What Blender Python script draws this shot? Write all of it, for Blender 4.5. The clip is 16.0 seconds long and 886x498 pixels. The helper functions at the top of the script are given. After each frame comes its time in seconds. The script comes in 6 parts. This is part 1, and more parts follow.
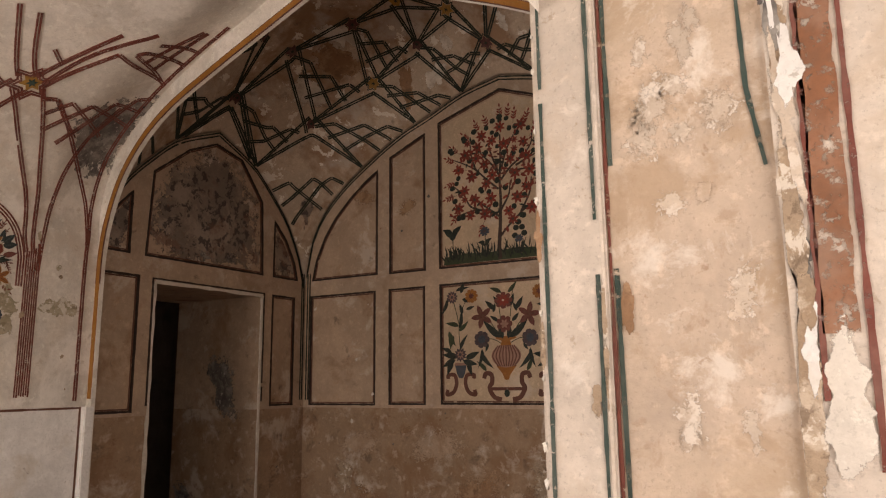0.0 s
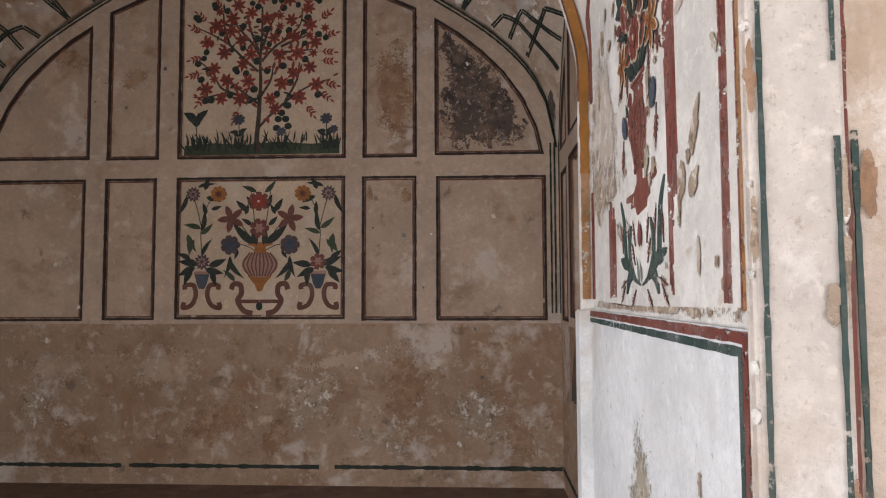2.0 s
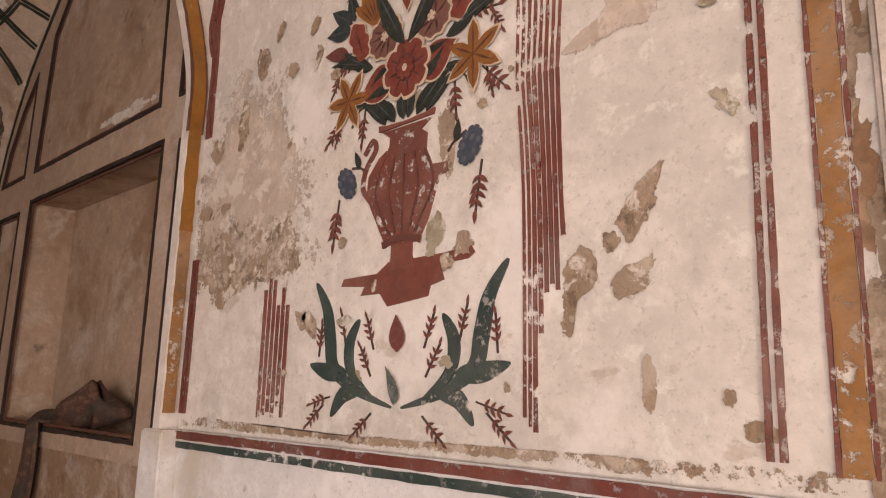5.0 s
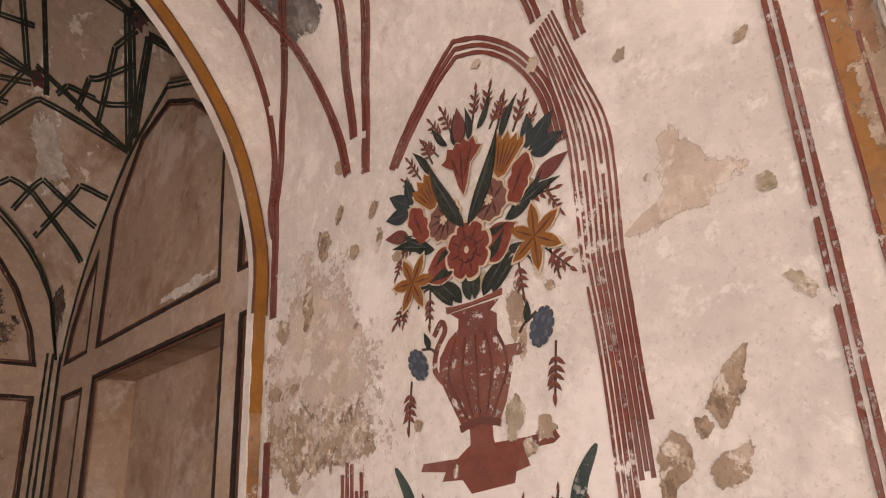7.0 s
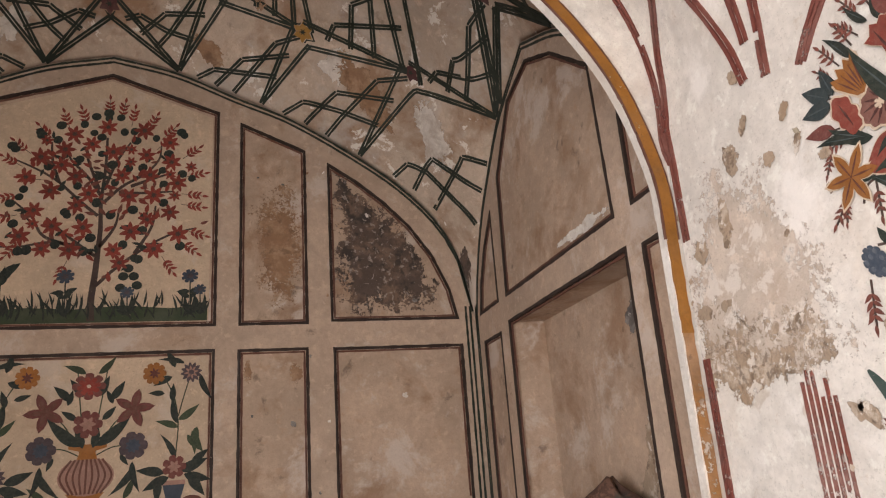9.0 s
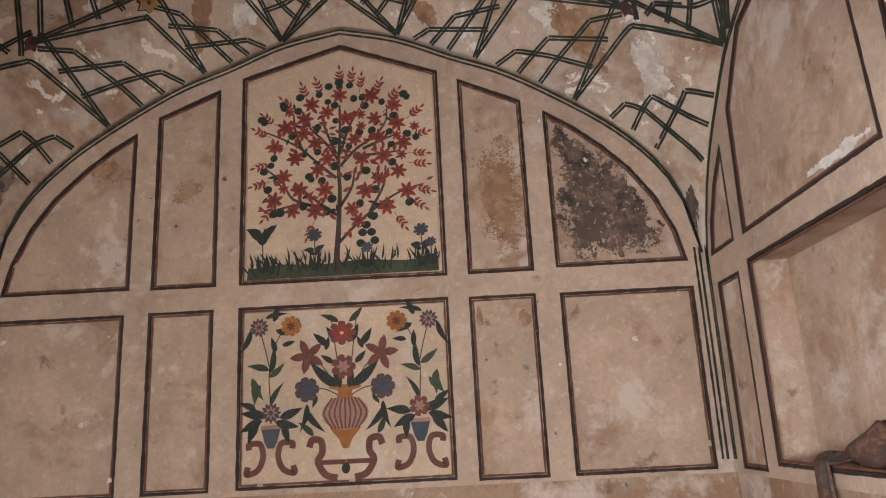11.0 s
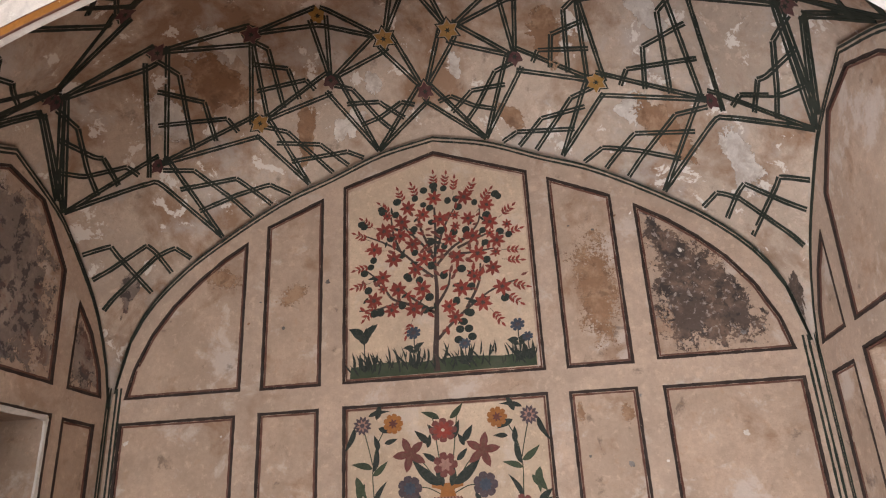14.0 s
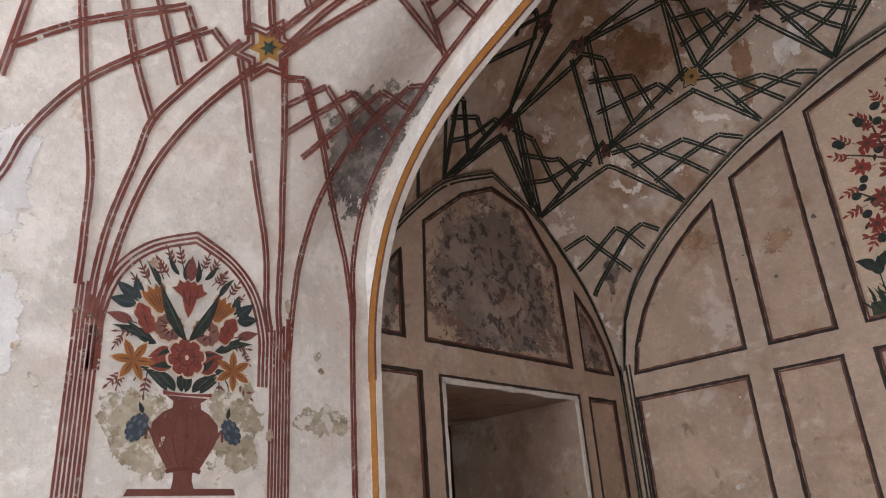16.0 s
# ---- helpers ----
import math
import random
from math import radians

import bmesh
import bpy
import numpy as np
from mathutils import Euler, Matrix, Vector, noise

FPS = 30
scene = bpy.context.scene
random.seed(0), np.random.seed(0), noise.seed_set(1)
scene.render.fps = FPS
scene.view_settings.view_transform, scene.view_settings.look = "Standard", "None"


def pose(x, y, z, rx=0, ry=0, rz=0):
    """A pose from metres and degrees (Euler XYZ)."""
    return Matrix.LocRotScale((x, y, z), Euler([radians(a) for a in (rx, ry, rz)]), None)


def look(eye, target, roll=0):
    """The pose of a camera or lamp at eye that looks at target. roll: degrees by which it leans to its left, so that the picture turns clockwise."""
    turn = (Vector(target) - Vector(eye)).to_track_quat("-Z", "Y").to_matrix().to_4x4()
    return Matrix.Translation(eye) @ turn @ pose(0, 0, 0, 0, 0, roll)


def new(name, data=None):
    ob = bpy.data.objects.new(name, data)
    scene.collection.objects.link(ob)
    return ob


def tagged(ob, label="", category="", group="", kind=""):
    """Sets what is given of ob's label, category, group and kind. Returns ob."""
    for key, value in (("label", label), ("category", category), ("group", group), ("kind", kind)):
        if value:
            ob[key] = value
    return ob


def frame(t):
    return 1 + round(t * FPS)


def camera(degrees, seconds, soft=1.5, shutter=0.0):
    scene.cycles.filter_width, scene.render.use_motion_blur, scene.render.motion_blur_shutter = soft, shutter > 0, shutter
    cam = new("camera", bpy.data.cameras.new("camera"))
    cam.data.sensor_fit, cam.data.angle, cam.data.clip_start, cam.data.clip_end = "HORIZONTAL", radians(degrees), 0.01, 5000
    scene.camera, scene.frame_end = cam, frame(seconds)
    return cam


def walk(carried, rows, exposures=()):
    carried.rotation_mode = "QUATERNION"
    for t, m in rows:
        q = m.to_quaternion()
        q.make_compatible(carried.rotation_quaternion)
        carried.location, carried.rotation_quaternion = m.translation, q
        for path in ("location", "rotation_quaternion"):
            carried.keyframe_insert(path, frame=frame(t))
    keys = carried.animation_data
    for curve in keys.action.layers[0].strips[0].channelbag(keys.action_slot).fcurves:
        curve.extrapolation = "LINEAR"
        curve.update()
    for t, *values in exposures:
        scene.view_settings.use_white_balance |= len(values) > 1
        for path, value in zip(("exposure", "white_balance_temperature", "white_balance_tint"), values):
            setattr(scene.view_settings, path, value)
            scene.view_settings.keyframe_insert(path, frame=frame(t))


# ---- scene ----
import mathutils
cam = camera(63.0, 16.0, 1.15)
PATH = [
    (0, (2.308, -4.958, 1.235), (1.329, -3.252, 1.597), -0.7),
    (0.5, (2.138, -4.993, 1.188), (1.212, -3.234, 1.418), -1.3),
    (1, (1.911, -4.867, 1.164), (1.088, -3.054, 1.356), -1.8),
    (1.5, (1.677, -4.798, 1.108), (1.097, -2.892, 1.282), -0.3),
    (2, (1.447, -4.674, 1.213), (1.342, -2.68, 1.342), -0.2),
    (2.5, (1.295, -4.463, 1.196), (1.555, -2.484, 1.321), -0.1),
    (3, (1.208, -4.262, 1.217), (1.889, -2.388, 1.367), 0.4),
    (3.2, (1.134, -4.207, 1.213), (1.998, -2.413, 1.391), 0.4),
    (5.3, (0.986, -3.832, 1.294), (2.423, -2.509, 1.724), 1.1),
    (5.5, (0.975, -3.831, 1.316), (2.397, -2.515, 1.812), 0.7),
    (6, (0.959, -3.84, 1.35), (2.332, -2.54, 2.002), 0.7),
    (6.5, (0.945, -3.851, 1.367), (2.289, -2.542, 2.061), -0.9),
    (7, (0.922, -3.838, 1.369), (2.221, -2.484, 2.062), -2.8),
    (7.5, (0.871, -3.819, 1.367), (1.953, -2.287, 2.061), -3.9),
    (8, (0.817, -3.806, 1.351), (1.649, -2.116, 2.022), -4.2),
    (8.5, (0.78, -3.815, 1.347), (1.416, -2.021, 1.963), -5.0),
    (9, (0.752, -3.825, 1.345), (1.257, -1.978, 1.922), -4.3),
    (9.5, (0.71, -3.836, 1.347), (1.041, -1.942, 1.895), -4.1),
    (10, (0.685, -3.834, 1.344), (0.805, -1.909, 1.877), -3.5),
    (10.2, (0.671, -3.836, 1.342), (0.736, -1.907, 1.868), -3.4),
    (12.3, (0.533, -3.815, 1.264), (0.44, -1.865, 1.702), -2.7),
    (12.5, (0.545, -3.834, 1.269), (0.427, -1.892, 1.733), -2.7),
    (13, (0.563, -3.882, 1.279), (0.407, -1.989, 1.905), -2.6),
    (13.5, (0.575, -3.911, 1.302), (0.37, -2.056, 2.024), -2.3),
    (14, (0.548, -3.918, 1.301), (0.306, -2.076, 2.044), -2.8),
    (14.5, (0.471, -3.946, 1.284), (-0.018, -2.159, 2.039), -5.3),
    (15, (0.367, -3.999, 1.27), (-0.423, -2.329, 2.036), -6.1),
    (15.5, (0.34, -3.978, 1.255), (-0.83, -2.559, 2.04), -5.0),
    (16, (0.369, -3.959, 1.259), (-0.912, -2.621, 2.012), -4.2),
]
walk(cam, [(t, look(eye, target, roll)) for t, eye, target, roll in PATH], [
    (0, -0.62, 7800, 18), (1.2, -0.1, 7000, 17), (1.8, -0.35, 6300, 12), (2.3, -0.6, 6000, 11), (3.0, -0.78, 6150, 13), (5.3, -0.65, 8000, 27), (7.2, -0.65, 7800, 25), (8, -0.2, 7200, 19), (9, 0.0, 6700, 14), (10, 0.2, 6450, 13),
    (12.5, 0.66, 6250, 13), (13.5, 0.7, 6200, 13), (14.5, 0.7, 6100, 13), (15, 0.6, 5950, 12), (16, 0.35, 5750, 10)])

# ---- world and light ----
world = bpy.data.worlds.new("sky")
scene.world = world
world.use_nodes = True
_wn = world.node_tree
_sky = _wn.nodes.new("ShaderNodeTexSky")
_sky.sky_type = "NISHITA"
_sky.sun_disc = False
_sky.sun_elevation, _sky.sun_rotation = radians(55), radians(200)
_wn.links.new(_sky.outputs[0], _wn.nodes["Background"].inputs[0])
_wn.nodes["Background"].inputs[1].default_value = 0.12
sun = new("sun", bpy.data.lights.new("sun", "SUN"))
sun.data.energy, sun.data.angle, sun.data.color = 2.5, radians(0.5), (1, 0.95, 0.87)
sun.matrix_world = look((2, -12, 14), (0, -5, 0))


def sky_opening(m, width, height, watts, tint):
    lamp = new("sky_opening", bpy.data.lights.new("sky_opening", "AREA"))
    lamp.data.shape, lamp.data.size, lamp.data.size_y = "RECTANGLE", width, height
    lamp.data.energy, lamp.data.color = watts, tint
    lamp.matrix_world = m


# area lamps standing in for skylight through the east and west arches
sky_opening(look((3.4, -4.85, 1.3), (0, -5.0, 1.5)), 2.0, 2.2, 85, (1, 0.95, 0.9))
sky_opening(look((-3.2, -5.1, 1.1), (0.9, -2.6, 2.3)), 2.0, 2.1, 235, (0.95, 0.97, 1))
# added fill lamp at the south end, no source is known there
sky_opening(look((-1.15, -7.3, 0.8), (0.8, 0, 3.0)), 1.6, 1.6, 150, (1, 0.96, 0.92))

# ---- materials ----


def node(tree, kind, inputs=(), **values):
    n = tree.nodes.new(kind)
    for k, v in values.items():
        setattr(n, k, v)
    for k, v in dict(inputs).items():
        if isinstance(v, bpy.types.NodeSocket):
            tree.links.new(v, n.inputs[k])
        else:
            n.inputs[k].default_value = v
    return n


def blend(tree, fac, a, b):
    n = node(tree, "ShaderNodeMix", data_type="RGBA")
    for k, v in ((0, fac), (6, a), (7, b)):
        if isinstance(v, bpy.types.NodeSocket):
            tree.links.new(v, n.inputs[k])
        else:
            n.inputs[k].default_value = v if k == 0 else (*v, 1) if len(v) == 3 else v
    return n.outputs[2]


def noise_mask(tree, co, scale, lo, hi, detail=6, rough=0.6, warp=0.0, w=0.0):
    n = node(tree, "ShaderNodeTexNoise", {"Vector": co, "Scale": scale, "Detail": detail, "Roughness": rough, "Distortion": warp, "W": w},
             noise_dimensions="4D")
    m = node(tree, "ShaderNodeMapRange", {"Value": n.outputs["Fac"], "From Min": 0.5 + (lo - 0.5) * 0.6, "From Max": 0.5 + (hi - 0.5) * 0.6})
    return m.outputs[0]


def surface(name, base, layers=(), rough=0.85, bump=0.5, grain=90.0, lumps=14.0, depth=0.004, random_tint=0.0):
    """Weathered surface: base colour, layers of (colour, scale, from, to, strength) worn over it, and relief at two sizes."""
    mat = bpy.data.materials.new(name)
    mat.use_nodes = True
    tree = mat.node_tree
    bsdf = tree.nodes["Principled BSDF"]
    co = node(tree, "ShaderNodeTexCoord").outputs["Object"]
    colour = (*base, 1)
    seed = sum(map(ord, name)) % 37
    tone = noise_mask(tree, co, 2.1, 0.3, 0.75, 5, 0.65, 0.6, seed)
    colour = blend(tree, tone, [c * 0.86 for c in base], [min(1, c * 1.1) for c in base])
    fine = noise_mask(tree, co, 38, 0.3, 0.7, 4, 0.7, 0, seed + 3)
    f2 = node(tree, "ShaderNodeMath", {0: fine, 1: 0.3}, operation="MULTIPLY").outputs[0]
    colour = blend(tree, f2, colour, [c * 0.6 for c in base])
    speck = noise_mask(tree, co, 120, 0.62, 0.74, 3, 0.7, 0, seed + 23)
    f3 = node(tree, "ShaderNodeMath", {0: speck, 1: 0.35}, operation="MULTIPLY").outputs[0]
    colour = blend(tree, f3, colour, [c * 0.45 for c in base])
    mott = noise_mask(tree, co, 6.5, 0.5, 0.72, 8, 0.7, 0.5, seed + 11)
    m2 = node(tree, "ShaderNodeMath", {0: mott, 1: 0.42}, operation="MULTIPLY").outputs[0]
    colour = blend(tree, m2, colour, [c * 0.66 for c in base])
    chip = noise_mask(tree, co, 21, 0.6, 0.7, 6, 0.7, 0.2, seed + 17)
    m3 = node(tree, "ShaderNodeMath", {0: chip, 1: 0.4}, operation="MULTIPLY").outputs[0]
    colour = blend(tree, m3, colour, [min(0.85, c * 1.3) for c in base])
    for i, (tint, scale, lo, hi, strength) in enumerate(layers):
        mask = noise_mask(tree, co, scale, lo, hi, 9, 0.68, 0.35, seed + 5 + 3 * i)
        mask = node(tree, "ShaderNodeMath", {0: mask, 1: strength}, operation="MULTIPLY").outputs[0]
        colour = blend(tree, mask, colour, tint)
    if random_tint:
        info = node(tree, "ShaderNodeObjectInfo").outputs["Random"]
        hsv = node(tree, "ShaderNodeHueSaturation", {"Color": colour})
        val = node(tree, "ShaderNodeMapRange", {"Value": info, "To Min": 1 - random_tint, "To Max": 1 + random_tint})
        tree.links.new(val.outputs[0], hsv.inputs["Value"])
        colour = hsv.outputs[0]
    tree.links.new(colour, bsdf.inputs["Base Color"])
    rmask = noise_mask(tree, co, 9, 0.3, 0.7, 4, 0.6, 0, seed + 1)
    rr = node(tree, "ShaderNodeMapRange", {"Value": rmask, "To Min": rough - 0.12, "To Max": min(1, rough + 0.08)})
    tree.links.new(rr.outputs[0], bsdf.inputs["Roughness"])
    if bump:
        h1 = node(tree, "ShaderNodeTexNoise", {"Vector": co, "Scale": lumps, "Detail": 8, "Roughness": 0.62})
        h2 = node(tree, "ShaderNodeTexNoise", {"Vector": co, "Scale": grain, "Detail": 4, "Roughness": 0.7})
        hs = node(tree, "ShaderNodeMath", {0: h2.outputs["Fac"], 1: 0.35, 2: h1.outputs["Fac"]}, operation="MULTIPLY_ADD")
        bp = node(tree, "ShaderNodeBump", {"Height": hs.outputs[0], "Strength": bump, "Distance": depth * 3})
        tree.links.new(bp.outputs[0], bsdf.inputs["Normal"])
    return mat


BROWN, DARK, PALE, GREY = (0.26, 0.145, 0.08), (0.09, 0.06, 0.045), (0.62, 0.55, 0.49), (0.3, 0.28, 0.26)
M_WARM = surface("warm_plaster", (0.485, 0.358, 0.265),
                 [(BROWN, 2.6, 0.54, 0.7, 0.65), (PALE, 3.3, 0.58, 0.7, 0.6), (DARK, 7, 0.66, 0.78, 0.6), ((0.4, 0.24, 0.14), 14, 0.62, 0.75, 0.35)])
M_BAND = surface("warm_band_plaster", (0.505, 0.38, 0.288),
                 [(BROWN, 3.1, 0.6, 0.76, 0.4), (PALE, 4.3, 0.6, 0.74, 0.5), (DARK, 9, 0.7, 0.8, 0.5)])
M_DADO = surface("stained_dado_plaster", (0.38, 0.26, 0.175),
                 [(BROWN, 3.2, 0.5, 0.68, 0.75), (PALE, 2.7, 0.54, 0.68, 0.65), (DARK, 5.5, 0.62, 0.76, 0.6),
                  ((0.55, 0.44, 0.36), 11, 0.6, 0.7, 0.6), ((0.2, 0.1, 0.05), 17, 0.64, 0.75, 0.6)], bump=0.4)
M_CREAM = surface("cream_mural_ground", (0.6, 0.46, 0.33), [(PALE, 4, 0.58, 0.72, 0.4), (BROWN, 5, 0.66, 0.8, 0.3)])
M_VAULT = surface("vault_plaster", (0.55, 0.44, 0.345),
                  [((0.28, 0.16, 0.09), 1.9, 0.48, 0.66, 0.85), ((0.5, 0.46, 0.42), 2.3, 0.54, 0.7, 0.6), (DARK, 6, 0.66, 0.78, 0.5),
                   ((0.76, 0.72, 0.66), 5.5, 0.64, 0.67, 0.85)], bump=0.35)
M_WHITE = surface("lime_plaster", (0.7, 0.655, 0.6),
                  [((0.55, 0.46, 0.38), 2.2, 0.52, 0.74, 0.5), ((0.84, 0.8, 0.76), 3.2, 0.55, 0.7, 0.6), ((0.42, 0.33, 0.25), 12, 0.68, 0.76, 0.5)], bump=0.35)
M_WHITEWASH = surface("whitewash", (0.78, 0.77, 0.76),
                      [((0.52, 0.45, 0.36), 2.0, 0.58, 0.75, 0.65), ((0.62, 0.6, 0.6), 4, 0.55, 0.75, 0.5), ((0.3, 0.26, 0.22), 22, 0.72, 0.78, 0.6)], bump=0.18)
M_BARE = surface("bare_plaster", (0.4, 0.3, 0.215), [((0.28, 0.19, 0.12), 7, 0.5, 0.68, 0.7), ((0.55, 0.46, 0.37), 11, 0.55, 0.66, 0.8), ((0.14, 0.095, 0.065), 26, 0.57, 0.66, 0.7), ((0.68, 0.62, 0.55), 17, 0.6, 0.64, 0.85)], bump=0.8, lumps=30)
M_SOOT = surface("sooty_plaster", (0.1, 0.07, 0.055), [((0.2, 0.13, 0.09), 7, 0.46, 0.62, 0.8), ((0.035, 0.028, 0.025), 10, 0.52, 0.64, 0.8), ((0.38, 0.32, 0.28), 30, 0.6, 0.66, 0.7)], bump=0.5)
M_SOOTGREY = surface("grey_soot_plaster", (0.15, 0.135, 0.125), [((0.3, 0.28, 0.26), 7, 0.46, 0.62, 0.8), ((0.07, 0.06, 0.06), 13, 0.52, 0.62, 0.7), ((0.55, 0.53, 0.5), 26, 0.66, 0.7, 0.7)], bump=0.5)
M_JAMB = surface("jamb_plaster", (0.56, 0.45, 0.365), [((0.4, 0.29, 0.2), 5, 0.52, 0.66, 0.75), ((0.36, 0.25, 0.17), 13, 0.6, 0.7, 0.5), ((0.46, 0.36, 0.27), 3, 0.5, 0.7, 0.6), ((0.74, 0.69, 0.64), 7, 0.58, 0.7, 0.6), (BROWN, 20, 0.7, 0.78, 0.5)], bump=0.45)
M_EDGE = surface("cream_edge_plaster", (0.6, 0.53, 0.47), [((0.46, 0.37, 0.29), 4, 0.54, 0.7, 0.6), ((0.72, 0.67, 0.62), 7, 0.56, 0.68, 0.6), ((0.34, 0.26, 0.19), 24, 0.66, 0.74, 0.6)], bump=0.5)
M_FLOOR = surface("earth_floor", (0.2, 0.13, 0.09), [((0.3, 0.21, 0.15), 4, 0.5, 0.7, 0.6), ((0.1, 0.07, 0.05), 9, 0.55, 0.7, 0.5)], bump=0.4)
# the side chamber's shade is put into this dark plaster colour
M_SHADEDROOM = surface("dark_room_plaster", (0.12, 0.08, 0.06), [((0.05, 0.035, 0.03), 3, 0.4, 0.7, 0.7)])
M_EARTH = surface("ground_earth", (0.3, 0.24, 0.17), [((0.2, 0.16, 0.1), 0.8, 0.4, 0.7, 0.6)])


def paint(name, colour, wear=0.5, under=(0.6, 0.5, 0.4), fade=0.25, tint=0.0):
    mat = surface(name, colour, [([c * 0.6 + u * 0.4 for c, u in zip(colour, under)], 6, 0.45, 0.7, fade)], rough=0.8, bump=0.12, random_tint=tint)
    # flaked off in small spots and rubbed thin in places
    tree = mat.node_tree
    co = node(tree, "ShaderNodeTexCoord").outputs["Object"]
    spots = noise_mask(tree, co, 46, 0.74 - 0.2 * wear, 0.8 - 0.18 * wear, 6, 0.75, 0.2, 4)
    rubbed = noise_mask(tree, co, 5, 0.5, 0.85, 5, 0.7, 0.3, 9)
    r2 = node(tree, "ShaderNodeMath", {0: rubbed, 1: 0.55 * wear}, operation="MULTIPLY").outputs[0]
    zone = noise_mask(tree, co, 3.5, 0.5 - 0.3 * max(0, wear - 0.5), 0.68 - 0.3 * max(0, wear - 0.5), 4, 0.6, 0.4, 14)
    spots = node(tree, "ShaderNodeMath", {0: spots, 1: zone}, operation="MULTIPLY").outputs[0]
    gone = node(tree, "ShaderNodeMath", {0: spots, 1: r2}, operation="MAXIMUM").outputs[0]
    a = node(tree, "ShaderNodeMath", {0: 1.0, 1: gone}, operation="SUBTRACT").outputs[0]
    tree.links.new(a, tree.nodes["Principled BSDF"].inputs["Alpha"])
    return mat


P_GREEN = paint("green_paint", (0.016, 0.024, 0.015), 0.15, fade=0.05)
P_BROWN = paint("red_brown_paint", (0.14, 0.055, 0.035), 0.4, fade=0.15)
P_DARK = paint("dark_line_paint", (0.032, 0.017, 0.012), 0.2, fade=0.05)
P_RED = paint("red_line_paint", (0.17, 0.042, 0.029), 0.75, (0.7, 0.6, 0.52), 0.2)
P_OCHRE = paint("ochre_paint", (0.29, 0.115, 0.012), 0.35, (0.45, 0.3, 0.18), 0.2)
P_OCHREWORN = paint("rubbed_ochre_paint", (0.33, 0.155, 0.05), 0.95, (0.6, 0.5, 0.42), 0.4)
P_RUSTBAND = paint("rubbed_red_ochre_paint", (0.24, 0.1, 0.05), 1.0, (0.6, 0.5, 0.42), 0.4)
P_REDWORN = paint("rubbed_red_paint", (0.21, 0.06, 0.042), 1.1, (0.6, 0.5, 0.45), 0.4)
P_TEAL = paint("teal_paint", (0.03, 0.058, 0.05), 0.85, (0.6, 0.56, 0.5), 0.2)
P_FADED = paint("faded_teal_paint", (0.06, 0.09, 0.08), 0.9, (0.6, 0.56, 0.5), 0.4)

# ---- building helpers ----


def finish(name, bm, mats, parent=None, label="", smooth=False):
    me = bpy.data.meshes.new(name)
    bm.normal_update()
    bm.to_mesh(me)
    bm.free()
    for m in mats if isinstance(mats, (list, tuple)) else [mats]:
        me.materials.append(m)
    if smooth:
        for p in me.polygons:
            p.use_smooth = True
    ob = new(name, me)
    if parent:
        ob.parent = parent
    if label:
        tagged(ob, label)
    return ob


def part(name, bm, material, parent, label=""):
    return finish(name, bm, material, parent, label)


def box(bm, a, b, mat=0):
    vs = [bm.verts.new((x, y, z)) for x in (a[0], b[0]) for y in (a[1], b[1]) for z in (a[2], b[2])]
    for f in ((0, 1, 3, 2), (4, 6, 7, 5), (0, 4, 5, 1), (2, 3, 7, 6), (0, 2, 6, 4), (1, 5, 7, 3)):
        bm.faces.new([vs[i] for i in f]).material_index = mat
    return bm


def lerp_table(table, x):
    x = abs(x)
    for (a, za), (b, zb) in zip(table, table[1:]):
        if x <= b:
            f = (x - a) / (b - a)
            return za + f * (zb - za)
    return table[-1][1]


def smooth_table(table, x):
    """Cubic through a table of (offset, height), even in x."""
    x = min(abs(x), table[-1][0])
    for i, ((a, za), (b, zb)) in enumerate(zip(table, table[1:])):
        if x <= b:
            ma = (zb - table[i - 1][1]) / (b - table[i - 1][0]) if i else (zb - za) / (b - a)
            mb = (table[i + 2][1] - za) / (table[i + 2][0] - a) if i + 2 < len(table) else (zb - za) / (b - a)
            h, f = b - a, (x - a) / (b - a)
            return ((2 * f**3 - 3 * f**2 + 1) * za + (f**3 - 2 * f**2 + f) * h * ma + (3 * f**2 - 2 * f**3) * zb + (f**3 - f**2) * h * mb)
    return table[-1][1]


# plan of the place: alcove (north bay), cross arch, entrance bay, two side arches
AX, AY0, AY1 = 1.96, 0.0, -2.15          # alcove half width, back wall, arch plane
VX, JY = 1.82, -3.692                     # entrance bay half width, north jamb of the side arches
MIDY = -1.08
NORTH_ARCH = [(0, 3.65), (0.33, 3.575), (0.65, 3.44), (0.95, 3.32), (1.35, 3.08), (1.6, 2.89), (1.8, 2.66), (1.91, 2.4), (1.955, 2.1)]
SIDE_ARCH = [(0, 3.22), (0.39, 3.04), (0.6, 2.86), (0.82, 2.62), (0.97, 2.34), (1.05, 2.08)]
CROSS_ARCH = [(0, 3.4), (0.35, 3.28), (0.65, 3.17), (1.06, 3.03), (1.38, 2.87), (1.62, 2.66), (1.72, 2.42), (1.765, 2.15), (1.775, 1.9)]


# stars and feet of the alcove's net, one quarter of the plan: across, along, height
NODES = {"A": (1.58, -0.42, 3.42), "C": (1.8, -1.06, 3.48), "W": (1.36, -0.92, 3.82), "B": (1.01, -0.31, 3.7), "D": (0.56, -0.34, 3.92), "O": (0.0, -0.22, 3.84),
         "Y": (0.19, -0.51, 4.04), "Z": (0.54, -0.68, 4.13), "T": (0.91, -0.74, 4.01), "X": (0.0, -0.85, 4.25)}
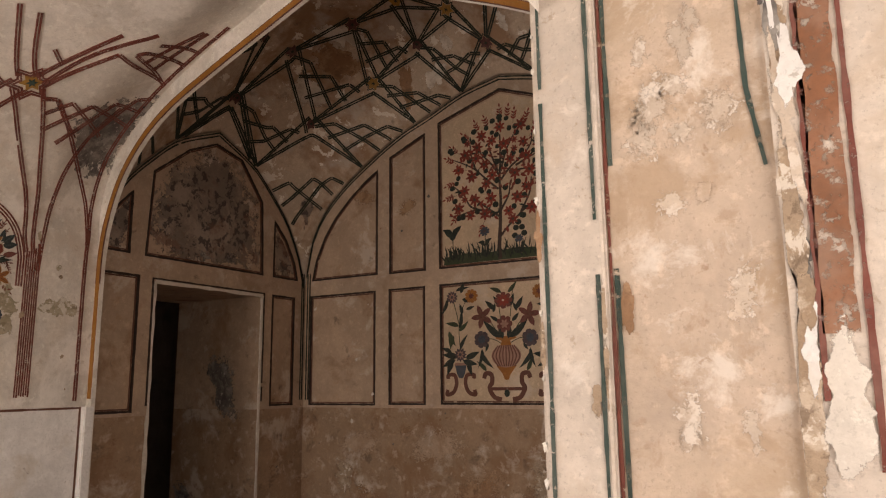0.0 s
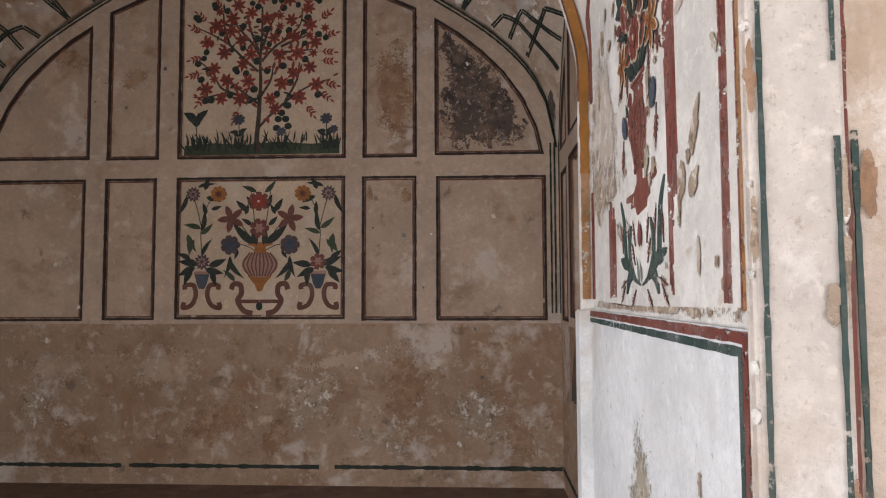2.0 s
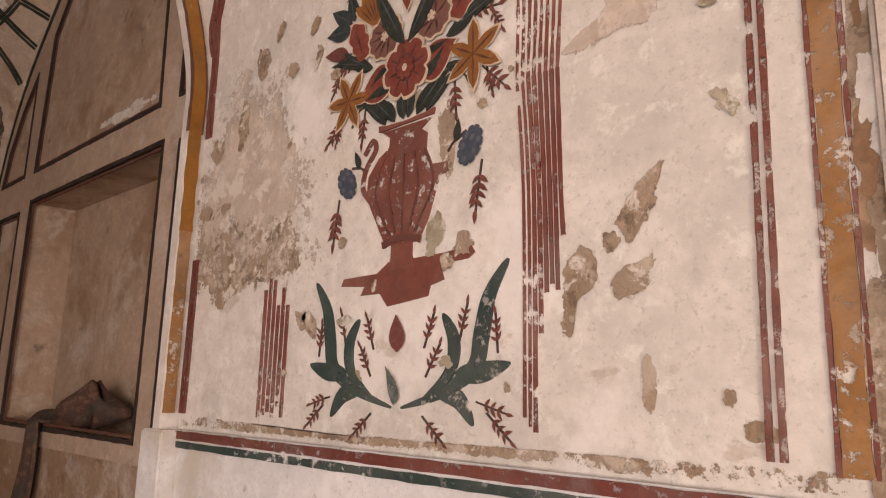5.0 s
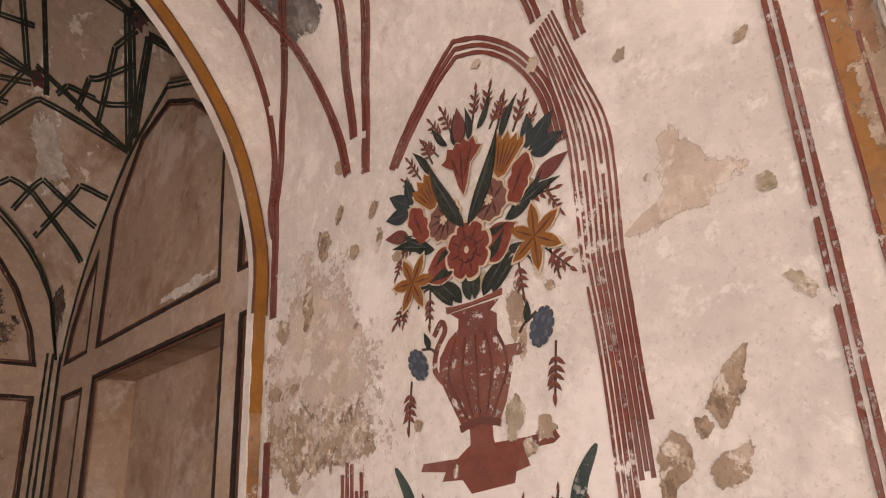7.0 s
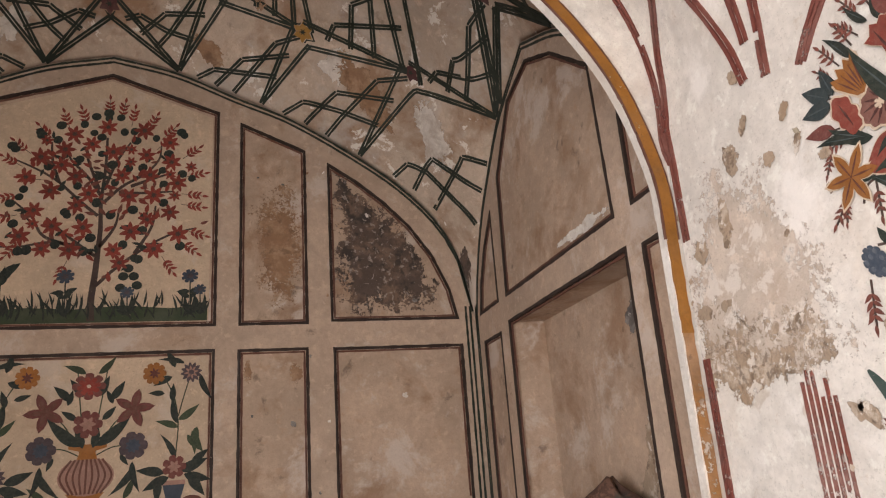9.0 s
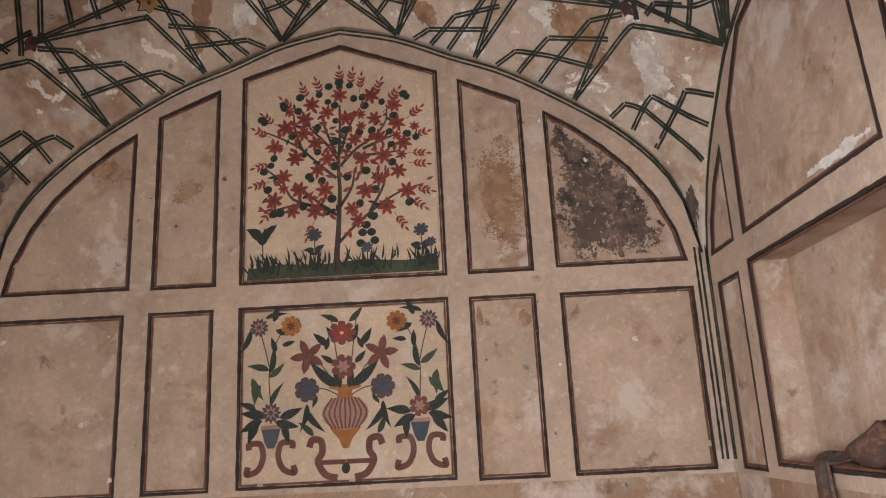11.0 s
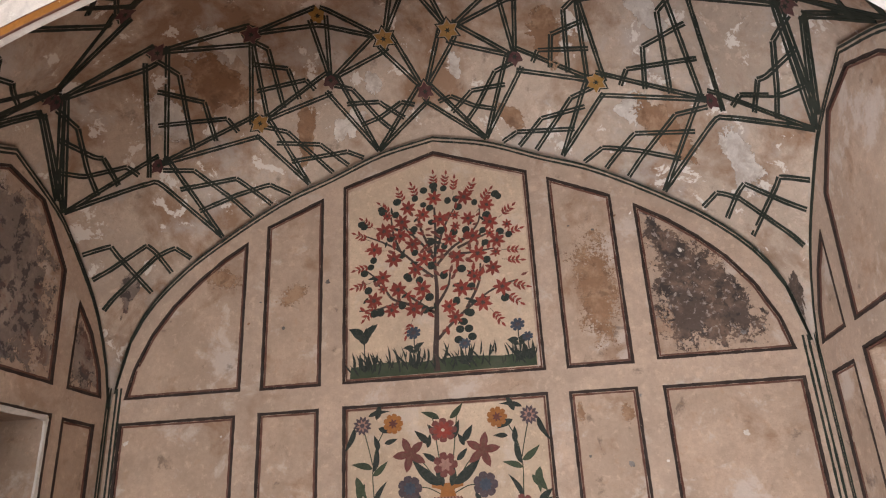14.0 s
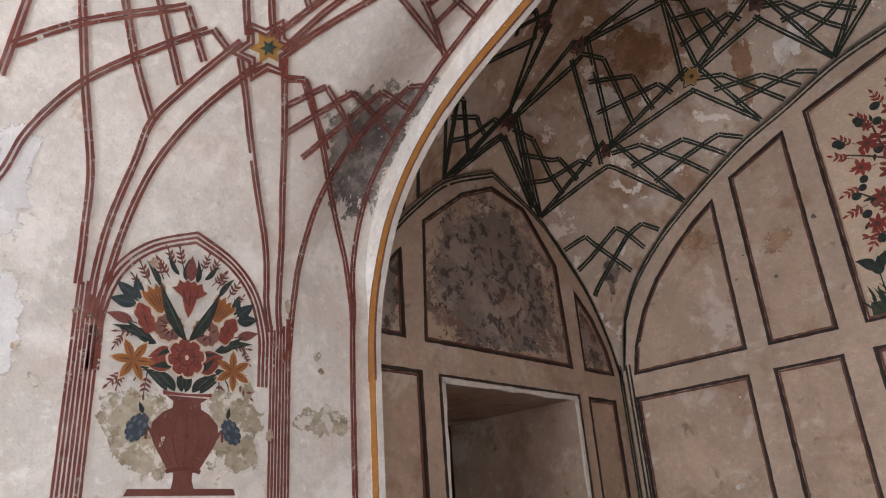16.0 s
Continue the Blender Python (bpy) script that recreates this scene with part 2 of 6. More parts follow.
FEET = {"S": (1.95, -0.67), "P": (1.34, -0.012), "Q": (0.79, -0.012), "R": (0.34, -0.012), "F": (1.95, -1.42), "K": (1.93, -0.06), "N": (1.42, -0.012), "M": (1.95, -0.5)}


def facets():
    pts = set()
    for x, y, z in NODES.values():
        for sx in (1, -1):
            for yy in (y, 2 * MIDY - y):
                pts.add((round(sx * x, 4), round(yy, 4), z))
    pts |= {(0.0, MIDY, 4.3), (0.6, MIDY, 4.25), (-0.6, MIDY, 4.25), (1.0, MIDY, 4.08), (-1.0, MIDY, 4.08)}
    for x in (0, 0.17, 0.34, 0.56, 0.79, 1.07, 1.34, 1.5, 1.65, 1.76, 1.84, 1.9, 1.94, 1.96):
        for sx in (1, -1):
            for y in (0.0, 2 * MIDY):
                pts.add((sx * x + 0.0, y, smooth_table(NORTH_ARCH, x)))
    for d in (0, 0.2, 0.41, 0.55, 0.68, 0.8, 0.9, 0.97, 1.02, 1.05):
        for sx in (1, -1):
            for sy in (1, -1):
                pts.add((sx * AX, MIDY + sy * d, smooth_table(SIDE_ARCH, d)))
    pts = sorted(pts)
    flat = [Vector((p[0], p[1])) for p in pts]
    vs, _, tris, vi, _, _ = mathutils.geometry.delaunay_2d_cdt(flat, [], [], 0, 1e-5)
    hs = [pts[i[0]][2] for i in vi]
    return [[(vs[i].x, vs[i].y, hs[i]) for i in t] for t in tris]


CELL = 0.02
GX, GY = round(2 * AX / CELL), 108
HEIGHTS = [[None] * (GY + 1) for _ in range(GX + 1)]
for (x1, y1, h1), (x2, y2, h2), (x3, y3, h3) in facets():
    det = (y2 - y3) * (x1 - x3) + (x3 - x2) * (y1 - y3)
    if abs(det) < 1e-9:
        continue
    i0, i1 = math.floor((min(x1, x2, x3) + AX) / CELL), math.ceil((max(x1, x2, x3) + AX) / CELL)
    j0, j1 = math.floor(-max(y1, y2, y3) / CELL), math.ceil(-min(y1, y2, y3) / CELL)
    for i in range(max(0, i0), min(GX, i1) + 1):
        for j in range(max(0, j0), min(GY, j1) + 1):
            px, py = -AX + i * CELL, -j * CELL
            a = ((y2 - y3) * (px - x3) + (x3 - x2) * (py - y3)) / det
            b = ((y3 - y1) * (px - x3) + (x1 - x3) * (py - y3)) / det
            if a >= -1e-6 and b >= -1e-6 and a + b <= 1 + 1e-6:
                HEIGHTS[i][j] = a * h1 + b * h2 + (1 - a - b) * h3
for i in range(GX + 1):
    for j in range(GY + 1):
        if HEIGHTS[i][j] is None:
            HEIGHTS[i][j] = smooth_table(NORTH_ARCH, -AX + i * CELL)


def alcove_height(x, y):
    f, g = max(0, min(GX - 1e-6, (x + AX) / CELL)), max(0, min(GY - 1e-6, -y / CELL))
    i, j = int(f), int(g)
    f, g = f - i, g - j
    return (HEIGHTS[i][j] * (1 - f) + HEIGHTS[i + 1][j] * f) * (1 - g) + (HEIGHTS[i][j + 1] * (1 - f) + HEIGHTS[i + 1][j + 1] * f) * g


def on_alcove(x, y):
    z, d = alcove_height(x, y), 0.02
    s = Vector(((alcove_height(x + d, y) - alcove_height(x - d, y)) / (2 * d), (alcove_height(x, y + d) - alcove_height(x, y - d)) / (2 * d), -1))
    return Vector((x, y, z)), s.normalized()


# section of the entrance bay: wall to the springing, then the vault; v runs up the wall and on along the curve
SPRING = 1.95
SECTION = [(1.82, 1.95), (1.815, 2.12), (1.785, 2.32), (1.69, 2.52), (1.5, 2.73), (1.2, 2.93), (0.75, 3.13), (0, 3.4)]


def rounded(pts, n=10):
    out = []
    for i in range(len(pts) - 1):
        p = [Vector(pts[max(0, min(len(pts) - 1, i + d))]) for d in (-1, 0, 1, 2)]
        for k in range(n):
            t = k / n
            out.append(0.5 * (2 * p[1] + (p[2] - p[0]) * t + (2 * p[0] - 5 * p[1] + 4 * p[2] - p[3]) * t * t + (3 * p[1] - p[0] - 3 * p[2] + p[3]) * t**3))
    return out + [Vector(pts[-1])]


CURVE = rounded(SECTION)
CURVE_S = [SPRING]
for p, q in zip(CURVE, CURVE[1:]):
    CURVE_S.append(CURVE_S[-1] + (q - p).length)


def on_side(sign, y, v):
    if v <= SPRING:
        return Vector((sign * VX, y, v)), Vector((-sign, 0, 0))
    i = 0
    while i < len(CURVE) - 2 and CURVE_S[i + 1] < v:
        i += 1
    f = (v - CURVE_S[i]) / (CURVE_S[i + 1] - CURVE_S[i])
    p = CURVE[i].lerp(CURVE[i + 1], f)
    t = CURVE[min(len(CURVE) - 1, i + 2)] - CURVE[max(0, i - 1)]
    nm = Vector((-sign * t.y, 0, t.x)).normalized()
    k = max(0, min(1, (y + 2.6) / 0.4))
    k = k * k * (3 - 2 * k) * max(0, min(1, (v - 2.15) / 0.5)) * 0.1
    return Vector((sign * p.x, y, p.y)) - nm * k, nm


def on_north(u, v):
    return Vector((u, AY0, v)), Vector((0, -1, 0))


def on_west(u, v):
    return Vector((-AX, u, v)), Vector((1, 0, 0))


def on_east(u, v):
    return Vector((AX, u, v)), Vector((-1, 0, 0))


def on_west_pier(u, v):
    return on_side(-1, u, v)


def on_east_pier(u, v):
    return on_side(1, u, v)


def on_jamb(u, v):
    return Vector((u, JY, v)), Vector((0, -1, 0))


def resample(pts, step):
    out = [Vector(pts[0])]
    for a, b in zip(pts, pts[1:]):
        a, b = Vector(a), Vector(b)
        n = max(1, math.ceil((b - a).length / step))
        out += [a.lerp(b, i / n) for i in range(1, n + 1)]
    return out


def ribbon(bm, pts, width, place, lift=0.004, step=0.06, shift=0.0, closed=False, mat=0, gaps=0.0, rng=None, wobble=0.0):
    """A painted line: a thin raised strip along pts (two numbers each), laid on the surface that place() gives."""
    if closed:
        pts = list(pts) + [pts[0]]
    flat = resample(pts, min(step, 0.03) if gaps else step)
    ps = [place(p.x, p.y) for p in flat]
    n = len(ps)
    rows = []
    for i, (p, nm) in enumerate(ps):
        if closed:
            a, b = ps[(i - 1) % (n - 1)][0], ps[(i + 1) % (n - 1)][0]
        else:
            a, b = ps[max(0, i - 1)][0], ps[min(n - 1, i + 1)][0]
        d1, d2 = (p - a), (b - p)
        t = (b - a).normalized()
        side = t.cross(nm).normalized()
        stretch = 1.0
        if d1.length > 1e-6 and d2.length > 1e-6:
            c = max(-1, min(1, d1.normalized().dot(d2.normalized())))
            stretch = min(1.6, 1 / max(0.3, math.sqrt((1 + c) / 2)))
        w = width * (1 + (rng.uniform(-wobble, wobble) if rng else 0))
        q = p + nm * lift
        rows.append((q + side * (shift - w / 2) * stretch, q + side * (shift + w / 2) * stretch,
                     p - nm * 0.002 + side * (shift + w / 2) * stretch, p - nm * 0.002 + side * (shift - w / 2) * stretch))
    vs = [[bm.verts.new(c) for c in r] for r in rows]
    for i in range(n - 1):
        if gaps and rng and rng.random() < gaps * 0.12:
            continue
        for k in range(3):
            j = (k, k + 1) if k < 2 else (3, 0)
            f = bm.faces.new((vs[i][j[0]], vs[i + 1][j[0]], vs[i + 1][j[1]], vs[i][j[1]]))
            f.material_index = mat


def blob(bm, pts, place, lift=0.003, rag=0.25, n=40, seed=0, mat=0):
    """A flat patch with a ragged outline round the closed loop pts."""
    rng = random.Random(seed)
    loop = [Vector(p) for p in pts]
    m = len(loop)
    out = []
    for i in range(n):
        f = i / n * m
        k = int(f)
        p0, p1, p2, p3 = (loop[(k + d) % m] for d in (-1, 0, 1, 2))
        t = f - k
        p = 0.5 * ((2 * p1) + (p2 - p0) * t + (2 * p0 - 5 * p1 + 4 * p2 - p3) * t * t + (3 * p1 - p0 - 3 * p2 + p3) * t**3)
        out.append(p)
    c = sum(out, Vector((0, 0))) / n
    size = sum((p - c).length for p in out) / n
    res = []
    for p in out:
        w = Vector((p.x / size, p.y / size, seed * 7.1))
        q = noise.noise(w * 1.6) + 0.6 * noise.noise(w * 4.3) + 0.4 * noise.noise(w * 9.0) + rng.uniform(-0.12, 0.12)
        res.append(p + (p - c).normalized() * size * rag * q)
    rows = []
    rim = bm.verts.layers.float.new("rim")
    for k in range(5):
        row = []
        for p in res:
            q = c.lerp(p, 1 - k / 5)
            a, nm = place(q.x, q.y)
            v = bm.verts.new(a + nm * lift)
            v[rim] = k / 5
            row.append(v)
        rows.append(row)
    a, nm = place(c.x, c.y)
    mid = bm.verts.new(a + nm * lift)
    mid[rim] = 1.0
    low = []
    for p in res:
        a, nm = place(p.x, p.y)
        low.append(bm.verts.new(a - nm * 0.002))
    for i in range(n):
        j = (i + 1) % n
        bm.faces.new((rows[0][i], rows[0][j], low[j], low[i]))
        for k in range(4):
            bm.faces.new((rows[k][j], rows[k][i], rows[k + 1][i], rows[k + 1][j]))
        bm.faces.new((rows[4][j], rows[4][i], mid))
    for f in bm.faces:
        f.material_index = mat
    bmesh.ops.recalc_face_normals(bm, faces=bm.faces)
    c0, n0 = place(c.x, c.y)
    mid.normal_update()
    if mid.normal.dot(n0) < 0:
        bmesh.ops.reverse_faces(bm, faces=bm.faces)


def plate(bm, outline, holes, place, low, high, mat=0):
    """A slab with holes over a flat wall, from low to high above it."""
    loops = [outline, *holes]
    edges, rims = [], []
    for lp in loops:
        vs = [bm.verts.new(place(*p)[0] + place(*p)[1] * high) for p in lp]
        rims.append(vs)
        edges += [bm.edges.new((vs[i], vs[(i + 1) % len(vs)])) for i in range(len(vs))]
    r = bmesh.ops.triangle_fill(bm, use_beauty=True, use_dissolve=False, edges=edges)
    nm = place(*outline[0])[1]
    for f in [g for g in r["geom"] if isinstance(g, bmesh.types.BMFace)]:
        f.material_index = mat
        f.normal_update()
        if f.normal.dot(nm) < 0:
            f.normal_flip()
    for lp, vs in zip(loops, rims):
        ws = [bm.verts.new(place(*p)[0] + place(*p)[1] * low) for p in lp]
        for i in range(len(vs)):
            k = (i + 1) % len(vs)
            bm.faces.new((vs[i], vs[k], ws[k], ws[i])).material_index = mat


def grow(poly, d):
    """The closed outline poly, moved outwards by d."""
    pts = [Vector(p) for p in poly]
    area = sum(a.x * b.y - b.x * a.y for a, b in zip(pts, pts[1:] + pts[:1]))
    s = 1 if area > 0 else -1
    out = []
    n = len(pts)
    for i in range(n):
        a, b, c = pts[i - 1], pts[i], pts[(i + 1) % n]
        d1, d2 = (b - a).normalized(), (c - b).normalized()
        n1, n2 = Vector((d1.y, -d1.x)) * s, Vector((d2.y, -d2.x)) * s
        m = (n1 + n2) / max(0.35, 1 + n1.dot(n2))
        out.append(b + m * d)
    return [tuple(p) for p in out]

# ---- large structure ----


def structure(name, bm, mats, label, smooth=False):
    return tagged(finish(name, bm, mats, smooth=smooth), label, "", "", "structure")


floor = structure("floor", box(bmesh.new(), (-3.6, -7.6, -0.15), (3.2, 0.6, 0)), M_FLOOR, "dusty brown earthen floor of the painted hall")
ground = structure("ground", box(bmesh.new(), (-400, -400, -0.5), (400, 400, -0.16)), M_EARTH, "bare dry earth round the building")


def split_wall(bm, a, b, cut):
    box(bm, a, (b[0], b[1], cut), 1)
    box(bm, (a[0], a[1], cut), b, 0)


DADO = 1.035
bm = bmesh.new()
split_wall(bm, (-AX, AY0, 0), (AX, 0.5, 4.9), DADO)
wall_north = structure("wall_north", bm, [M_WARM, M_DADO], "tan plastered back wall with painted panels and stained dado")

# west wall with the doorway
DW0, DW1, DWH = -1.6, -0.545, 1.955
bm = bmesh.new()
split_wall(bm, (-2.95, DW1, 0), (-AX, 0.5, 4.9), DADO)
split_wall(bm, (-2.95, -2.155, 0), (-AX, DW0, 4.9), DADO)
box(bm, (-2.95, DW0, DWH), (-AX, DW1, 4.9), 0)
wall_west = structure("wall_west", bm, [M_WARM, M_DADO], "tan plastered side wall with painted panels and a deep doorway")
# assumed chamber behind the doorway, coloured dark to stand for its shade
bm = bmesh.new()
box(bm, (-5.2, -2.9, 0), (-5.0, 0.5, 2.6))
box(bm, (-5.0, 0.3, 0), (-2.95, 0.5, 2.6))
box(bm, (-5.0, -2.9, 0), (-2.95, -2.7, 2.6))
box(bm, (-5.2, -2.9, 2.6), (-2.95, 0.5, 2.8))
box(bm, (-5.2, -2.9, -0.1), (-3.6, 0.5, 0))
structure("wall_side_chamber", bm, M_SHADEDROOM, "assumed chamber behind the doorway, its shade put into the brown plaster colour")

# east wall with the shelf niche
NE0, NE1, NEB, NET, NEX = -1.74, -0.56, 1.1, 1.995, 2.13
bm = bmesh.new()
split_wall(bm, (AX, NE1, 0), (2.6, 0.5, 4.9), DADO)
split_wall(bm, (AX, -2.25, 0), (2.6, NE0, 4.9), DADO)
split_wall(bm, (AX, NE0, 0), (2.6, NE1, NEB), DADO)
box(bm, (AX, NE0, NET), (2.6, NE1, 4.9), 0)
box(bm, (NEX, NE0, NEB), (2.6, NE1, NET), 0)
wall_east = structure("wall_east", bm, [M_WARM, M_DADO], "tan plastered side wall with painted panels and a shelf niche")


def vault_shell(place, xs, ys, top, mat, name, label):
    bm = bmesh.new()
    grid = [[bm.verts.new(place(x, y)[0]) for y in ys] for x in xs]
    for i in range(len(xs) - 1):
        for j in range(len(ys) - 1):
            bm.faces.new((grid[i][j], grid[i][j + 1], grid[i + 1][j + 1], grid[i + 1][j]))
    rim = [g[0] for g in grid] + grid[-1][1:] + [g[-1] for g in reversed(grid[:-1])] + list(reversed(grid[0][1:-1]))
    up = [bm.verts.new((v.co.x, v.co.y, top)) for v in rim]
    n = len(rim)
    for i in range(n):
        bm.faces.new((rim[i], rim[(i + 1) % n], up[(i + 1) % n], up[i]))
    bm.faces.new(up)
    return structure(name, bm, mat, label, smooth=False)


xs = [-AX + CELL * i for i in range(GX + 1)]
ys = [-CELL * j for j in range(GY)]
ceiling = vault_shell(on_alcove, xs, ys, 4.9, M_VAULT, "ceiling", "stained alcove vault painted with a dark star net")
for p in ceiling.data.polygons:
    p.use_smooth = len(p.vertices) == 4 and abs(p.normal.z) > 0.05
bm = bmesh.new()
ys = [AY1 - 0.001 - 0.6 * i / 12 for i in range(12)] + [AY1 - 0.6 - (7.4 + AY1 - 0.6) * i / 24 for i in range(25)]
sec = [(1, v) for v in CURVE_S] + [(-1, v) for v in reversed(CURVE_S[:-1])]
grid = [[bm.verts.new(on_side(sg, y, v)[0]) for y in ys] for sg, v in sec]
for i in range(len(sec) - 1):
    for j in range(len(ys) - 1):
        bm.faces.new((grid[i][j], grid[i + 1][j], grid[i + 1][j + 1], grid[i][j + 1])).smooth = True
box(bm, (-2.6, -7.4, 3.6), (2.6, AY1 - 0.001, 4.9))
ceiling_entrance = structure("ceiling_entrance", bm, M_WHITE, "pale lime-plastered vault painted with red lines")

# cross arch between alcove and entrance bay; it stands slightly askew
ARCH_E = [(1.778, 1.85), (1.772, 2.03), (1.705, 2.27), (1.605, 2.45), (1.465, 2.62), (1.305, 2.75), (1.1, 2.87), (0.75, 3.03), (0.4, 3.18), (0, 3.33)]
ARCH_W = [(1.775, 1.85), (1.768, 2.05), (1.73, 2.25), (1.62, 2.51), (1.43, 2.73), (1.17, 2.9), (0.78, 3.055), (0.4, 3.19), (0, 3.33)]


def arch_y(x):
    return -2.2 - 0.0278 * x


def front(u, v):
    return Vector((u, arch_y(u), v)), Vector((0, -1, 0))


bm = bmesh.new()
right = [tuple(p) for p in rounded(ARCH_E, 6)]
left = [tuple(p) for p in rounded(ARCH_W, 6)]
edge = [(-1.775, 0)] + [(-x, z) for x, z in left] + [p for p in reversed(right[:-1])] + [(1.778, 0)]
outer = [(1.99, 0), (1.99, 4.9), (-1.99, 4.9), (-1.99, 0)]
plate(bm, edge + outer, [], front, -0.03, 0.0)
bm.faces.ensure_lookup_table()
bmesh.ops.recalc_face_normals(bm, faces=bm.faces)
cross_arch = structure("wall_cross_arch", bm, M_WHITE, "pale pointed arch opening into the painted alcove")

# piers and the rest of the entrance bay
for sx, nm in ((1, "wall_pier_east"), (-1, "wall_pier_west")):
    bm = bmesh.new()
    x0, x1 = sorted((sx * VX, sx * 2.6))
    box(bm, (x0, JY, 0), (x1, arch_y(sx * 1.9) - 0.004, 4.9))
    structure(nm, bm, M_WHITE, "worn lime-plastered wall with a painted vase niche")
bm = bmesh.new()
for sx in (1, -1):
    x0, x1 = sorted((sx * VX, sx * 2.6))
    box(bm, (x0, -7.4, 0), (x1, -5.98, 4.9))
    box(bm, (x0, -5.98, 2.75), (x1, JY, 4.9))
# unseen south wall, its wide gap added to let light reach the alcove
box(bm, (-2.6, -7.6, 3.0), (2.6, -7.4, 4.9))
box(bm, (-2.6, -7.6, 0), (-1.6, -7.4, 3.0))
box(bm, (1.6, -7.6, 0), (2.6, -7.4, 3.0))
structure("wall_south", bm, M_WHITE, "plain pale plaster walls closing the hall, with an assumed south opening for light")

# ---- painted panels on the alcove walls ----
RNG = random.Random(5)


def arch_line(table, inset, x0, x1, n=14, centre=0.0):
    return [(centre + x0 + (x1 - x0) * i / n, smooth_table(table, x0 + (x1 - x0) * i / n) - inset) for i in range(n + 1)]


def rect(u0, u1, v0, v1):
    return [(u0, v0), (u1, v0), (u1, v1), (u0, v1)]


def border(wall, poly, place, lift=0.004):
    """The double painted line round a panel."""
    bm = bmesh.new()
    ribbon(bm, grow(poly, 0.004), 0.015, place, lift + 0.008, 0.12, closed=True, gaps=0.006, rng=RNG, wobble=0.22)
    part("panel_border", bm, P_DARK, wall)
    bm = bmesh.new()
    ribbon(bm, grow(poly, -0.011), 0.010, place, lift, 0.12, closed=True, gaps=0.02, rng=RNG, wobble=0.3)
    part("panel_inner_line", bm, P_BROWN, wall)


def panelled(wall, outline, panels, place):
    bm = bmesh.new()
    plate(bm, outline, panels, place, -0.002, 0.009)
    bm.normal_update()
    part("panel_surround", bm, M_BAND, wall, "raised tan plaster bands between the panels")
    for p in panels:
        border(wall, p, place)


side_l = [(-1.16, 2.14), (-1.16, 3.03), (-1.3, 2.94), (-1.45, 2.82), (-1.6, 2.67), (-1.72, 2.5), (-1.81, 2.3), (-1.845, 2.14)]
NORTH_PANELS = [
    rect(-1.88, -1.2, 1.065, 1.985), rect(-1.045, -0.715, 1.07, 1.988), rect(-0.556, 0.55, 1.075, 1.99), rect(0.682, 1.018, 1.065, 1.985),
    rect(1.168, 1.858, 1.065, 1.98), side_l, [(0.0 - x, z) for x, z in reversed(side_l)],
    [(-1.04, 2.135), (-0.705, 2.135), (-0.705, 3.275), (-1.04, 3.13)], [(0.685, 2.13), (1.02, 2.13), (1.02, 3.11), (0.685, 3.26)],
    [(-0.558, 2.135), (0.552, 2.13), (0.552, 3.325), (0.0, 3.525), (-0.558, 3.345)],
]
NORTH_PANELS[5] = [(u - 0.02, v) for u, v in NORTH_PANELS[5]]
outline = [(-1.955, DADO), (1.955, DADO), (1.955, 2.1)] + [(x, z - 0.004) for x, z in arch_line(NORTH_ARCH, 0, 1.94, -1.94, 40)] + [(-1.955, 2.1)]
panelled(wall_north, outline, NORTH_PANELS, on_north)


def side_panels(narrow_s):
    top = [(-1.69, 2.135), (-0.556, 2.135), (-0.585, 2.74), (-0.83, 3.04), (-1.1, 3.1), (-1.36, 2.98), (-1.66, 2.74)]
    n_up = [(-0.42, 2.135), (-0.13, 2.135), (-0.17, 2.28), (-0.28, 2.46), (-0.42, 2.6)]
    s_up = [(-2.06, 2.135), (-1.83, 2.135), (-1.83, 2.55), (-1.95, 2.42), (-2.02, 2.28)]
    return [top, n_up, s_up, rect(-0.42, -0.16, 1.07, 1.965), rect(-2.04, narrow_s, 1.07, 1.975)]


side_curve = [(MIDY + y, smooth_table(SIDE_ARCH, y) - 0.004) for y in [1.04 - 2.08 * i / 30 for i in range(31)]]
for wall, place, hole in ((wall_west, on_west, (DW0, DW1, 0.0, DWH)), (wall_east, on_east, (NE0, NE1, NEB, NET))):
    u0, u1, v0, v1 = hole
    out = [(-0.012, DADO), (-0.012, 2.06)] + side_curve + [(-2.14, 2.06), (-2.14, DADO)]
    if v0 > DADO:
        holes = side_panels(-1.86) + [rect(u0, u1, v0, v1)]
        panelled(wall, out, holes[:-1] + [holes[-1]], place)
    else:
        out += [(u0, DADO), (u0, v1), (u1, v1), (u1, DADO)]
        panelled(wall, out, side_panels(-1.74), place)
        bm = bmesh.new()
        ribbon(bm, [(u0 - 0.02, 1.1), (u0 - 0.02, v1 + 0.02), (u1 + 0.02, v1 + 0.02), (u1 + 0.02, 1.1)], 0.013, place, 0.014, 0.15, rng=RNG, gaps=0.04, wobble=0.3)
        part("doorway_line", bm, P_DARK, wall)
        bm = bmesh.new()
        for q in ([(u0, 0.0), (u0, v1)], [(u0, v1), (u1, v1)], [(u1, v1), (u1, 0.0)]):
            ribbon(bm, q, 0.022, place, 0.011, 0.1, rng=RNG, wobble=0.45)
        part("doorway_arris", bm, M_WHITE, wall, "chipped pale plaster edge of the doorway")

# lines along the arches and down the corners
bm = bmesh.new()
for sh in (0.0, 0.026):
    ribbon(bm, arch_line(NORTH_ARCH, 0.015 + sh, -1.94, 1.94, 60), 0.011, on_north, 0.013, 0.2, rng=RNG, gaps=0.008, wobble=0.22)
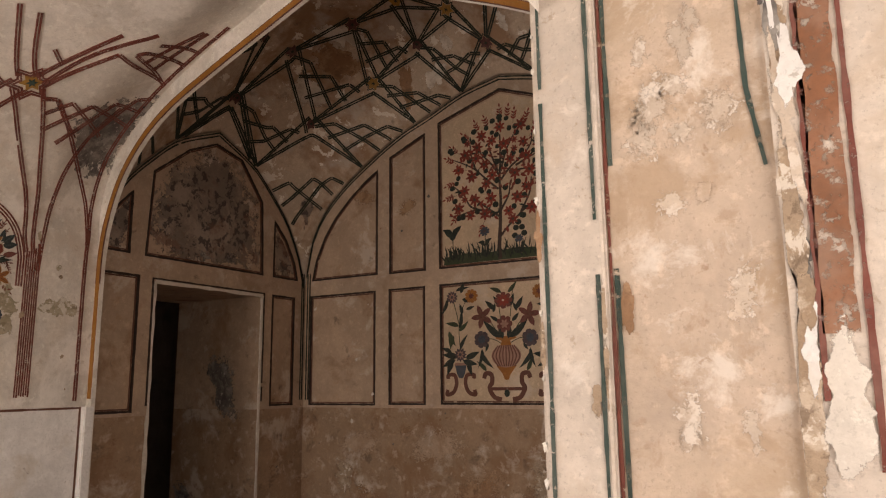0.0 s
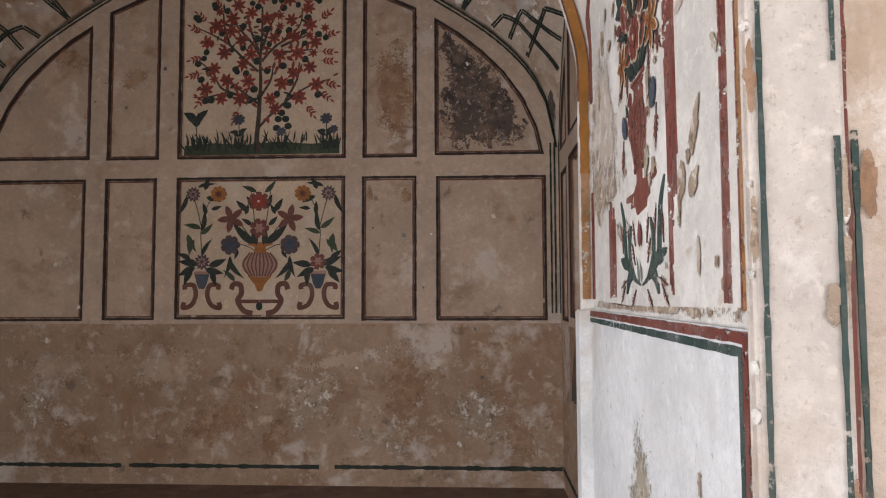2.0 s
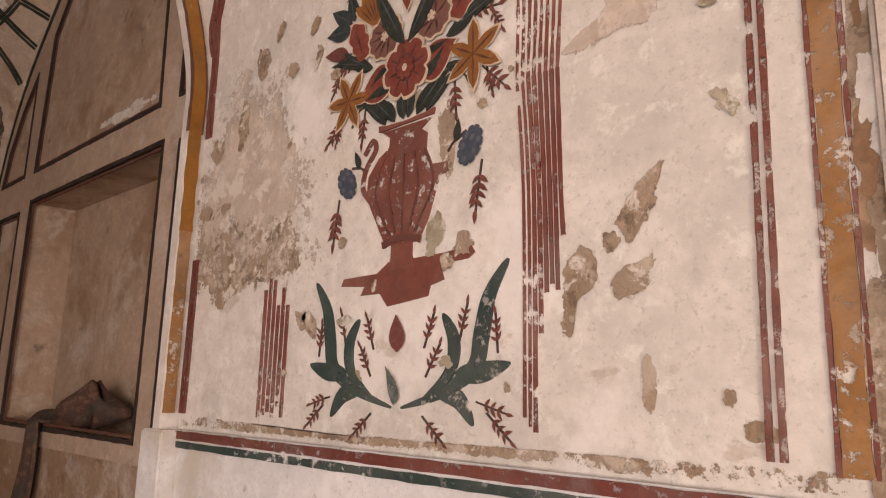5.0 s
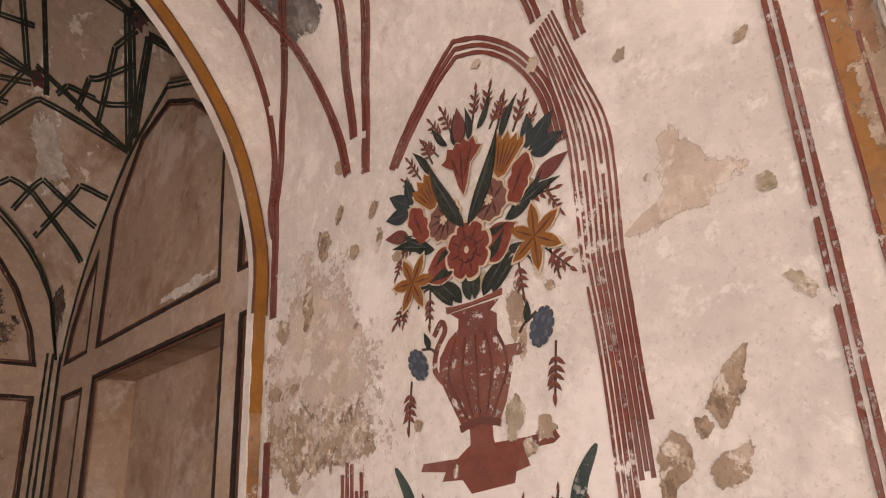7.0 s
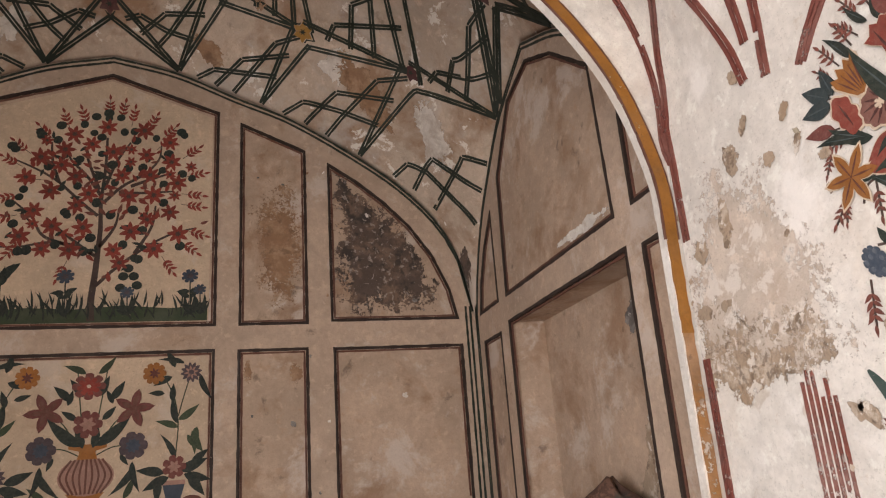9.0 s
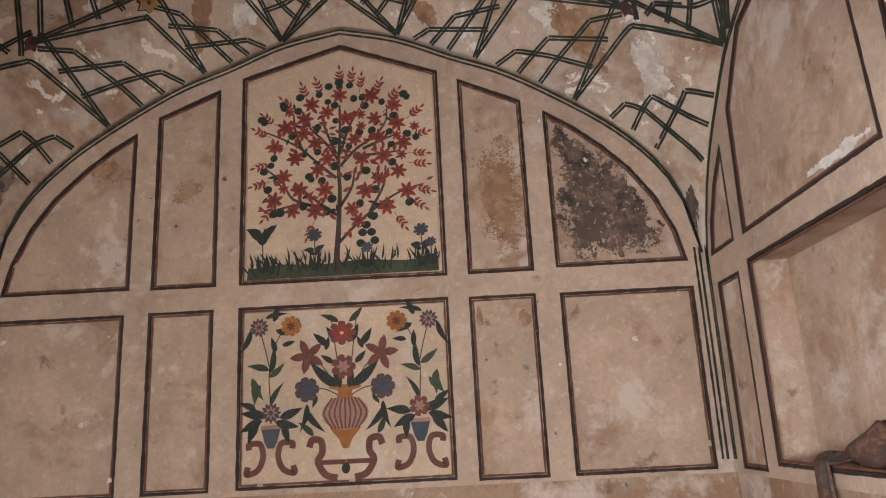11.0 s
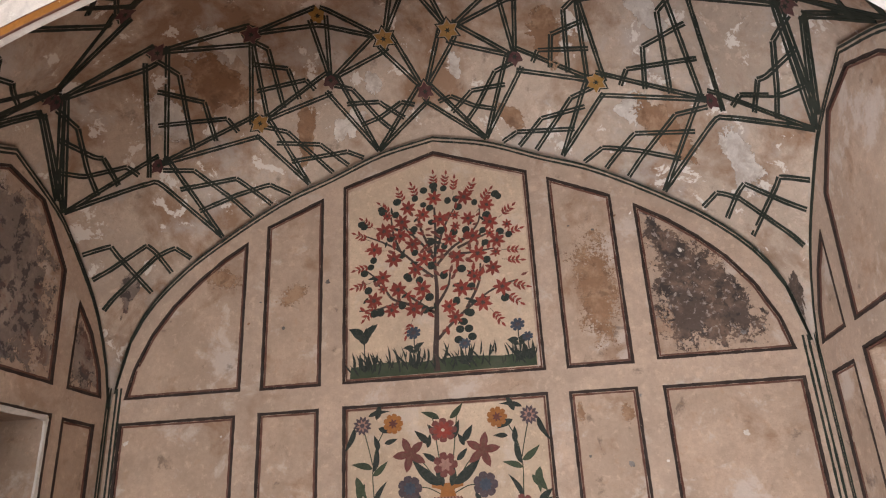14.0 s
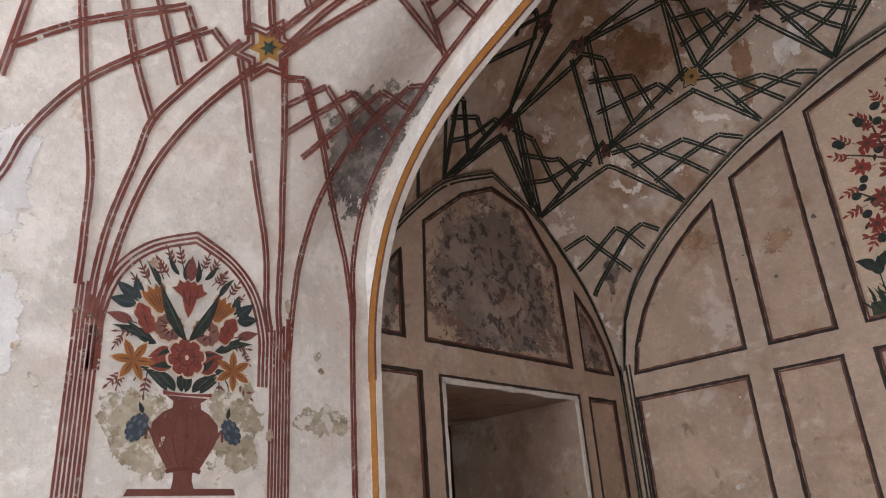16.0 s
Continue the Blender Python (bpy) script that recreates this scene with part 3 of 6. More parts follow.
for x in (-1.925, -1.9, 1.9, 1.925):
    ribbon(bm, [(x, 1.1), (x, 2.2)], 0.011, on_north, 0.013, 0.1, rng=RNG, gaps=0.03, wobble=0.25)
for x0, x1 in ((-1.95, -0.9), (-0.85, 0.4), (0.5, 1.95)):
    ribbon(bm, [(x0, 0.12), (x1, 0.118)], 0.024, on_north, 0.004, 0.09, rng=RNG, gaps=0.03, wobble=0.35)
part("corner_line", bm, P_GREEN, wall_north)
for wall, place, low in ((wall_west, on_west, [(-0.53, -0.01)]), (wall_east, on_east, [(-2.1, -0.01)])):
    bm = bmesh.new()
    for sh in (0.012, 0.036):
        ribbon(bm, [(y, z - sh) for y, z in side_curve], 0.011, place, 0.013, 0.2, rng=RNG, gaps=0.008, wobble=0.22)
    for y in (-0.035, -0.06):
        ribbon(bm, [(y, 1.1), (y, 2.2)], 0.011, place, 0.013, 0.1, rng=RNG, gaps=0.03, wobble=0.25)
    for a, b in low:
        ribbon(bm, [(a, 0.12), (b, 0.12)], 0.024, place, 0.004, 0.09, rng=RNG, gaps=0.03, wobble=0.35)
    part("corner_line", bm, P_GREEN, wall)

# ---- star net of the alcove vault ----
KITES = ["SA", "SC", "FC", "PA", "AB", "QB", "BD", "RD", "RO", "DY", "OY", "CW", "TB", "TZ", "WT", "DZ", "YZ", "YX"]
STEPS = ["CSA", "APQ", "WAB", "BQR", "TBD", "DRO", "MKN"]


def net_line(bm, a, b):
    d = Vector((b[0] - a[0], b[1] - a[1]))
    if d.length < 1e-4:
        return
    for sh in (-0.0085, 0.0085):
        ribbon(bm, [a, b], 0.0125, on_alcove, 0.004, 0.04, shift=sh, rng=RNG, gaps=0.012, wobble=0.2)


def clamp(p):
    return (max(-AX + 0.005, min(AX - 0.005, p[0])), max(AY1 + 0.06, min(-0.006, p[1])))


def kite(bm, a, b, spread):
    a, b = Vector(a), Vector(b)
    d = (b - a).normalized()
    s = Vector((-d.y, d.x)) * spread
    end = b - d * 0.005
    net_line(bm, clamp(a), clamp(end + s))
    net_line(bm, clamp(a), clamp(end - s))


def stepped(bm, a, b, c):
    a, b, c = Vector(a), Vector(b), Vector(c)
    at = lambda p, q: clamp(b + (a - b) * p + (c - b) * q)
    for start, corner, end in ((0.93, (0.74, 0.2), 0.34), (0.67, (0.41, 0.435), 0.56), (0.37, (0.17, 0.66), 0.78)):
        net_line(bm, at(start, 0), at(*corner))
        net_line(bm, at(*corner), at(0, end))


bm = bmesh.new()
for sx in (1, -1):
    for north in (True, False):
        def plan(k):
            x, y = (NODES.get(k) or FEET[k])[:2]
            return (sx * x, y if north else 2 * MIDY - y)
        for a, b in KITES:
            kite(bm, plan(a), plan(b), 0.048)
        for a, b, c in STEPS:
            stepped(bm, plan(a), plan(b), plan(c))
        for side in (0.06, -0.06):
            net_line(bm, clamp((plan("W")[0] + side, plan("W")[1])), clamp((plan("A")[0] + side * 0.8, plan("A")[1])))
part("star_net", bm, P_GREEN, ceiling, "dark green double-line net between painted stars")


def star_disc(bm, r_out, r_in, n, lift, mat, place, u, v, turn=0.0):
    c, nm = place(u, v)
    t = Vector((1, 0, 0)) - nm * nm.x
    t = t.normalized() if t.length > 0.1 else Vector((0, 1, 0))
    s = nm.cross(t)
    ring = []
    for i in range(2 * n):
        a = math.pi * i / n + turn
        r = r_out if i % 2 == 0 else r_in
        ring.append(bm.verts.new(c + nm * lift + (t * math.cos(a) + s * math.sin(a)) * r))
    top = bm.verts.new(c + nm * (lift + 0.002))
    low = [bm.verts.new(v.co - nm * (lift + 0.003)) for v in ring]
    for i in range(2 * n):
        k = (i + 1) % (2 * n)
        bm.faces.new((top, ring[i], ring[k])).material_index = mat
        bm.faces.new((ring[i], low[i], low[k], ring[k])).material_index = mat


P_MAROON = paint("maroon_star_paint", (0.09, 0.03, 0.03), 0.4)
P_GOLD = paint("gold_star_paint", (0.36, 0.19, 0.04), 0.5)
stars = [("A", P_MAROON), ("C", P_MAROON), ("W", P_MAROON), ("B", P_GOLD), ("D", P_MAROON), ("O", P_MAROON), ("Y", P_GOLD), ("Z", P_GOLD), ("T", P_MAROON)]
for k, m in stars:
    for sx in (1, -1) if k != "O" else (1,):
        for fy in (1, -1):
            x, y = NODES[k][0] * sx, NODES[k][1] if fy > 0 else 2 * MIDY - NODES[k][1]
            bm = bmesh.new()
            star_disc(bm, 0.084, 0.05, 6, 0.006, 1, on_alcove, x, y, 0.5)
            star_disc(bm, 0.07, 0.041, 6, 0.008, 2, on_alcove, x, y, 0.5)
            star_disc(bm, 0.062, 0.036, 6, 0.010, 0, on_alcove, x, y, 0.5)
            star_disc(bm, 0.02, 0.008, 6, 0.012, 1, on_alcove, x, y)
            finish("painted_star", bm, [m, P_GREEN, M_VAULT], ceiling)

# ---- cross arch trim and red lines of the entrance bay ----
bm = bmesh.new()
arch_mid = [(-x - 0.018, z + 0.014) for x, z in left] + [(x + 0.018, z + 0.014) for x, z in reversed(right[:-1])]
ribbon(bm, arch_mid, 0.033, front, 0.005, 0.03, rng=RNG, wobble=0.08)
part("ochre_edge", bm, P_OCHRE, cross_arch, "worn ochre line round the arch")
for x, low, high, width, mat in ((-1.793, 1.16, 1.864, 0.033, P_OCHRE), (1.796, 1.62, 1.864, 0.03, P_OCHRE), (1.796, 1.2, 1.62, 0.027, P_OCHREWORN)):
    bm = bmesh.new()
    ribbon(bm, [(x, low), (x, high)], width, front, 0.005, 0.03, rng=RNG, wobble=0.1)
    part("ochre_edge", bm, mat, cross_arch, "rubbed ochre line at the foot of the arch")
bm = bmesh.new()
ribbon(bm, arch_mid, 0.004, front, 0.006, 0.03, shift=0.0195, rng=RNG, wobble=0.3)
ribbon(bm, arch_mid, 0.004, front, 0.006, 0.03, shift=-0.0175, rng=RNG, wobble=0.3)
part("dark_edge_line", bm, P_BROWN, cross_arch)


def red_line(bm, pts, place, pair=0.0075, width=0.0085, gaps=0.012):
    flat = rounded(pts, 6) if len(pts) > 2 else pts
    for sh in (-pair, pair):
        ribbon(bm, flat, width, place, 0.006, 0.06, shift=sh, rng=RNG, gaps=gaps, wobble=0.18)


# the fan of lines over one vase niche: (distance along the wall, height along wall and vault), niche centre at 0
FAN = [
    [(0.355, 2.05), (0.358, 2.2), (0.38, 2.41), (0.47, 2.66), (0.56, 2.9)], [(0.315, 1.95), (0.3, 2.2), (0.26, 2.47), (0.25, 2.62), (0.19, 2.76), (0.09, 2.97)],
    [(0.29, 1.95), (0.25, 2.22), (0.2, 2.47), (0.13, 2.67), (0.03, 2.87), (-0.01, 2.93)], [(0.68, 2.2), (0.61, 2.33), (0.57, 2.48), (0.47, 2.67), (0.3, 2.86), (0.19, 2.97)],
    [(0.19, 2.97), (0.12, 2.93)], [(0.68, 2.69), (0.53, 2.83), (0.33, 2.97), (0.29, 3.0)], [(0.29, 3.0), (0.17, 2.86)], [(0.46, 2.95), (0.36, 2.78), (0.25, 2.62)],
    [(0.38, 3.0), (0.28, 2.86), (0.21, 2.76)], [(-0.31, 2.0), (-0.29, 2.1), (-0.25, 2.35), (-0.04, 2.75), (0.07, 2.92)],
    [(-0.35, 2.0), (-0.34, 2.1), (-0.32, 2.37), (-0.21, 2.7), (-0.07, 2.98)], [(-0.385, 1.9), (-0.41, 2.21), (-0.43, 2.39), (-0.45, 2.56), (-0.5, 2.79), (-0.57, 2.98)],
    [(-0.68, 2.1), (-0.66, 2.3), (-0.59, 2.45), (-0.42, 2.67), (-0.22, 2.9), (-0.17, 2.94)], [(-0.17, 2.94), (-0.11, 2.92)],
    [(-0.27, 3.37), (-0.49, 3.3), (-0.7, 3.23)], [(-0.35, 3.41), (-0.54, 3.32), (-0.69, 3.23)], [(-0.1, 2.91), (-0.17, 2.94)], [(-0.17, 2.94), (-0.25, 2.86), (-0.39, 2.73)], [(-0.16, 2.83), (-0.26, 2.95)],
    [(-0.26, 2.95), (-0.41, 2.86), (-0.56, 2.76)], [(-0.2, 2.73), (-0.37, 2.97)], [(-0.37, 2.97), (-0.52, 2.92), (-0.7, 2.86)], [(-0.3, 2.67), (-0.42, 2.87), (-0.5, 3.01)], [(-0.5, 3.01), (-0.7, 2.98)],
    [(-0.5, 2.76), (-0.63, 3.06)], [(-0.63, 3.06), (-0.7, 3.09)], [(-0.35, 3.41), (-0.42, 3.45), (-0.7, 3.41)], [(-0.44, 3.37), (-0.5, 3.51), (-0.6, 3.7)], [(-0.54, 3.32), (-0.6, 3.58), (-0.63, 3.7)],
    [(-0.42, 3.53), (-0.52, 3.54), (-0.7, 3.54)], [(-0.06, 2.98), (-0.13, 3.12), (-0.27, 3.37)], [(-0.05, 3.0), (-0.16, 3.3), (-0.35, 3.6)], [(0.0, 3.03), (-0.06, 3.17), (-0.2, 3.5)], [(-0.06, 3.17), (0.02, 3.24)],
    [(0.08, 3.0), (0.15, 3.12), (0.3, 3.42)], [(0.0, 3.03), (0.08, 3.16), (0.2, 3.42)], [(-0.68, 1.15), (-0.68, 1.9), (-0.69, 2.3), (-0.7, 2.8), (-0.7, 3.3), (-0.7, 3.8)], [(0.56, 2.9), (0.5, 3.3), (0.3, 3.6)], [(0.68, 2.6), (0.68, 2.83), (0.7, 3.4)],
]
# over the other niche the lower ends are rubbed off and the lines lie a little differently
FAN_EAST = [pts for pts in FAN if min(v for a, v in pts) > 2.7] + [
    [(-0.306, 2.1), (-0.29, 2.2), (-0.264, 2.316), (-0.194, 2.459), (-0.04, 2.75), (0.07, 2.92)], [(-0.337, 2.2), (-0.326, 2.343), (-0.267, 2.496), (-0.2, 2.7), (-0.07, 2.98)],
    [(-0.372, 2.12), (-0.385, 2.2), (-0.41, 2.29), (-0.444, 2.42), (-0.485, 2.54), (-0.578, 2.72), (-0.69, 2.95)], [(-0.7, 1.2), (-0.698, 1.55)], [(-0.694, 1.85), (-0.693, 2.05), (-0.675, 2.28), (-0.63, 2.4), (-0.5, 2.535)],
    [(-0.5, 2.535), (-0.3, 2.72), (-0.15, 2.9)], [(-0.7, 2.07), (-0.722, 2.15), (-0.745, 2.3), (-0.755, 2.6), (-0.76, 2.87)], [(-0.572, 2.71), (-0.75, 2.64)],
    [(0.212, 2.2), (0.2, 2.26), (0.14, 2.5), (0.03, 2.87)], [(0.25, 2.22), (0.242, 2.3), (0.19, 2.6), (0.09, 2.97)], [(0.295, 2.12), (0.287, 2.21), (0.3, 2.5), (0.42, 2.8)],
]
NICHE_W, NICHE_E = -2.91, -2.975
fan_w = lambda a, v: on_side(-1, max(-7.3, min(arch_y(-1.8) - 0.012, NICHE_W - a)), v)
fan_e = lambda a, v: on_side(1, max(-7.3, min(arch_y(1.8) - 0.012, NICHE_E - a)), v)
for place, lines in ((fan_w, FAN), (fan_e, FAN_EAST)):
    bm = bmesh.new()
    for pts in lines:
        red_line(bm, pts, place)
    hexagon = [((0.1 if k % 2 else 0.06) * math.cos(math.pi * k / 6), 2.98 + (0.1 if k % 2 else 0.06) * math.sin(math.pi * k / 6)) for k in range(12)]
    for sh in (-0.0085, 0.0085):
        ribbon(bm, hexagon, 0.0095, place, 0.005, 0.06, shift=sh, closed=True, rng=RNG, wobble=0.18)
    part("red_net", bm, P_RED, ceiling_entrance, "dark red double lines fanning over the vault")
    bm = bmesh.new()
    star_disc(bm, 0.062, 0.034, 6, 0.005, 0, place, 0.0, 2.99)
    star_disc(bm, 0.03, 0.014, 6, 0.009, 1, place, 0.0, 2.99)
    finish("painted_star", bm, [P_GOLD, P_TEAL], ceiling_entrance)
# second stars higher up, where the fans meet
bm = bmesh.new()
for place in (fan_w, fan_e):
    for a, v in ((0.62, 3.45),):
        star_disc(bm, 0.06, 0.033, 6, 0.005, 0, place, a, v)
part("painted_star", bm, P_GOLD, ceiling_entrance)

# ---- worn patches and stains ----


STAINS = {}


def ragged(mat, soft):
    """The same surface, thinning out raggedly towards the rim of its patch."""
    key = (mat.name, soft)
    if key not in STAINS:
        m = mat.copy()
        m.name = mat.name + "_patch"
        tree = m.node_tree
        rim = node(tree, "ShaderNodeAttribute", attribute_name="rim").outputs["Fac"]
        co = node(tree, "ShaderNodeTexCoord").outputs["Object"]
        n1 = node(tree, "ShaderNodeTexNoise", {"Vector": co, "Scale": 11.0, "Detail": 9, "Roughness": 0.7, "Distortion": 0.3}).outputs["Fac"]
        low = node(tree, "ShaderNodeMath", {0: n1, 1: 1.7, 2: -0.85}, operation="MULTIPLY_ADD").outputs[0]
        n2 = node(tree, "ShaderNodeTexNoise", {"Vector": co, "Scale": 70.0, "Detail": 5, "Roughness": 0.75}).outputs["Fac"]
        low = node(tree, "ShaderNodeMath", {0: n2, 1: soft * 3.0, 2: low}, operation="MULTIPLY_ADD").outputs[0]
        low = node(tree, "ShaderNodeMath", {0: low, 1: soft * 1.5}, operation="SUBTRACT").outputs[0]
        both = node(tree, "ShaderNodeMath", {0: rim, 1: low}, operation="ADD").outputs[0]
        a = node(tree, "ShaderNodeMapRange", {"Value": both, "From Min": 0.2 + soft * 0.12, "From Max": 0.24 + soft * 0.2}).outputs[0]
        tree.links.new(a, tree.nodes["Principled BSDF"].inputs["Alpha"])
        STAINS[key] = m
    return STAINS[key]


def patch(wall, name, mat, pts, place, lift, rag=0.3, seed=1, n=56):
    bm = bmesh.new()
    c = sum((Vector(p) for p in pts), Vector((0, 0))) / len(pts)
    wide = [tuple(c + (Vector(p) - c) * 1.16) for p in pts]
    blob(bm, wide, place, lift * 0.6 + 0.00045 * (len(wall.children) % 5), rag * 0.55, n, seed)
    soft = {"soot_stain": 0.25, "damp_stain": 0.7, "pale_scar": 0.7, "stain": 1.0, "dark_stain": 0.4, "ledge_dust": 0.7, "thin_plaster": 0.5}.get(name, 0.0)
    return part(name, bm, ragged(mat, soft), wall)


def oval(u, v, a, b, turn=0.0):
    c, s = math.cos(turn), math.sin(turn)
    return [(u + a * math.cos(t) * c - b * math.sin(t) * s, v + a * math.cos(t) * s + b * math.sin(t) * c) for t in [math.pi * k / 4 for k in range(8)]]


M_THIN = surface("thinly_worn_plaster", (0.58, 0.49, 0.41), [((0.43, 0.34, 0.27), 9, 0.5, 0.66, 0.7), ((0.66, 0.6, 0.54), 16, 0.55, 0.62, 0.8)], bump=0.5)
M_RUST = surface("rusty_damp_plaster", (0.3, 0.17, 0.095), [((0.42, 0.28, 0.18), 8, 0.45, 0.65, 0.8), ((0.16, 0.09, 0.05), 14, 0.56, 0.7, 0.7)], bump=0.4)
M_SPOT = surface("faded_soot_plaster", (0.24, 0.19, 0.16), [((0.36, 0.29, 0.24), 3, 0.48, 0.62, 0.8), ((0.06, 0.048, 0.045), 15, 0.55, 0.6, 0.9), ((0.2, 0.1, 0.07), 5, 0.54, 0.68, 0.6)], bump=0.4)
M_DAMP = surface("greenish_damp_plaster", (0.42, 0.36, 0.27), [((0.28, 0.24, 0.16), 9, 0.5, 0.62, 0.8), ((0.2, 0.16, 0.1), 21, 0.56, 0.64, 0.7), ((0.66, 0.62, 0.56), 15, 0.55, 0.62, 0.8)], bump=0.5)

patch(wall_north, "soot_stain", M_SOOT, [(1.2, 2.19), (1.18, 2.6), (1.18, 2.97), (1.29, 2.92), (1.45, 2.79), (1.6, 2.62), (1.69, 2.45), (1.78, 2.25), (1.72, 2.19), (1.45, 2.18)], on_north, 0.003, 0.05, 3, 110)
patch(wall_north, "damp_stain", M_RUST, [(0.74, 2.75), (0.9, 2.9), (1.0, 2.75), (0.99, 2.4), (0.92, 2.18), (0.8, 2.3), (0.78, 2.55)], on_north, 0.003, 0.35, 4, 70)
patch(wall_north, "damp_stain", M_RUST, oval(-1.33, 2.83, 0.15, 0.07, -0.3), on_north, 0.003, 0.4, 5)
patch(wall_north, "damp_stain", M_RUST, oval(-0.88, 2.68, 0.1, 0.06, 0.4), on_north, 0.003, 0.4, 6)
patch(wall_north, "damp_stain", M_RUST, oval(0.96, 1.86, 0.035, 0.05, 0), on_north, 0.003, 0.3, 7)
patch(wall_north, "damp_stain", M_RUST, oval(0.72, 1.88, 0.025, 0.06, 0), on_north, 0.003, 0.3, 8)
for k, (u, v, a, b) in enumerate([(-1.5, 0.5, 0.1, 0.16), (-0.9, 0.86, 0.07, 0.03), (-0.3, 0.4, 0.3, 0.1), (0.35, 0.55, 0.26, 0.14), (0.1, 0.3, 0.2, 0.07),
                                  (0.95, 0.62, 0.3, 0.12), (1.45, 0.45, 0.18, 0.16), (1.7, 0.3, 0.14, 0.1), (-1.2, 0.28, 0.22, 0.08), (0.8, 0.28, 0.25, 0.05)]):
    patch(wall_north, "damp_stain", M_RUST if k % 3 else M_BARE, oval(u, v, a, b, 0.3 * k), on_north, 0.002, 0.75, 10 + k, 90)
for k, (u, v, a, b) in enumerate([(-0.6, 0.75, 0.25, 0.12), (-1.35, 0.75, 0.2, 0.1), (0.55, 0.8, 0.3, 0.06), (0.05, 0.42, 0.07, 0.04), (1.2, 0.8, 0.12, 0.06), (-0.75, 0.35, 0.1, 0.08)]):
    patch(wall_north, "pale_scar", M_WARM, oval(u, v, a, b, 0.2), on_north, 0.003, 0.6, 30 + k, 80)
patch(wall_west, "soot_stain", M_SPOT, [(-1.66, 2.16), (-0.6, 2.16), (-0.62, 2.66), (-0.85, 2.96), (-1.1, 3.05), (-1.36, 2.94), (-1.63, 2.7)], on_west, 0.003, 0.05, 3, 90)
patch(wall_west, "soot_stain", M_SOOTGREY, [(-1.55, 2.18), (-0.75, 2.18), (-0.9, 2.28), (-1.3, 2.3)], on_west, 0.004, 0.5, 13, 90)
patch(wall_west, "soot_stain", M_SPOT, [(-0.4, 2.16), (-0.16, 2.16), (-0.2, 2.3), (-0.4, 2.54)], on_west, 0.003, 0.06, 4)
patch(wall_west, "soot_stain", M_SPOT, [(-2.04, 2.2), (-1.85, 2.16), (-1.85, 2.5), (-1.97, 2.36)], on_west, 0.003, 0.08, 5)
door_reveal = lambda u, v: (Vector((u, DW1, v)), Vector((0, -1, 0)))
patch(wall_west, "dark_stain", M_SOOTGREY, [(-2.2, 0.98), (-2.42, 1.0), (-2.46, 1.2), (-2.6, 1.38), (-2.48, 1.5), (-2.28, 1.42), (-2.22, 1.2)], door_reveal, 0.002, 0.18, 8, 80)
patch(wall_west, "dark_stain", M_SOOTGREY, [(-2.6, 0.06), (-2.9, 0.05), (-2.9, 0.4), (-2.72, 0.36)], door_reveal, 0.002, 0.4, 9)
niche_back = lambda u, v: (Vector((NEX, u, v)), Vector((-1, 0, 0)))
patch(wall_east, "worn_patch", M_WHITE, [(-1.73, 1.96), (-1.5, 1.97), (-1.45, 1.7), (-1.55, 1.5), (-1.52, 1.2), (-1.73, 1.12)], niche_back, 0.002, 0.25, 4, 70)
patch(wall_east, "soot_stain", M_SOOTGREY, oval(-1.42, 1.84, 0.06, 0.08, 0.4), niche_back, 0.003, 0.5, 5)
patch(wall_east, "worn_patch", M_BARE, [(-1.6, 1.13), (-1.3, 1.14), (-1.38, 1.4), (-1.5, 1.55)], niche_back, 0.003, 0.3, 6)
patch(wall_east, "worn_patch", M_WHITE, oval(-1.45, 2.18, 0.22, 0.03, 0), on_east, 0.003, 0.6, 16)

patch(wall_east, "pale_scar", M_WHITE, [(-1.745, 1.12), (-1.745, 1.6), (-1.745, 1.99), (-1.85, 1.98), (-1.84, 1.5), (-1.85, 1.12)], on_east, 0.012, 0.2, 17, 80)
patch(wall_east, "pale_scar", M_WHITE, [(-2.06, 1.12), (-2.07, 1.6), (-2.06, 2.1), (-2.2, 2.1), (-2.2, 1.6), (-2.2, 1.12)], on_east, 0.012, 0.2, 18, 80)
M_FLAKE = surface("flaked_pale_plaster", (0.68, 0.63, 0.57), [((0.38, 0.31, 0.25), 9, 0.45, 0.65, 0.7)], bump=0.6)
# dark patches in the vault corners and flaked patches on it
for k, (x, y, a, b, m) in enumerate([(1.91, -0.05, 0.025, 0.045, M_SOOT), (-1.83, -0.16, 0.05, 0.06, M_SPOT), (-1.0, -0.72, 0.24, 0.06, M_FLAKE), (0.2, -0.36, 0.07, 0.04, M_FLAKE),
                                     (-0.3, -0.32, 0.06, 0.05, M_FLAKE), (1.2, -0.28, 0.1, 0.05, M_FLAKE), (-0.5, -0.16, 0.12, 0.05, M_FLAKE), (1.35, -0.24, 0.17, 0.08, M_RUST),
                                     (-1.15, -0.62, 0.2, 0.12, M_RUST), (0.75, -0.5, 0.16, 0.09, M_RUST), (-0.75, -0.2, 0.16, 0.06, M_RUST), (1.7, -0.3, 0.1, 0.1, M_FLAKE),
                                     (-1.45, -0.62, 0.09, 0.17, M_FLAKE), (0.5, -0.12, 0.1, 0.04, M_RUST), (1.25, -0.75, 0.13, 0.06, M_FLAKE), (0.95, -0.55, 0.05, 0.03, M_FLAKE)]):
    patch(ceiling, "flaked_patch", m, oval(x, y, a, b, 0.5 * k), on_alcove, 0.003, 0.55, 50 + k, 60)

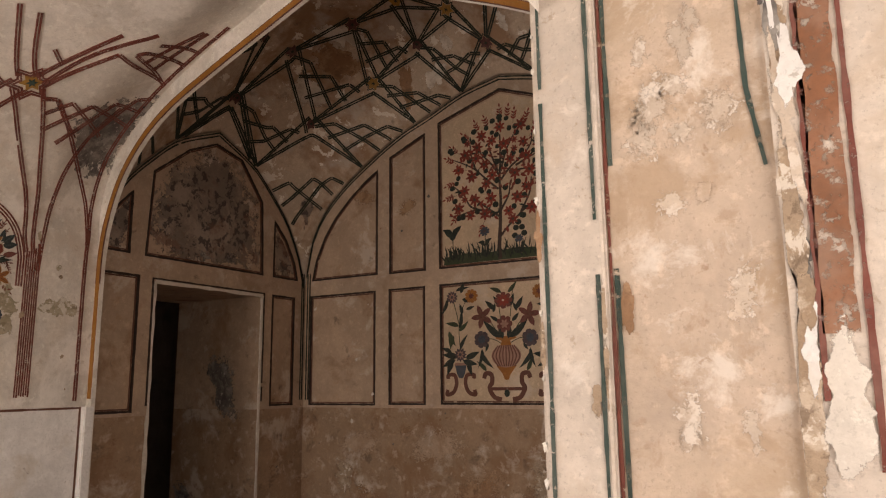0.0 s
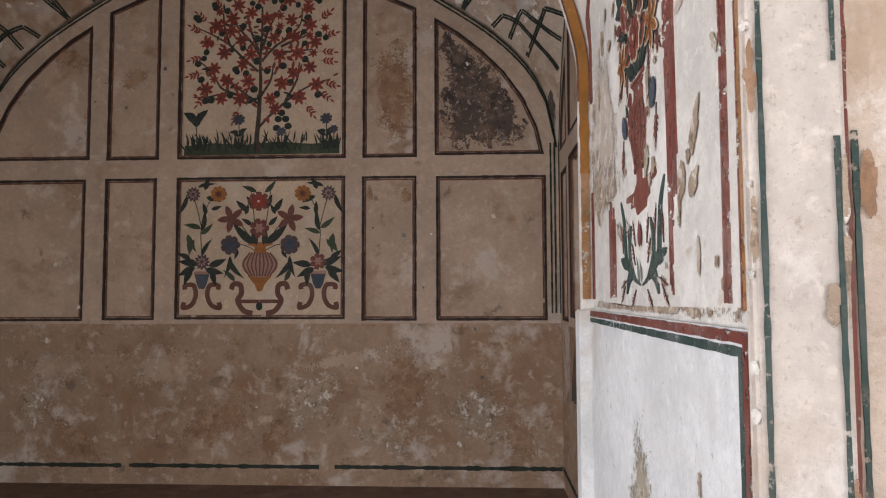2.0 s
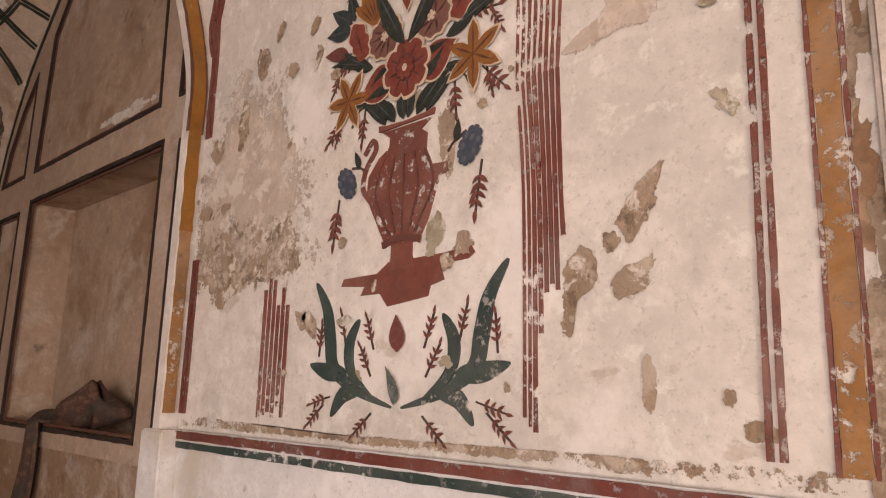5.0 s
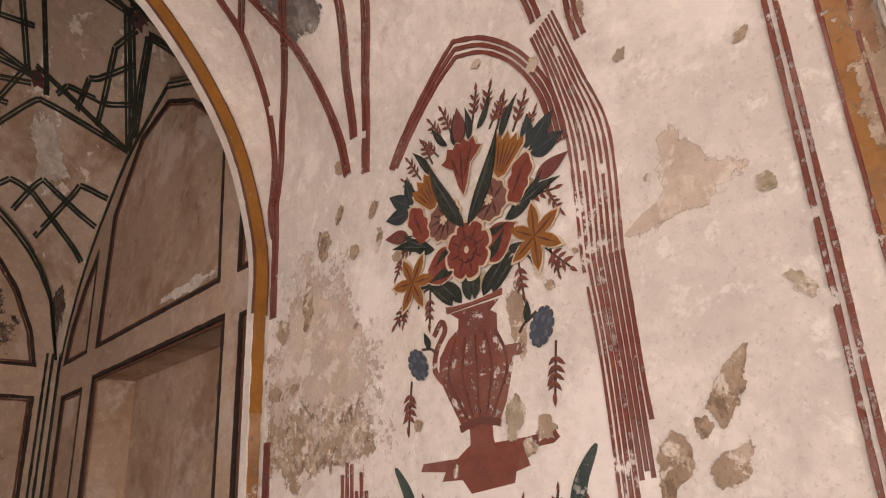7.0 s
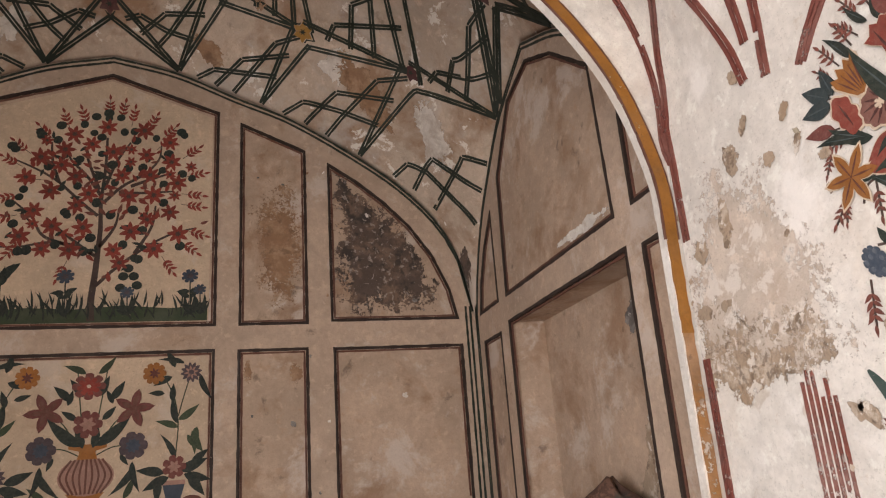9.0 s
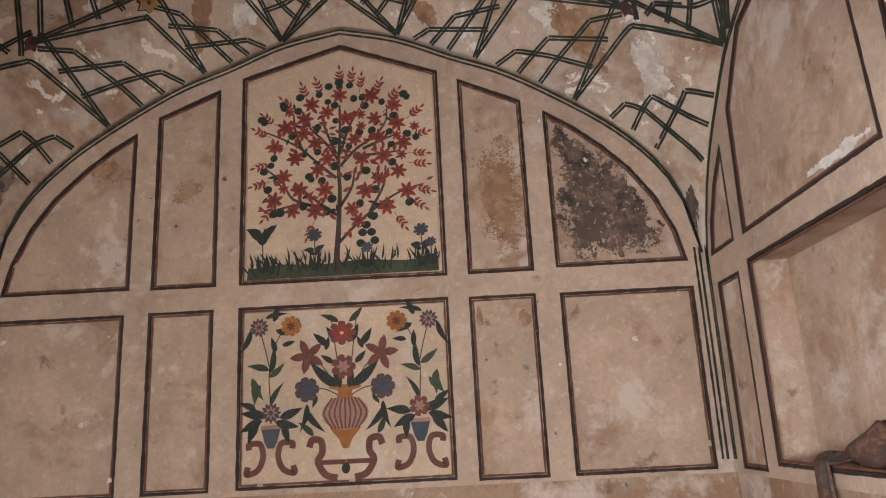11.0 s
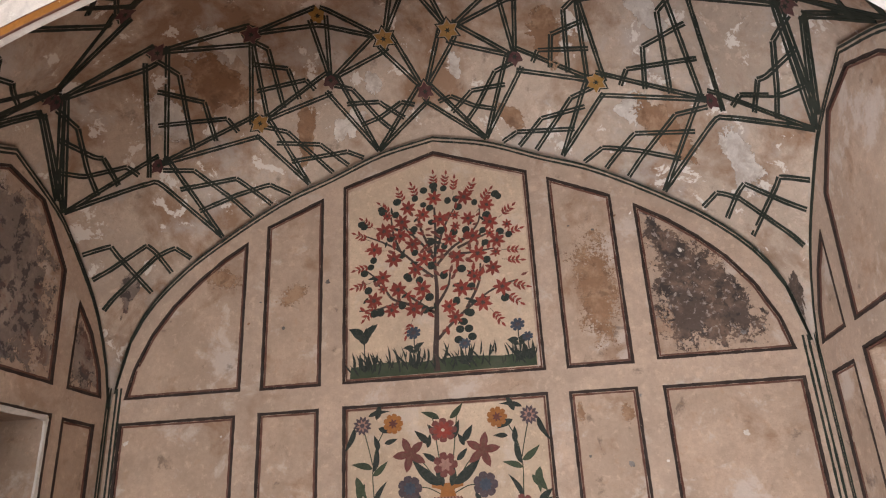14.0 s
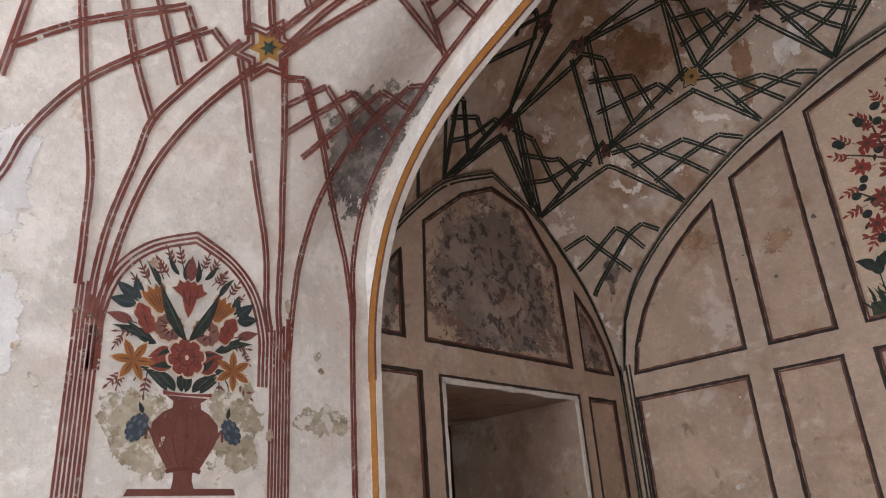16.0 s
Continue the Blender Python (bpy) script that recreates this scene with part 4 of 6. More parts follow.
# ---- entrance bay: piers, dado, stripes ----
pier_e, pier_w = bpy.data.objects["wall_pier_east"], bpy.data.objects["wall_pier_west"]
bm = bmesh.new()
box(bm, (1.803, -3.686, 0), (VX, arch_y(1.8) - 0.04, 1.165))
box(bm, (1.765, arch_y(1.8) - 0.04, 0), (VX, arch_y(1.8) + 0.06, 1.165))
bmesh.ops.bevel(bm, geom=bm.edges[:], offset=0.005, segments=2, affect="EDGES")
dado_e = part("dado", bm, M_WHITEWASH, pier_e, "smooth whitewashed dado")
bm = bmesh.new()
box(bm, (-VX, -3.65, 0), (-1.803, AY1 - 0.04, 1.115))
box(bm, (-VX, AY1 - 0.04, 0), (-1.765, AY1 + 0.02, 1.115))
bmesh.ops.bevel(bm, geom=bm.edges[:], offset=0.005, segments=2, affect="EDGES")
dado_w = part("dado", bm, M_WHITEWASH, pier_w, "smooth whitewashed dado")
dado_face = lambda u, v: (Vector((1.803, u, v)), Vector((-1, 0, 0)))
dado_face_w = lambda u, v: (Vector((-1.803, u, v)), Vector((1, 0, 0)))
for name, inset, width, mat in (("red_border", 0.011, 0.017, P_RED), ("green_border", 0.031, 0.014, P_TEAL)):
    bm = bmesh.new()
    ribbon(bm, [(arch_y(1.8) - 0.03, 1.165 - inset), (-3.686 + inset, 1.165 - inset), (-3.686 + inset, 0.02)], width, dado_face, 0.003, 0.03, rng=RNG, wobble=0.12)
    part(name, bm, mat, dado_e)
bm = bmesh.new()
ribbon(bm, [(-3.6, 1.108), (-2.2, 1.108), (-2.2, 0.02)], 0.012, dado_face_w, 0.003, 0.05, rng=RNG, wobble=0.2)
part("dark_border", bm, P_BROWN, dado_w)
for k, (y, z, a, b, m) in enumerate([(-3.0, 0.75, 0.1, 0.16, M_DAMP), (-3.1, 0.5, 0.12, 0.12, M_DAMP), (-3.45, 0.9, 0.012, 0.03, M_BARE), (-2.5, 0.4, 0.12, 0.14, M_DAMP)]):
    patch(dado_e, "stain", m, oval(y, z, a, b), dado_face, 0.001, 0.6, 70 + k, 60)
# dusty plaster along the dado's ledge
patch(pier_e, "ledge_dust", M_BARE, [(-2.3, 1.175), (-2.9, 1.174), (-3.5, 1.174), (-3.6, 1.192), (-3.2, 1.19), (-2.7, 1.186), (-2.4, 1.194)], on_east_pier, 0.004, 0.12, 2, 90)

# red pair and ochre strip beside the side arches
for place, pier in ((on_east_pier, pier_e), (on_west_pier, pier_w)):
    if pier is pier_e:
        bm = bmesh.new()
        red_line(bm, [(-3.565, 1.2), (-3.57, 1.95), (-3.56, 2.6), (-3.5, 3.0)], place, 0.007, 0.0065, 0.02)
        part("red_stripe", bm, P_REDWORN, pier)
        bm = bmesh.new()
        ribbon(bm, [(-3.641, 1.19), (-3.641, 2.5)], 0.028, place, 0.003, 0.03, rng=RNG, gaps=0.03, wobble=0.1)
        part("ochre_stripe", bm, P_OCHREWORN, pier)
        for y in (-3.624, -3.659):
            bm = bmesh.new()
            ribbon(bm, [(y, 1.19), (y, 2.5)], 0.005, place, 0.004, 0.03, rng=RNG, gaps=0.2, wobble=0.3)
            part("red_stripe", bm, P_REDWORN, pier)


def stripes(pier, place, a0, a1, v0, v1, count, seed, gaps=0.03):
    worn = pier is pier_e
    rng = random.Random(seed)
    for i in range(count):
        bm = bmesh.new()
        a = a0 + (a1 - a0) * (i + 0.5) / count
        ribbon(bm, [(a, v0 + rng.uniform(0, 0.03)), (a, v1 - rng.uniform(0, 0.06))], abs(a1 - a0) / count * (0.46 if worn else 0.58), place, 0.004, 0.03, rng=rng, gaps=gaps, wobble=0.2)
        part("red_stripe", bm, P_REDWORN if worn else P_RED, pier)


stripes(pier_w, fan_w, 0.27, 0.357, 1.17, 2.08, 7, 1, 0.02)
stripes(pier_w, fan_w, -0.31, -0.4, 1.17, 2.06, 7, 3, 0.02)
stripes(pier_e, fan_e, -0.31, -0.405, 1.2, 1.48, 6, 8, 0.02)
# the worn bundle of stripes beside the niche, bending with its arch at the top
rng = random.Random(5)
for i in range(8):
    f = (i + 0.5) / 8
    a0, a1, a2 = 0.25 + 0.074 * f, 0.236 + 0.084 * f, 0.236 + 0.09 * f
    foot = 1.2 + rng.uniform(0, 0.02) if i < 3 else 1.36 + 0.17 * (f - 0.4) + rng.uniform(-0.03, 0.05)
    bm = bmesh.new()
    ribbon(bm, rounded([(a0 + 0.004, foot), (a0, 1.55), (a1, 1.73)], 6), 0.0064 if 1 < i else 0.004, fan_e, 0.003, 0.03, rng=rng, gaps=0.0 if i > 3 else 0.05, wobble=0.16)
    part("red_stripe", bm, P_RED if i > 3 else P_REDWORN, pier_e)
    bm = bmesh.new()
    ribbon(bm, rounded([(a1, 1.73), (a2, 1.93), (a2 - 0.018 - 0.02 * f, 2.06), (a2 - 0.045 - 0.03 * f, 2.17 + 0.03 * f)], 6), 0.0042, fan_e, 0.003, 0.03, rng=rng, gaps=0.12, wobble=0.4)
    part("red_stripe", bm, P_REDWORN, pier_e)


def niche_arch(pier, place, lines, halves):
    bm = bmesh.new()
    for i in range(lines):
        for pts in halves:
            n = len(pts)
            inset = [(a * (1 - 0.052 * i), v - 0.0175 * i * k / (n - 1)) for k, (a, v) in enumerate(pts)]
            ribbon(bm, rounded(inset, 6), 0.0082, place, 0.004, 0.03, rng=RNG, gaps=0.02, wobble=0.2)
    part("niche_outline", bm, P_RED, pier, "dark red lines of the painted pointed niche")


niche_arch(pier_w, fan_w, 3, [[(sg * a, v) for a, v in ((0.3, 1.8), (0.3, 1.89), (0.296, 2.0), (0.248, 2.137), (0.148, 2.237), (0, 2.303))] for sg in (1, -1)])
niche_arch(pier_e, fan_e, 3, [[(-0.224, 2.07), (-0.19, 2.112), (-0.134, 2.166), (-0.057, 2.226), (0.01, 2.265)], [(0.238, 1.95), (0.218, 2.061), (0.164, 2.161), (0.088, 2.231), (0.01, 2.265)]])

# flaked plaster on the piers
patch(pier_e, "thin_plaster", M_THIN, [(-2.3, 1.55), (-2.72, 1.52), (-2.7, 1.7), (-2.58, 1.9), (-2.45, 1.97), (-2.34, 1.92), (-2.27, 1.75)], on_east_pier, 0.0008, 0.35, 89, 80)
for k, (pts, m, rag) in enumerate([
        ([(-2.25, 1.62), (-2.3, 1.5), (-2.43, 1.44), (-2.59, 1.48), (-2.69, 1.5), (-2.7, 1.62), (-2.56, 1.64), (-2.42, 1.63), (-2.34, 1.7)], M_BARE, 0.22),
        ([(-3.3, 1.75), (-3.36, 1.8), (-3.375, 1.88), (-3.42, 1.87), (-3.45, 1.82), (-3.5, 1.79), (-3.45, 1.765), (-3.4, 1.746), (-3.35, 1.737)], M_THIN, 0.4),
        ([(-3.29, 1.36), (-3.31, 1.45), (-3.34, 1.46), (-3.35, 1.41), (-3.32, 1.38), (-3.31, 1.33)], M_BARE, 0.3),
        ([(-3.45, 1.56), (-3.41, 1.53), (-3.37, 1.48), (-3.4, 1.45), (-3.43, 1.5)], M_BARE, 0.3),
        ([(-3.43, 1.44), (-3.37, 1.41), (-3.38, 1.38), (-3.43, 1.4)], M_BARE, 0.3),
        ([(-3.08, 1.6), (-3.1, 1.66), (-3.08, 1.74), (-3.05, 1.7), (-3.06, 1.64)], M_BARE, 0.25),
        (oval(-3.55, 1.23, 0.02, 0.012), M_BARE, 0.4), (oval(-3.42, 1.28, 0.012, 0.035), M_BARE, 0.4),
        (oval(-2.44, 1.85, 0.02, 0.06), M_BARE, 0.5), (oval(-2.33, 1.8, 0.03, 0.03), M_BARE, 0.5), (oval(-2.55, 1.78, 0.03, 0.02), M_BARE, 0.5),
        (oval(-2.5, 1.98, 0.03, 0.05), M_BARE, 0.5), (oval(-2.3, 1.66, 0.03, 0.02), M_BARE, 0.5), (oval(-3.67, 1.3, 0.016, 0.09), M_BARE, 0.6), (oval(-3.67, 1.8, 0.02, 0.12), M_BARE, 0.6),
        (oval(-3.67, 1.6, 0.012, 0.1), M_BARE, 0.5), (oval(-3.67, 1.45, 0.014, 0.04), M_RUST, 0.5),
        ([(-2.45, 2.66), (-2.47, 2.58), (-2.52, 2.5), (-2.6, 2.48), (-2.68, 2.55), (-2.66, 2.7), (-2.55, 2.8)], M_SOOTGREY, 0.25)]):
    patch(pier_e, "flaked_patch", m, pts, on_east_pier, 0.0025, rag, 90 + k, 64)
for k, (pts, m, rag) in enumerate([
        ([(-2.3, 2.49), (-2.42, 2.58), (-2.57, 2.78), (-2.56, 2.95), (-2.4, 3.03), (-2.16, 3.12), (-2.12, 2.8), (-2.16, 2.58)], M_SOOTGREY, 0.12),
        ([(-2.22, 1.68), (-2.3, 1.74), (-2.48, 1.74), (-2.5, 1.68), (-2.35, 1.64)], M_DAMP, 0.35),
        ([(-3.15, 1.74), (-2.95, 1.72), (-2.95, 1.52), (-3.05, 1.5), (-3.13, 1.6)], M_DAMP, 0.3),
        ([(-2.82, 1.76), (-2.7, 1.85), (-2.64, 1.72), (-2.65, 1.52), (-2.8, 1.55)], M_DAMP, 0.3),
        (oval(-2.72, 1.8, 0.04, 0.05), M_SOOTGREY, 0.6), (oval(-3.45, 1.9, 0.06, 0.14), M_WHITEWASH, 0.5), (oval(-3.5, 2.3, 0.07, 0.2), M_WHITEWASH, 0.5)]):
    patch(pier_w, "flaked_patch", m, pts, on_west_pier, 0.0025, rag, 120 + k, 64)

# ---- jamb of the side arch by which the camera enters ----
bm = bmesh.new()
box(bm, (1.797, JY - 0.022, 0), (1.927, JY + 0.003, 3.2))
bmesh.ops.bevel(bm, geom=[e for e in bm.edges if abs(e.verts[0].co.z - e.verts[1].co.z) > 1], offset=0.008, segments=3, affect="EDGES")
band = part("jamb_band", bm, M_EDGE, pier_e, "cream plaster band with chipped edges and green lines")
band_face = lambda u, v: (Vector((u, JY - 0.022, v)), Vector((0, -1, 0)))
bm = bmesh.new()
box(bm, (2.215, JY - 0.018, 0), (2.6, JY, 3.2))
outer_band = part("jamb_outer_band", bm, M_EDGE, pier_e, "worn outer edge of the arch with red and ochre stripes")
outer_face = lambda u, v: (Vector((u, JY - 0.018, v)), Vector((0, -1, 0)))
bm = bmesh.new()
box(bm, (1.927, JY - 0.006, 0), (2.2155, JY, 3.2))
part("jamb_panel", bm, M_JAMB, pier_e, "brownish plain plaster panel of the jamb")
inner_face = lambda u, v: (Vector((u, JY - 0.006, v)), Vector((0, -1, 0)))
bm = bmesh.new()
ribbon(bm, [(1.813, 0.3), (1.816, 1.2), (1.813, 3.0)], 0.0066, band_face, 0.003, 0.03, rng=RNG, gaps=0.03, wobble=0.3)
ribbon(bm, [(1.914, 0.3), (1.912, 1.42)], 0.0066, band_face, 0.003, 0.03, rng=RNG, gaps=0.1, wobble=0.3)
ribbon(bm, [(1.911, 1.52), (1.909, 2.6)], 0.0066, band_face, 0.003, 0.03, rng=RNG, gaps=0.05, wobble=0.3)
ribbon(bm, [(1.944, 0.95), (1.942, 1.43)], 0.0075, inner_face, 0.003, 0.03, rng=RNG, gaps=0.04, wobble=0.3)
ribbon(bm, [(1.941, 1.62), (1.939, 2.6)], 0.0075, inner_face, 0.003, 0.03, rng=RNG, gaps=0.04, wobble=0.3)
ribbon(bm, [(2.2, 1.58), (2.18, 1.72), (2.17, 2.2)], 0.0075, inner_face, 0.003, 0.03, rng=RNG, gaps=0.1, wobble=0.3)
part("green_line", bm, P_TEAL, band)
bm = bmesh.new()
ribbon(bm, [(1.932, 0.4), (1.932, 2.6)], 0.006, inner_face, 0.003, 0.03, rng=RNG, gaps=0.45, wobble=0.4)
ribbon(bm, [(2.255, 1.2), (2.275, 2.6)], 0.009, outer_face, 0.003, 0.03, rng=RNG, gaps=0.1, wobble=0.4)
ribbon(bm, [(2.32, 1.1), (2.335, 2.6)], 0.009, outer_face, 0.003, 0.03, rng=RNG, gaps=0.1, wobble=0.4)
part("red_line", bm, P_RED, band)
bm = bmesh.new()
ribbon(bm, [(2.283, 1.3), (2.3, 2.6)], 0.05, outer_face, 0.003, 0.03, rng=RNG, gaps=0.02, wobble=0.12)
part("ochre_stripe", bm, P_RUSTBAND, outer_band)
for k, (pts, place, m) in enumerate([
        (oval(1.958, 1.36, 0.012, 0.05), inner_face, M_RUST), (oval(1.9, 1.2, 0.012, 0.035), band_face, M_BARE), (oval(1.803, 1.5, 0.006, 0.06), band_face, M_RUST),
        (oval(1.803, 1.3, 0.006, 0.05), band_face, M_BARE), (oval(1.92, 0.9, 0.007, 0.08), band_face, M_RUST), (oval(1.92, 1.3, 0.005, 0.12), band_face, M_BARE),
        ([(2.217, 1.0), (2.222, 1.4), (2.217, 1.65), (2.235, 1.65), (2.245, 1.4), (2.245, 1.1)], outer_face, M_BARE), (oval(2.28, 1.2, 0.03, 0.12), outer_face, M_WHITE),
        (oval(2.235, 1.25, 0.008, 0.25), outer_face, M_WHITEWASH), (oval(2.1, 1.55, 0.015, 0.02), inner_face, M_JAMB), (oval(2.12, 0.95, 0.04, 0.05), inner_face, M_THIN)]):
    patch(band, "chipped_patch", m, pts, place, 0.0025, 0.4, 140 + k, 48)
# torn plaster where the panel meets the outer band
TORN = random.Random(31)
for k in range(18):
    z = 0.75 + 0.075 * k
    patch(outer_band, "chipped_patch", (M_THIN, M_WHITEWASH, M_BARE, M_SOOTGREY, M_WHITEWASH, M_THIN)[k % 6], oval(2.228 + TORN.uniform(-0.004, 0.016), z, TORN.uniform(0.006, 0.013), TORN.uniform(0.05, 0.13), TORN.uniform(-0.1, 0.1)),
          outer_face, 0.003, 0.8, 260 + k, 44)
for k in range(16):
    patch(band, "stain", M_THIN, oval(TORN.uniform(1.97, 2.18), TORN.uniform(0.8, 2.0), TORN.uniform(0.01, 0.035), TORN.uniform(0.02, 0.06), TORN.uniform(-0.4, 0.4)), inner_face, 0.0015, 0.9, 290 + k, 40)

# ---- murals ----
UNDER = (0.6, 0.5, 0.4)
C_RED = paint("brick_red_petal", (0.24, 0.034, 0.02), 0.22, UNDER, 0.1, 0.18)
C_ROSE = paint("rose_petal", (0.16, 0.045, 0.036), 0.22, UNDER, 0.1, 0.15)
C_ORANGE = paint("orange_petal", (0.32, 0.12, 0.022), 0.22, UNDER, 0.1, 0.12)
C_LEAF = paint("dark_green_leaf", (0.013, 0.022, 0.016), 0.22, UNDER, 0.1, 0.2)
C_MOSS = paint("moss_green_leaf", (0.035, 0.052, 0.024), 0.22, UNDER, 0.1, 0.2)
C_BLUE = paint("slate_blue_petal", (0.045, 0.06, 0.085), 0.22, UNDER, 0.1, 0.15)
C_SLATE = paint("slate_green_leaf", (0.022, 0.035, 0.038), 0.22, UNDER, 0.1, 0.15)
C_PURPLE = paint("dusky_purple_petal", (0.075, 0.052, 0.06), 0.22, UNDER, 0.1, 0.15)
C_SPRIG = paint("brown_red_leaf", (0.17, 0.05, 0.035), 0.22, UNDER, 0.1, 0.2)
C_BARK = paint("bark_brown", (0.06, 0.035, 0.028), 0.22, UNDER, 0.1)
C_VASE = paint("terracotta_vase", (0.15, 0.045, 0.032), 0.4, UNDER, 0.1)
C_VASEWORN = paint("rubbed_terracotta_vase", (0.2, 0.058, 0.04), 0.8, UNDER, 0.25)
C_VASELINE = paint("vase_shade", (0.12, 0.035, 0.025), 0.22, UNDER, 0.1)
C_PINK = paint("pale_pink_paint", (0.36, 0.2, 0.155), 0.22, UNDER, 0.1)
C_SCROLL = paint("red_brown_scroll", (0.14, 0.05, 0.034), 0.22, UNDER, 0.1)
C_CREAM = paint("cream_paint", (0.6, 0.48, 0.36), 0.22, UNDER, 0.1)


def outline_mesh(name, loops, mats):
    """A flat painted motif: loops of (points, height, material) as thin slabs, one unit across."""
    bm = bmesh.new()
    for pts, h, m in loops:
        n = len(pts)
        c = sum((Vector(p) for p in pts), Vector((0, 0))) / n
        top = [bm.verts.new((p[0], p[1], h)) for p in pts]
        low = [bm.verts.new((p[0], p[1], 0)) for p in pts]
        mid = bm.verts.new((c.x, c.y, h))
        for i in range(n):
            k = (i + 1) % n
            bm.faces.new((mid, top[i], top[k])).material_index = m
            bm.faces.new((top[i], low[i], low[k], top[k])).material_index = m
    me = bpy.data.meshes.new(name)
    bm.normal_update()
    bm.to_mesh(me)
    bm.free()
    for m in mats:
        me.materials.append(m)
    return me


def petals(n, r, inner, turn=0.0, pointed=True, steps=6):
    pts = []
    for i in range(n * steps):
        a = 2 * math.pi * i / (n * steps)
        f = abs(((i % steps) / steps) * 2 - 1)
        f = f if pointed else math.sqrt(max(0, 1 - (1 - f) ** 2)) if False else 1 - (1 - f) ** 2
        rr = inner + (r - inner) * (f if pointed else 1 - (1 - f) ** 2)
        pts.append((rr * math.cos(a + turn), rr * math.sin(a + turn)))
    return pts


def ring(r, n=12, c=(0, 0), squash=1.0):
    return [(c[0] + r * math.cos(2 * math.pi * i / n), c[1] + squash * r * math.sin(2 * math.pi * i / n)) for i in range(n)]


def leaf_loop(width, bend, n=7, tip=1.0):
    up, dn = [], []
    for i in range(n + 1):
        t = i / n
        w = width * math.sin(math.pi * t**0.8) * (1 - 0.25 * t)
        b = bend * t * t
        up.append((t * tip, b + w))
        dn.append((t * tip, b - w))
    return up + list(reversed(dn[1:-1]))


H = 0.02  # slab height for a motif one unit across
ME_LEAF = outline_mesh("leaf", [(leaf_loop(0.19, 0.1), H, 0)], [C_LEAF])
ME_LONG = outline_mesh("leaf", [(leaf_loop(0.12, 0.35, 10), H, 0)], [C_LEAF])
ME_LONGR = outline_mesh("leaf", [(leaf_loop(0.12, -0.35, 10), H, 0)], [C_LEAF])
ME_ACANTHUS = outline_mesh("leaf", [(leaf_loop(0.14, 0.3, 10), H, 0)], [P_FADED])
ME_MOSS = outline_mesh("leaf", [(leaf_loop(0.16, 0.2, 9), H, 0)], [C_MOSS])
ME_BLUELEAF = outline_mesh("leaf", [(leaf_loop(0.2, 0.05), H, 0)], [C_SLATE])
ME_ROSELEAF = outline_mesh("leaf", [(leaf_loop(0.22, 0.05), H, 0)], [C_ROSE])
ME_SPRIG = outline_mesh("leaflet", [(leaf_loop(0.2, 0.08, 5), H, 0)], [C_SPRIG])
ME_REDLEAF = outline_mesh("leaflet", [(leaf_loop(0.22, 0.06, 5), H, 0)], [C_RED])
ME_STAR = outline_mesh("flower", [(petals(7, 0.56, 0.26), H, 0), (petals(7, 0.17, 0.07, 0.2), H * 1.5, 1)], [C_RED, C_BARK])
ME_FRUIT = outline_mesh("fruit", [(ring(0.5, 12, (0, 0), 0.9), H, 0)], [C_LEAF])
ME_ROSETTE = outline_mesh("flower", [(petals(8, 0.52, 0.36, 0, False), H, 0), (petals(8, 0.36, 0.2, 0.2, False), H * 1.6, 1), (ring(0.07, 8), H * 2.2, 2)], [C_ROSE, C_RED, C_CREAM])
ME_PINKROSE = outline_mesh("flower", [(petals(7, 0.52, 0.36, 0, False), H, 0), (petals(6, 0.3, 0.16), H * 1.6, 1)], [C_ROSE, C_PINK])
ME_DAISY = outline_mesh("flower", [(petals(12, 0.52, 0.36), H, 0), (petals(8, 0.34, 0.14), H * 1.6, 1), (ring(0.13, 8), H * 2.2, 0)], [C_PURPLE, C_PINK])
ME_PURPLE = outline_mesh("flower", [(petals(7, 0.52, 0.42, 0, False), H, 0), (petals(9, 0.28, 0.2), H * 1.6, 1)], [C_PURPLE, C_BLUE])
ME_MARIGOLD = outline_mesh("flower", [(petals(9, 0.52, 0.4, 0, False), H, 0), (petals(7, 0.26, 0.12), H * 1.6, 1)], [C_ORANGE, C_VASELINE])
ME_LILY = outline_mesh("flower", [(petals(6, 0.58, 0.2, 0.3), H, 0), (petals(6, 0.2, 0.05, 0.3), H * 1.5, 1)], [C_ORANGE, C_VASELINE])
ME_REDLILY = outline_mesh("flower", [(petals(5, 0.6, 0.2, 0.3), H, 0), (petals(5, 0.4, 0.08, 0.3), H * 1.5, 1)], [C_ROSE, C_SCROLL])
ME_PANSY = outline_mesh("flower", [(ring(0.5, 16, (0, 0), 0.9), H, 0), (petals(9, 0.4, 0.1, 0.1), H * 1.5, 1), (petals(5, 0.13, 0.05), H * 2, 2)], [C_SCROLL, C_ROSE, C_CREAM])
TULIP = [(0, -0.5), (0.22, -0.38), (0.34, -0.1), (0.36, 0.2), (0.46, 0.42), (0.22, 0.34), (0.12, 0.52), (0, 0.36), (-0.12, 0.52), (-0.22, 0.34), (-0.46, 0.42), (-0.36, 0.2), (-0.34, -0.1), (-0.22, -0.38)]
ME_TULIP = outline_mesh("flower", [(TULIP, H, 0), ([(x * 0.35, y * 0.8) for x, y in TULIP], H * 1.5, 1)], [C_ORANGE, C_SCROLL])
ME_REDTULIP = outline_mesh("flower", [(TULIP, H, 0), ([(x * 0.35, y * 0.8) for x, y in TULIP], H * 1.5, 1)], [C_RED, C_SCROLL])
ME_BUD = outline_mesh("bud", [(leaf_loop(0.24, 0, 8), H, 0)], [C_ROSE])
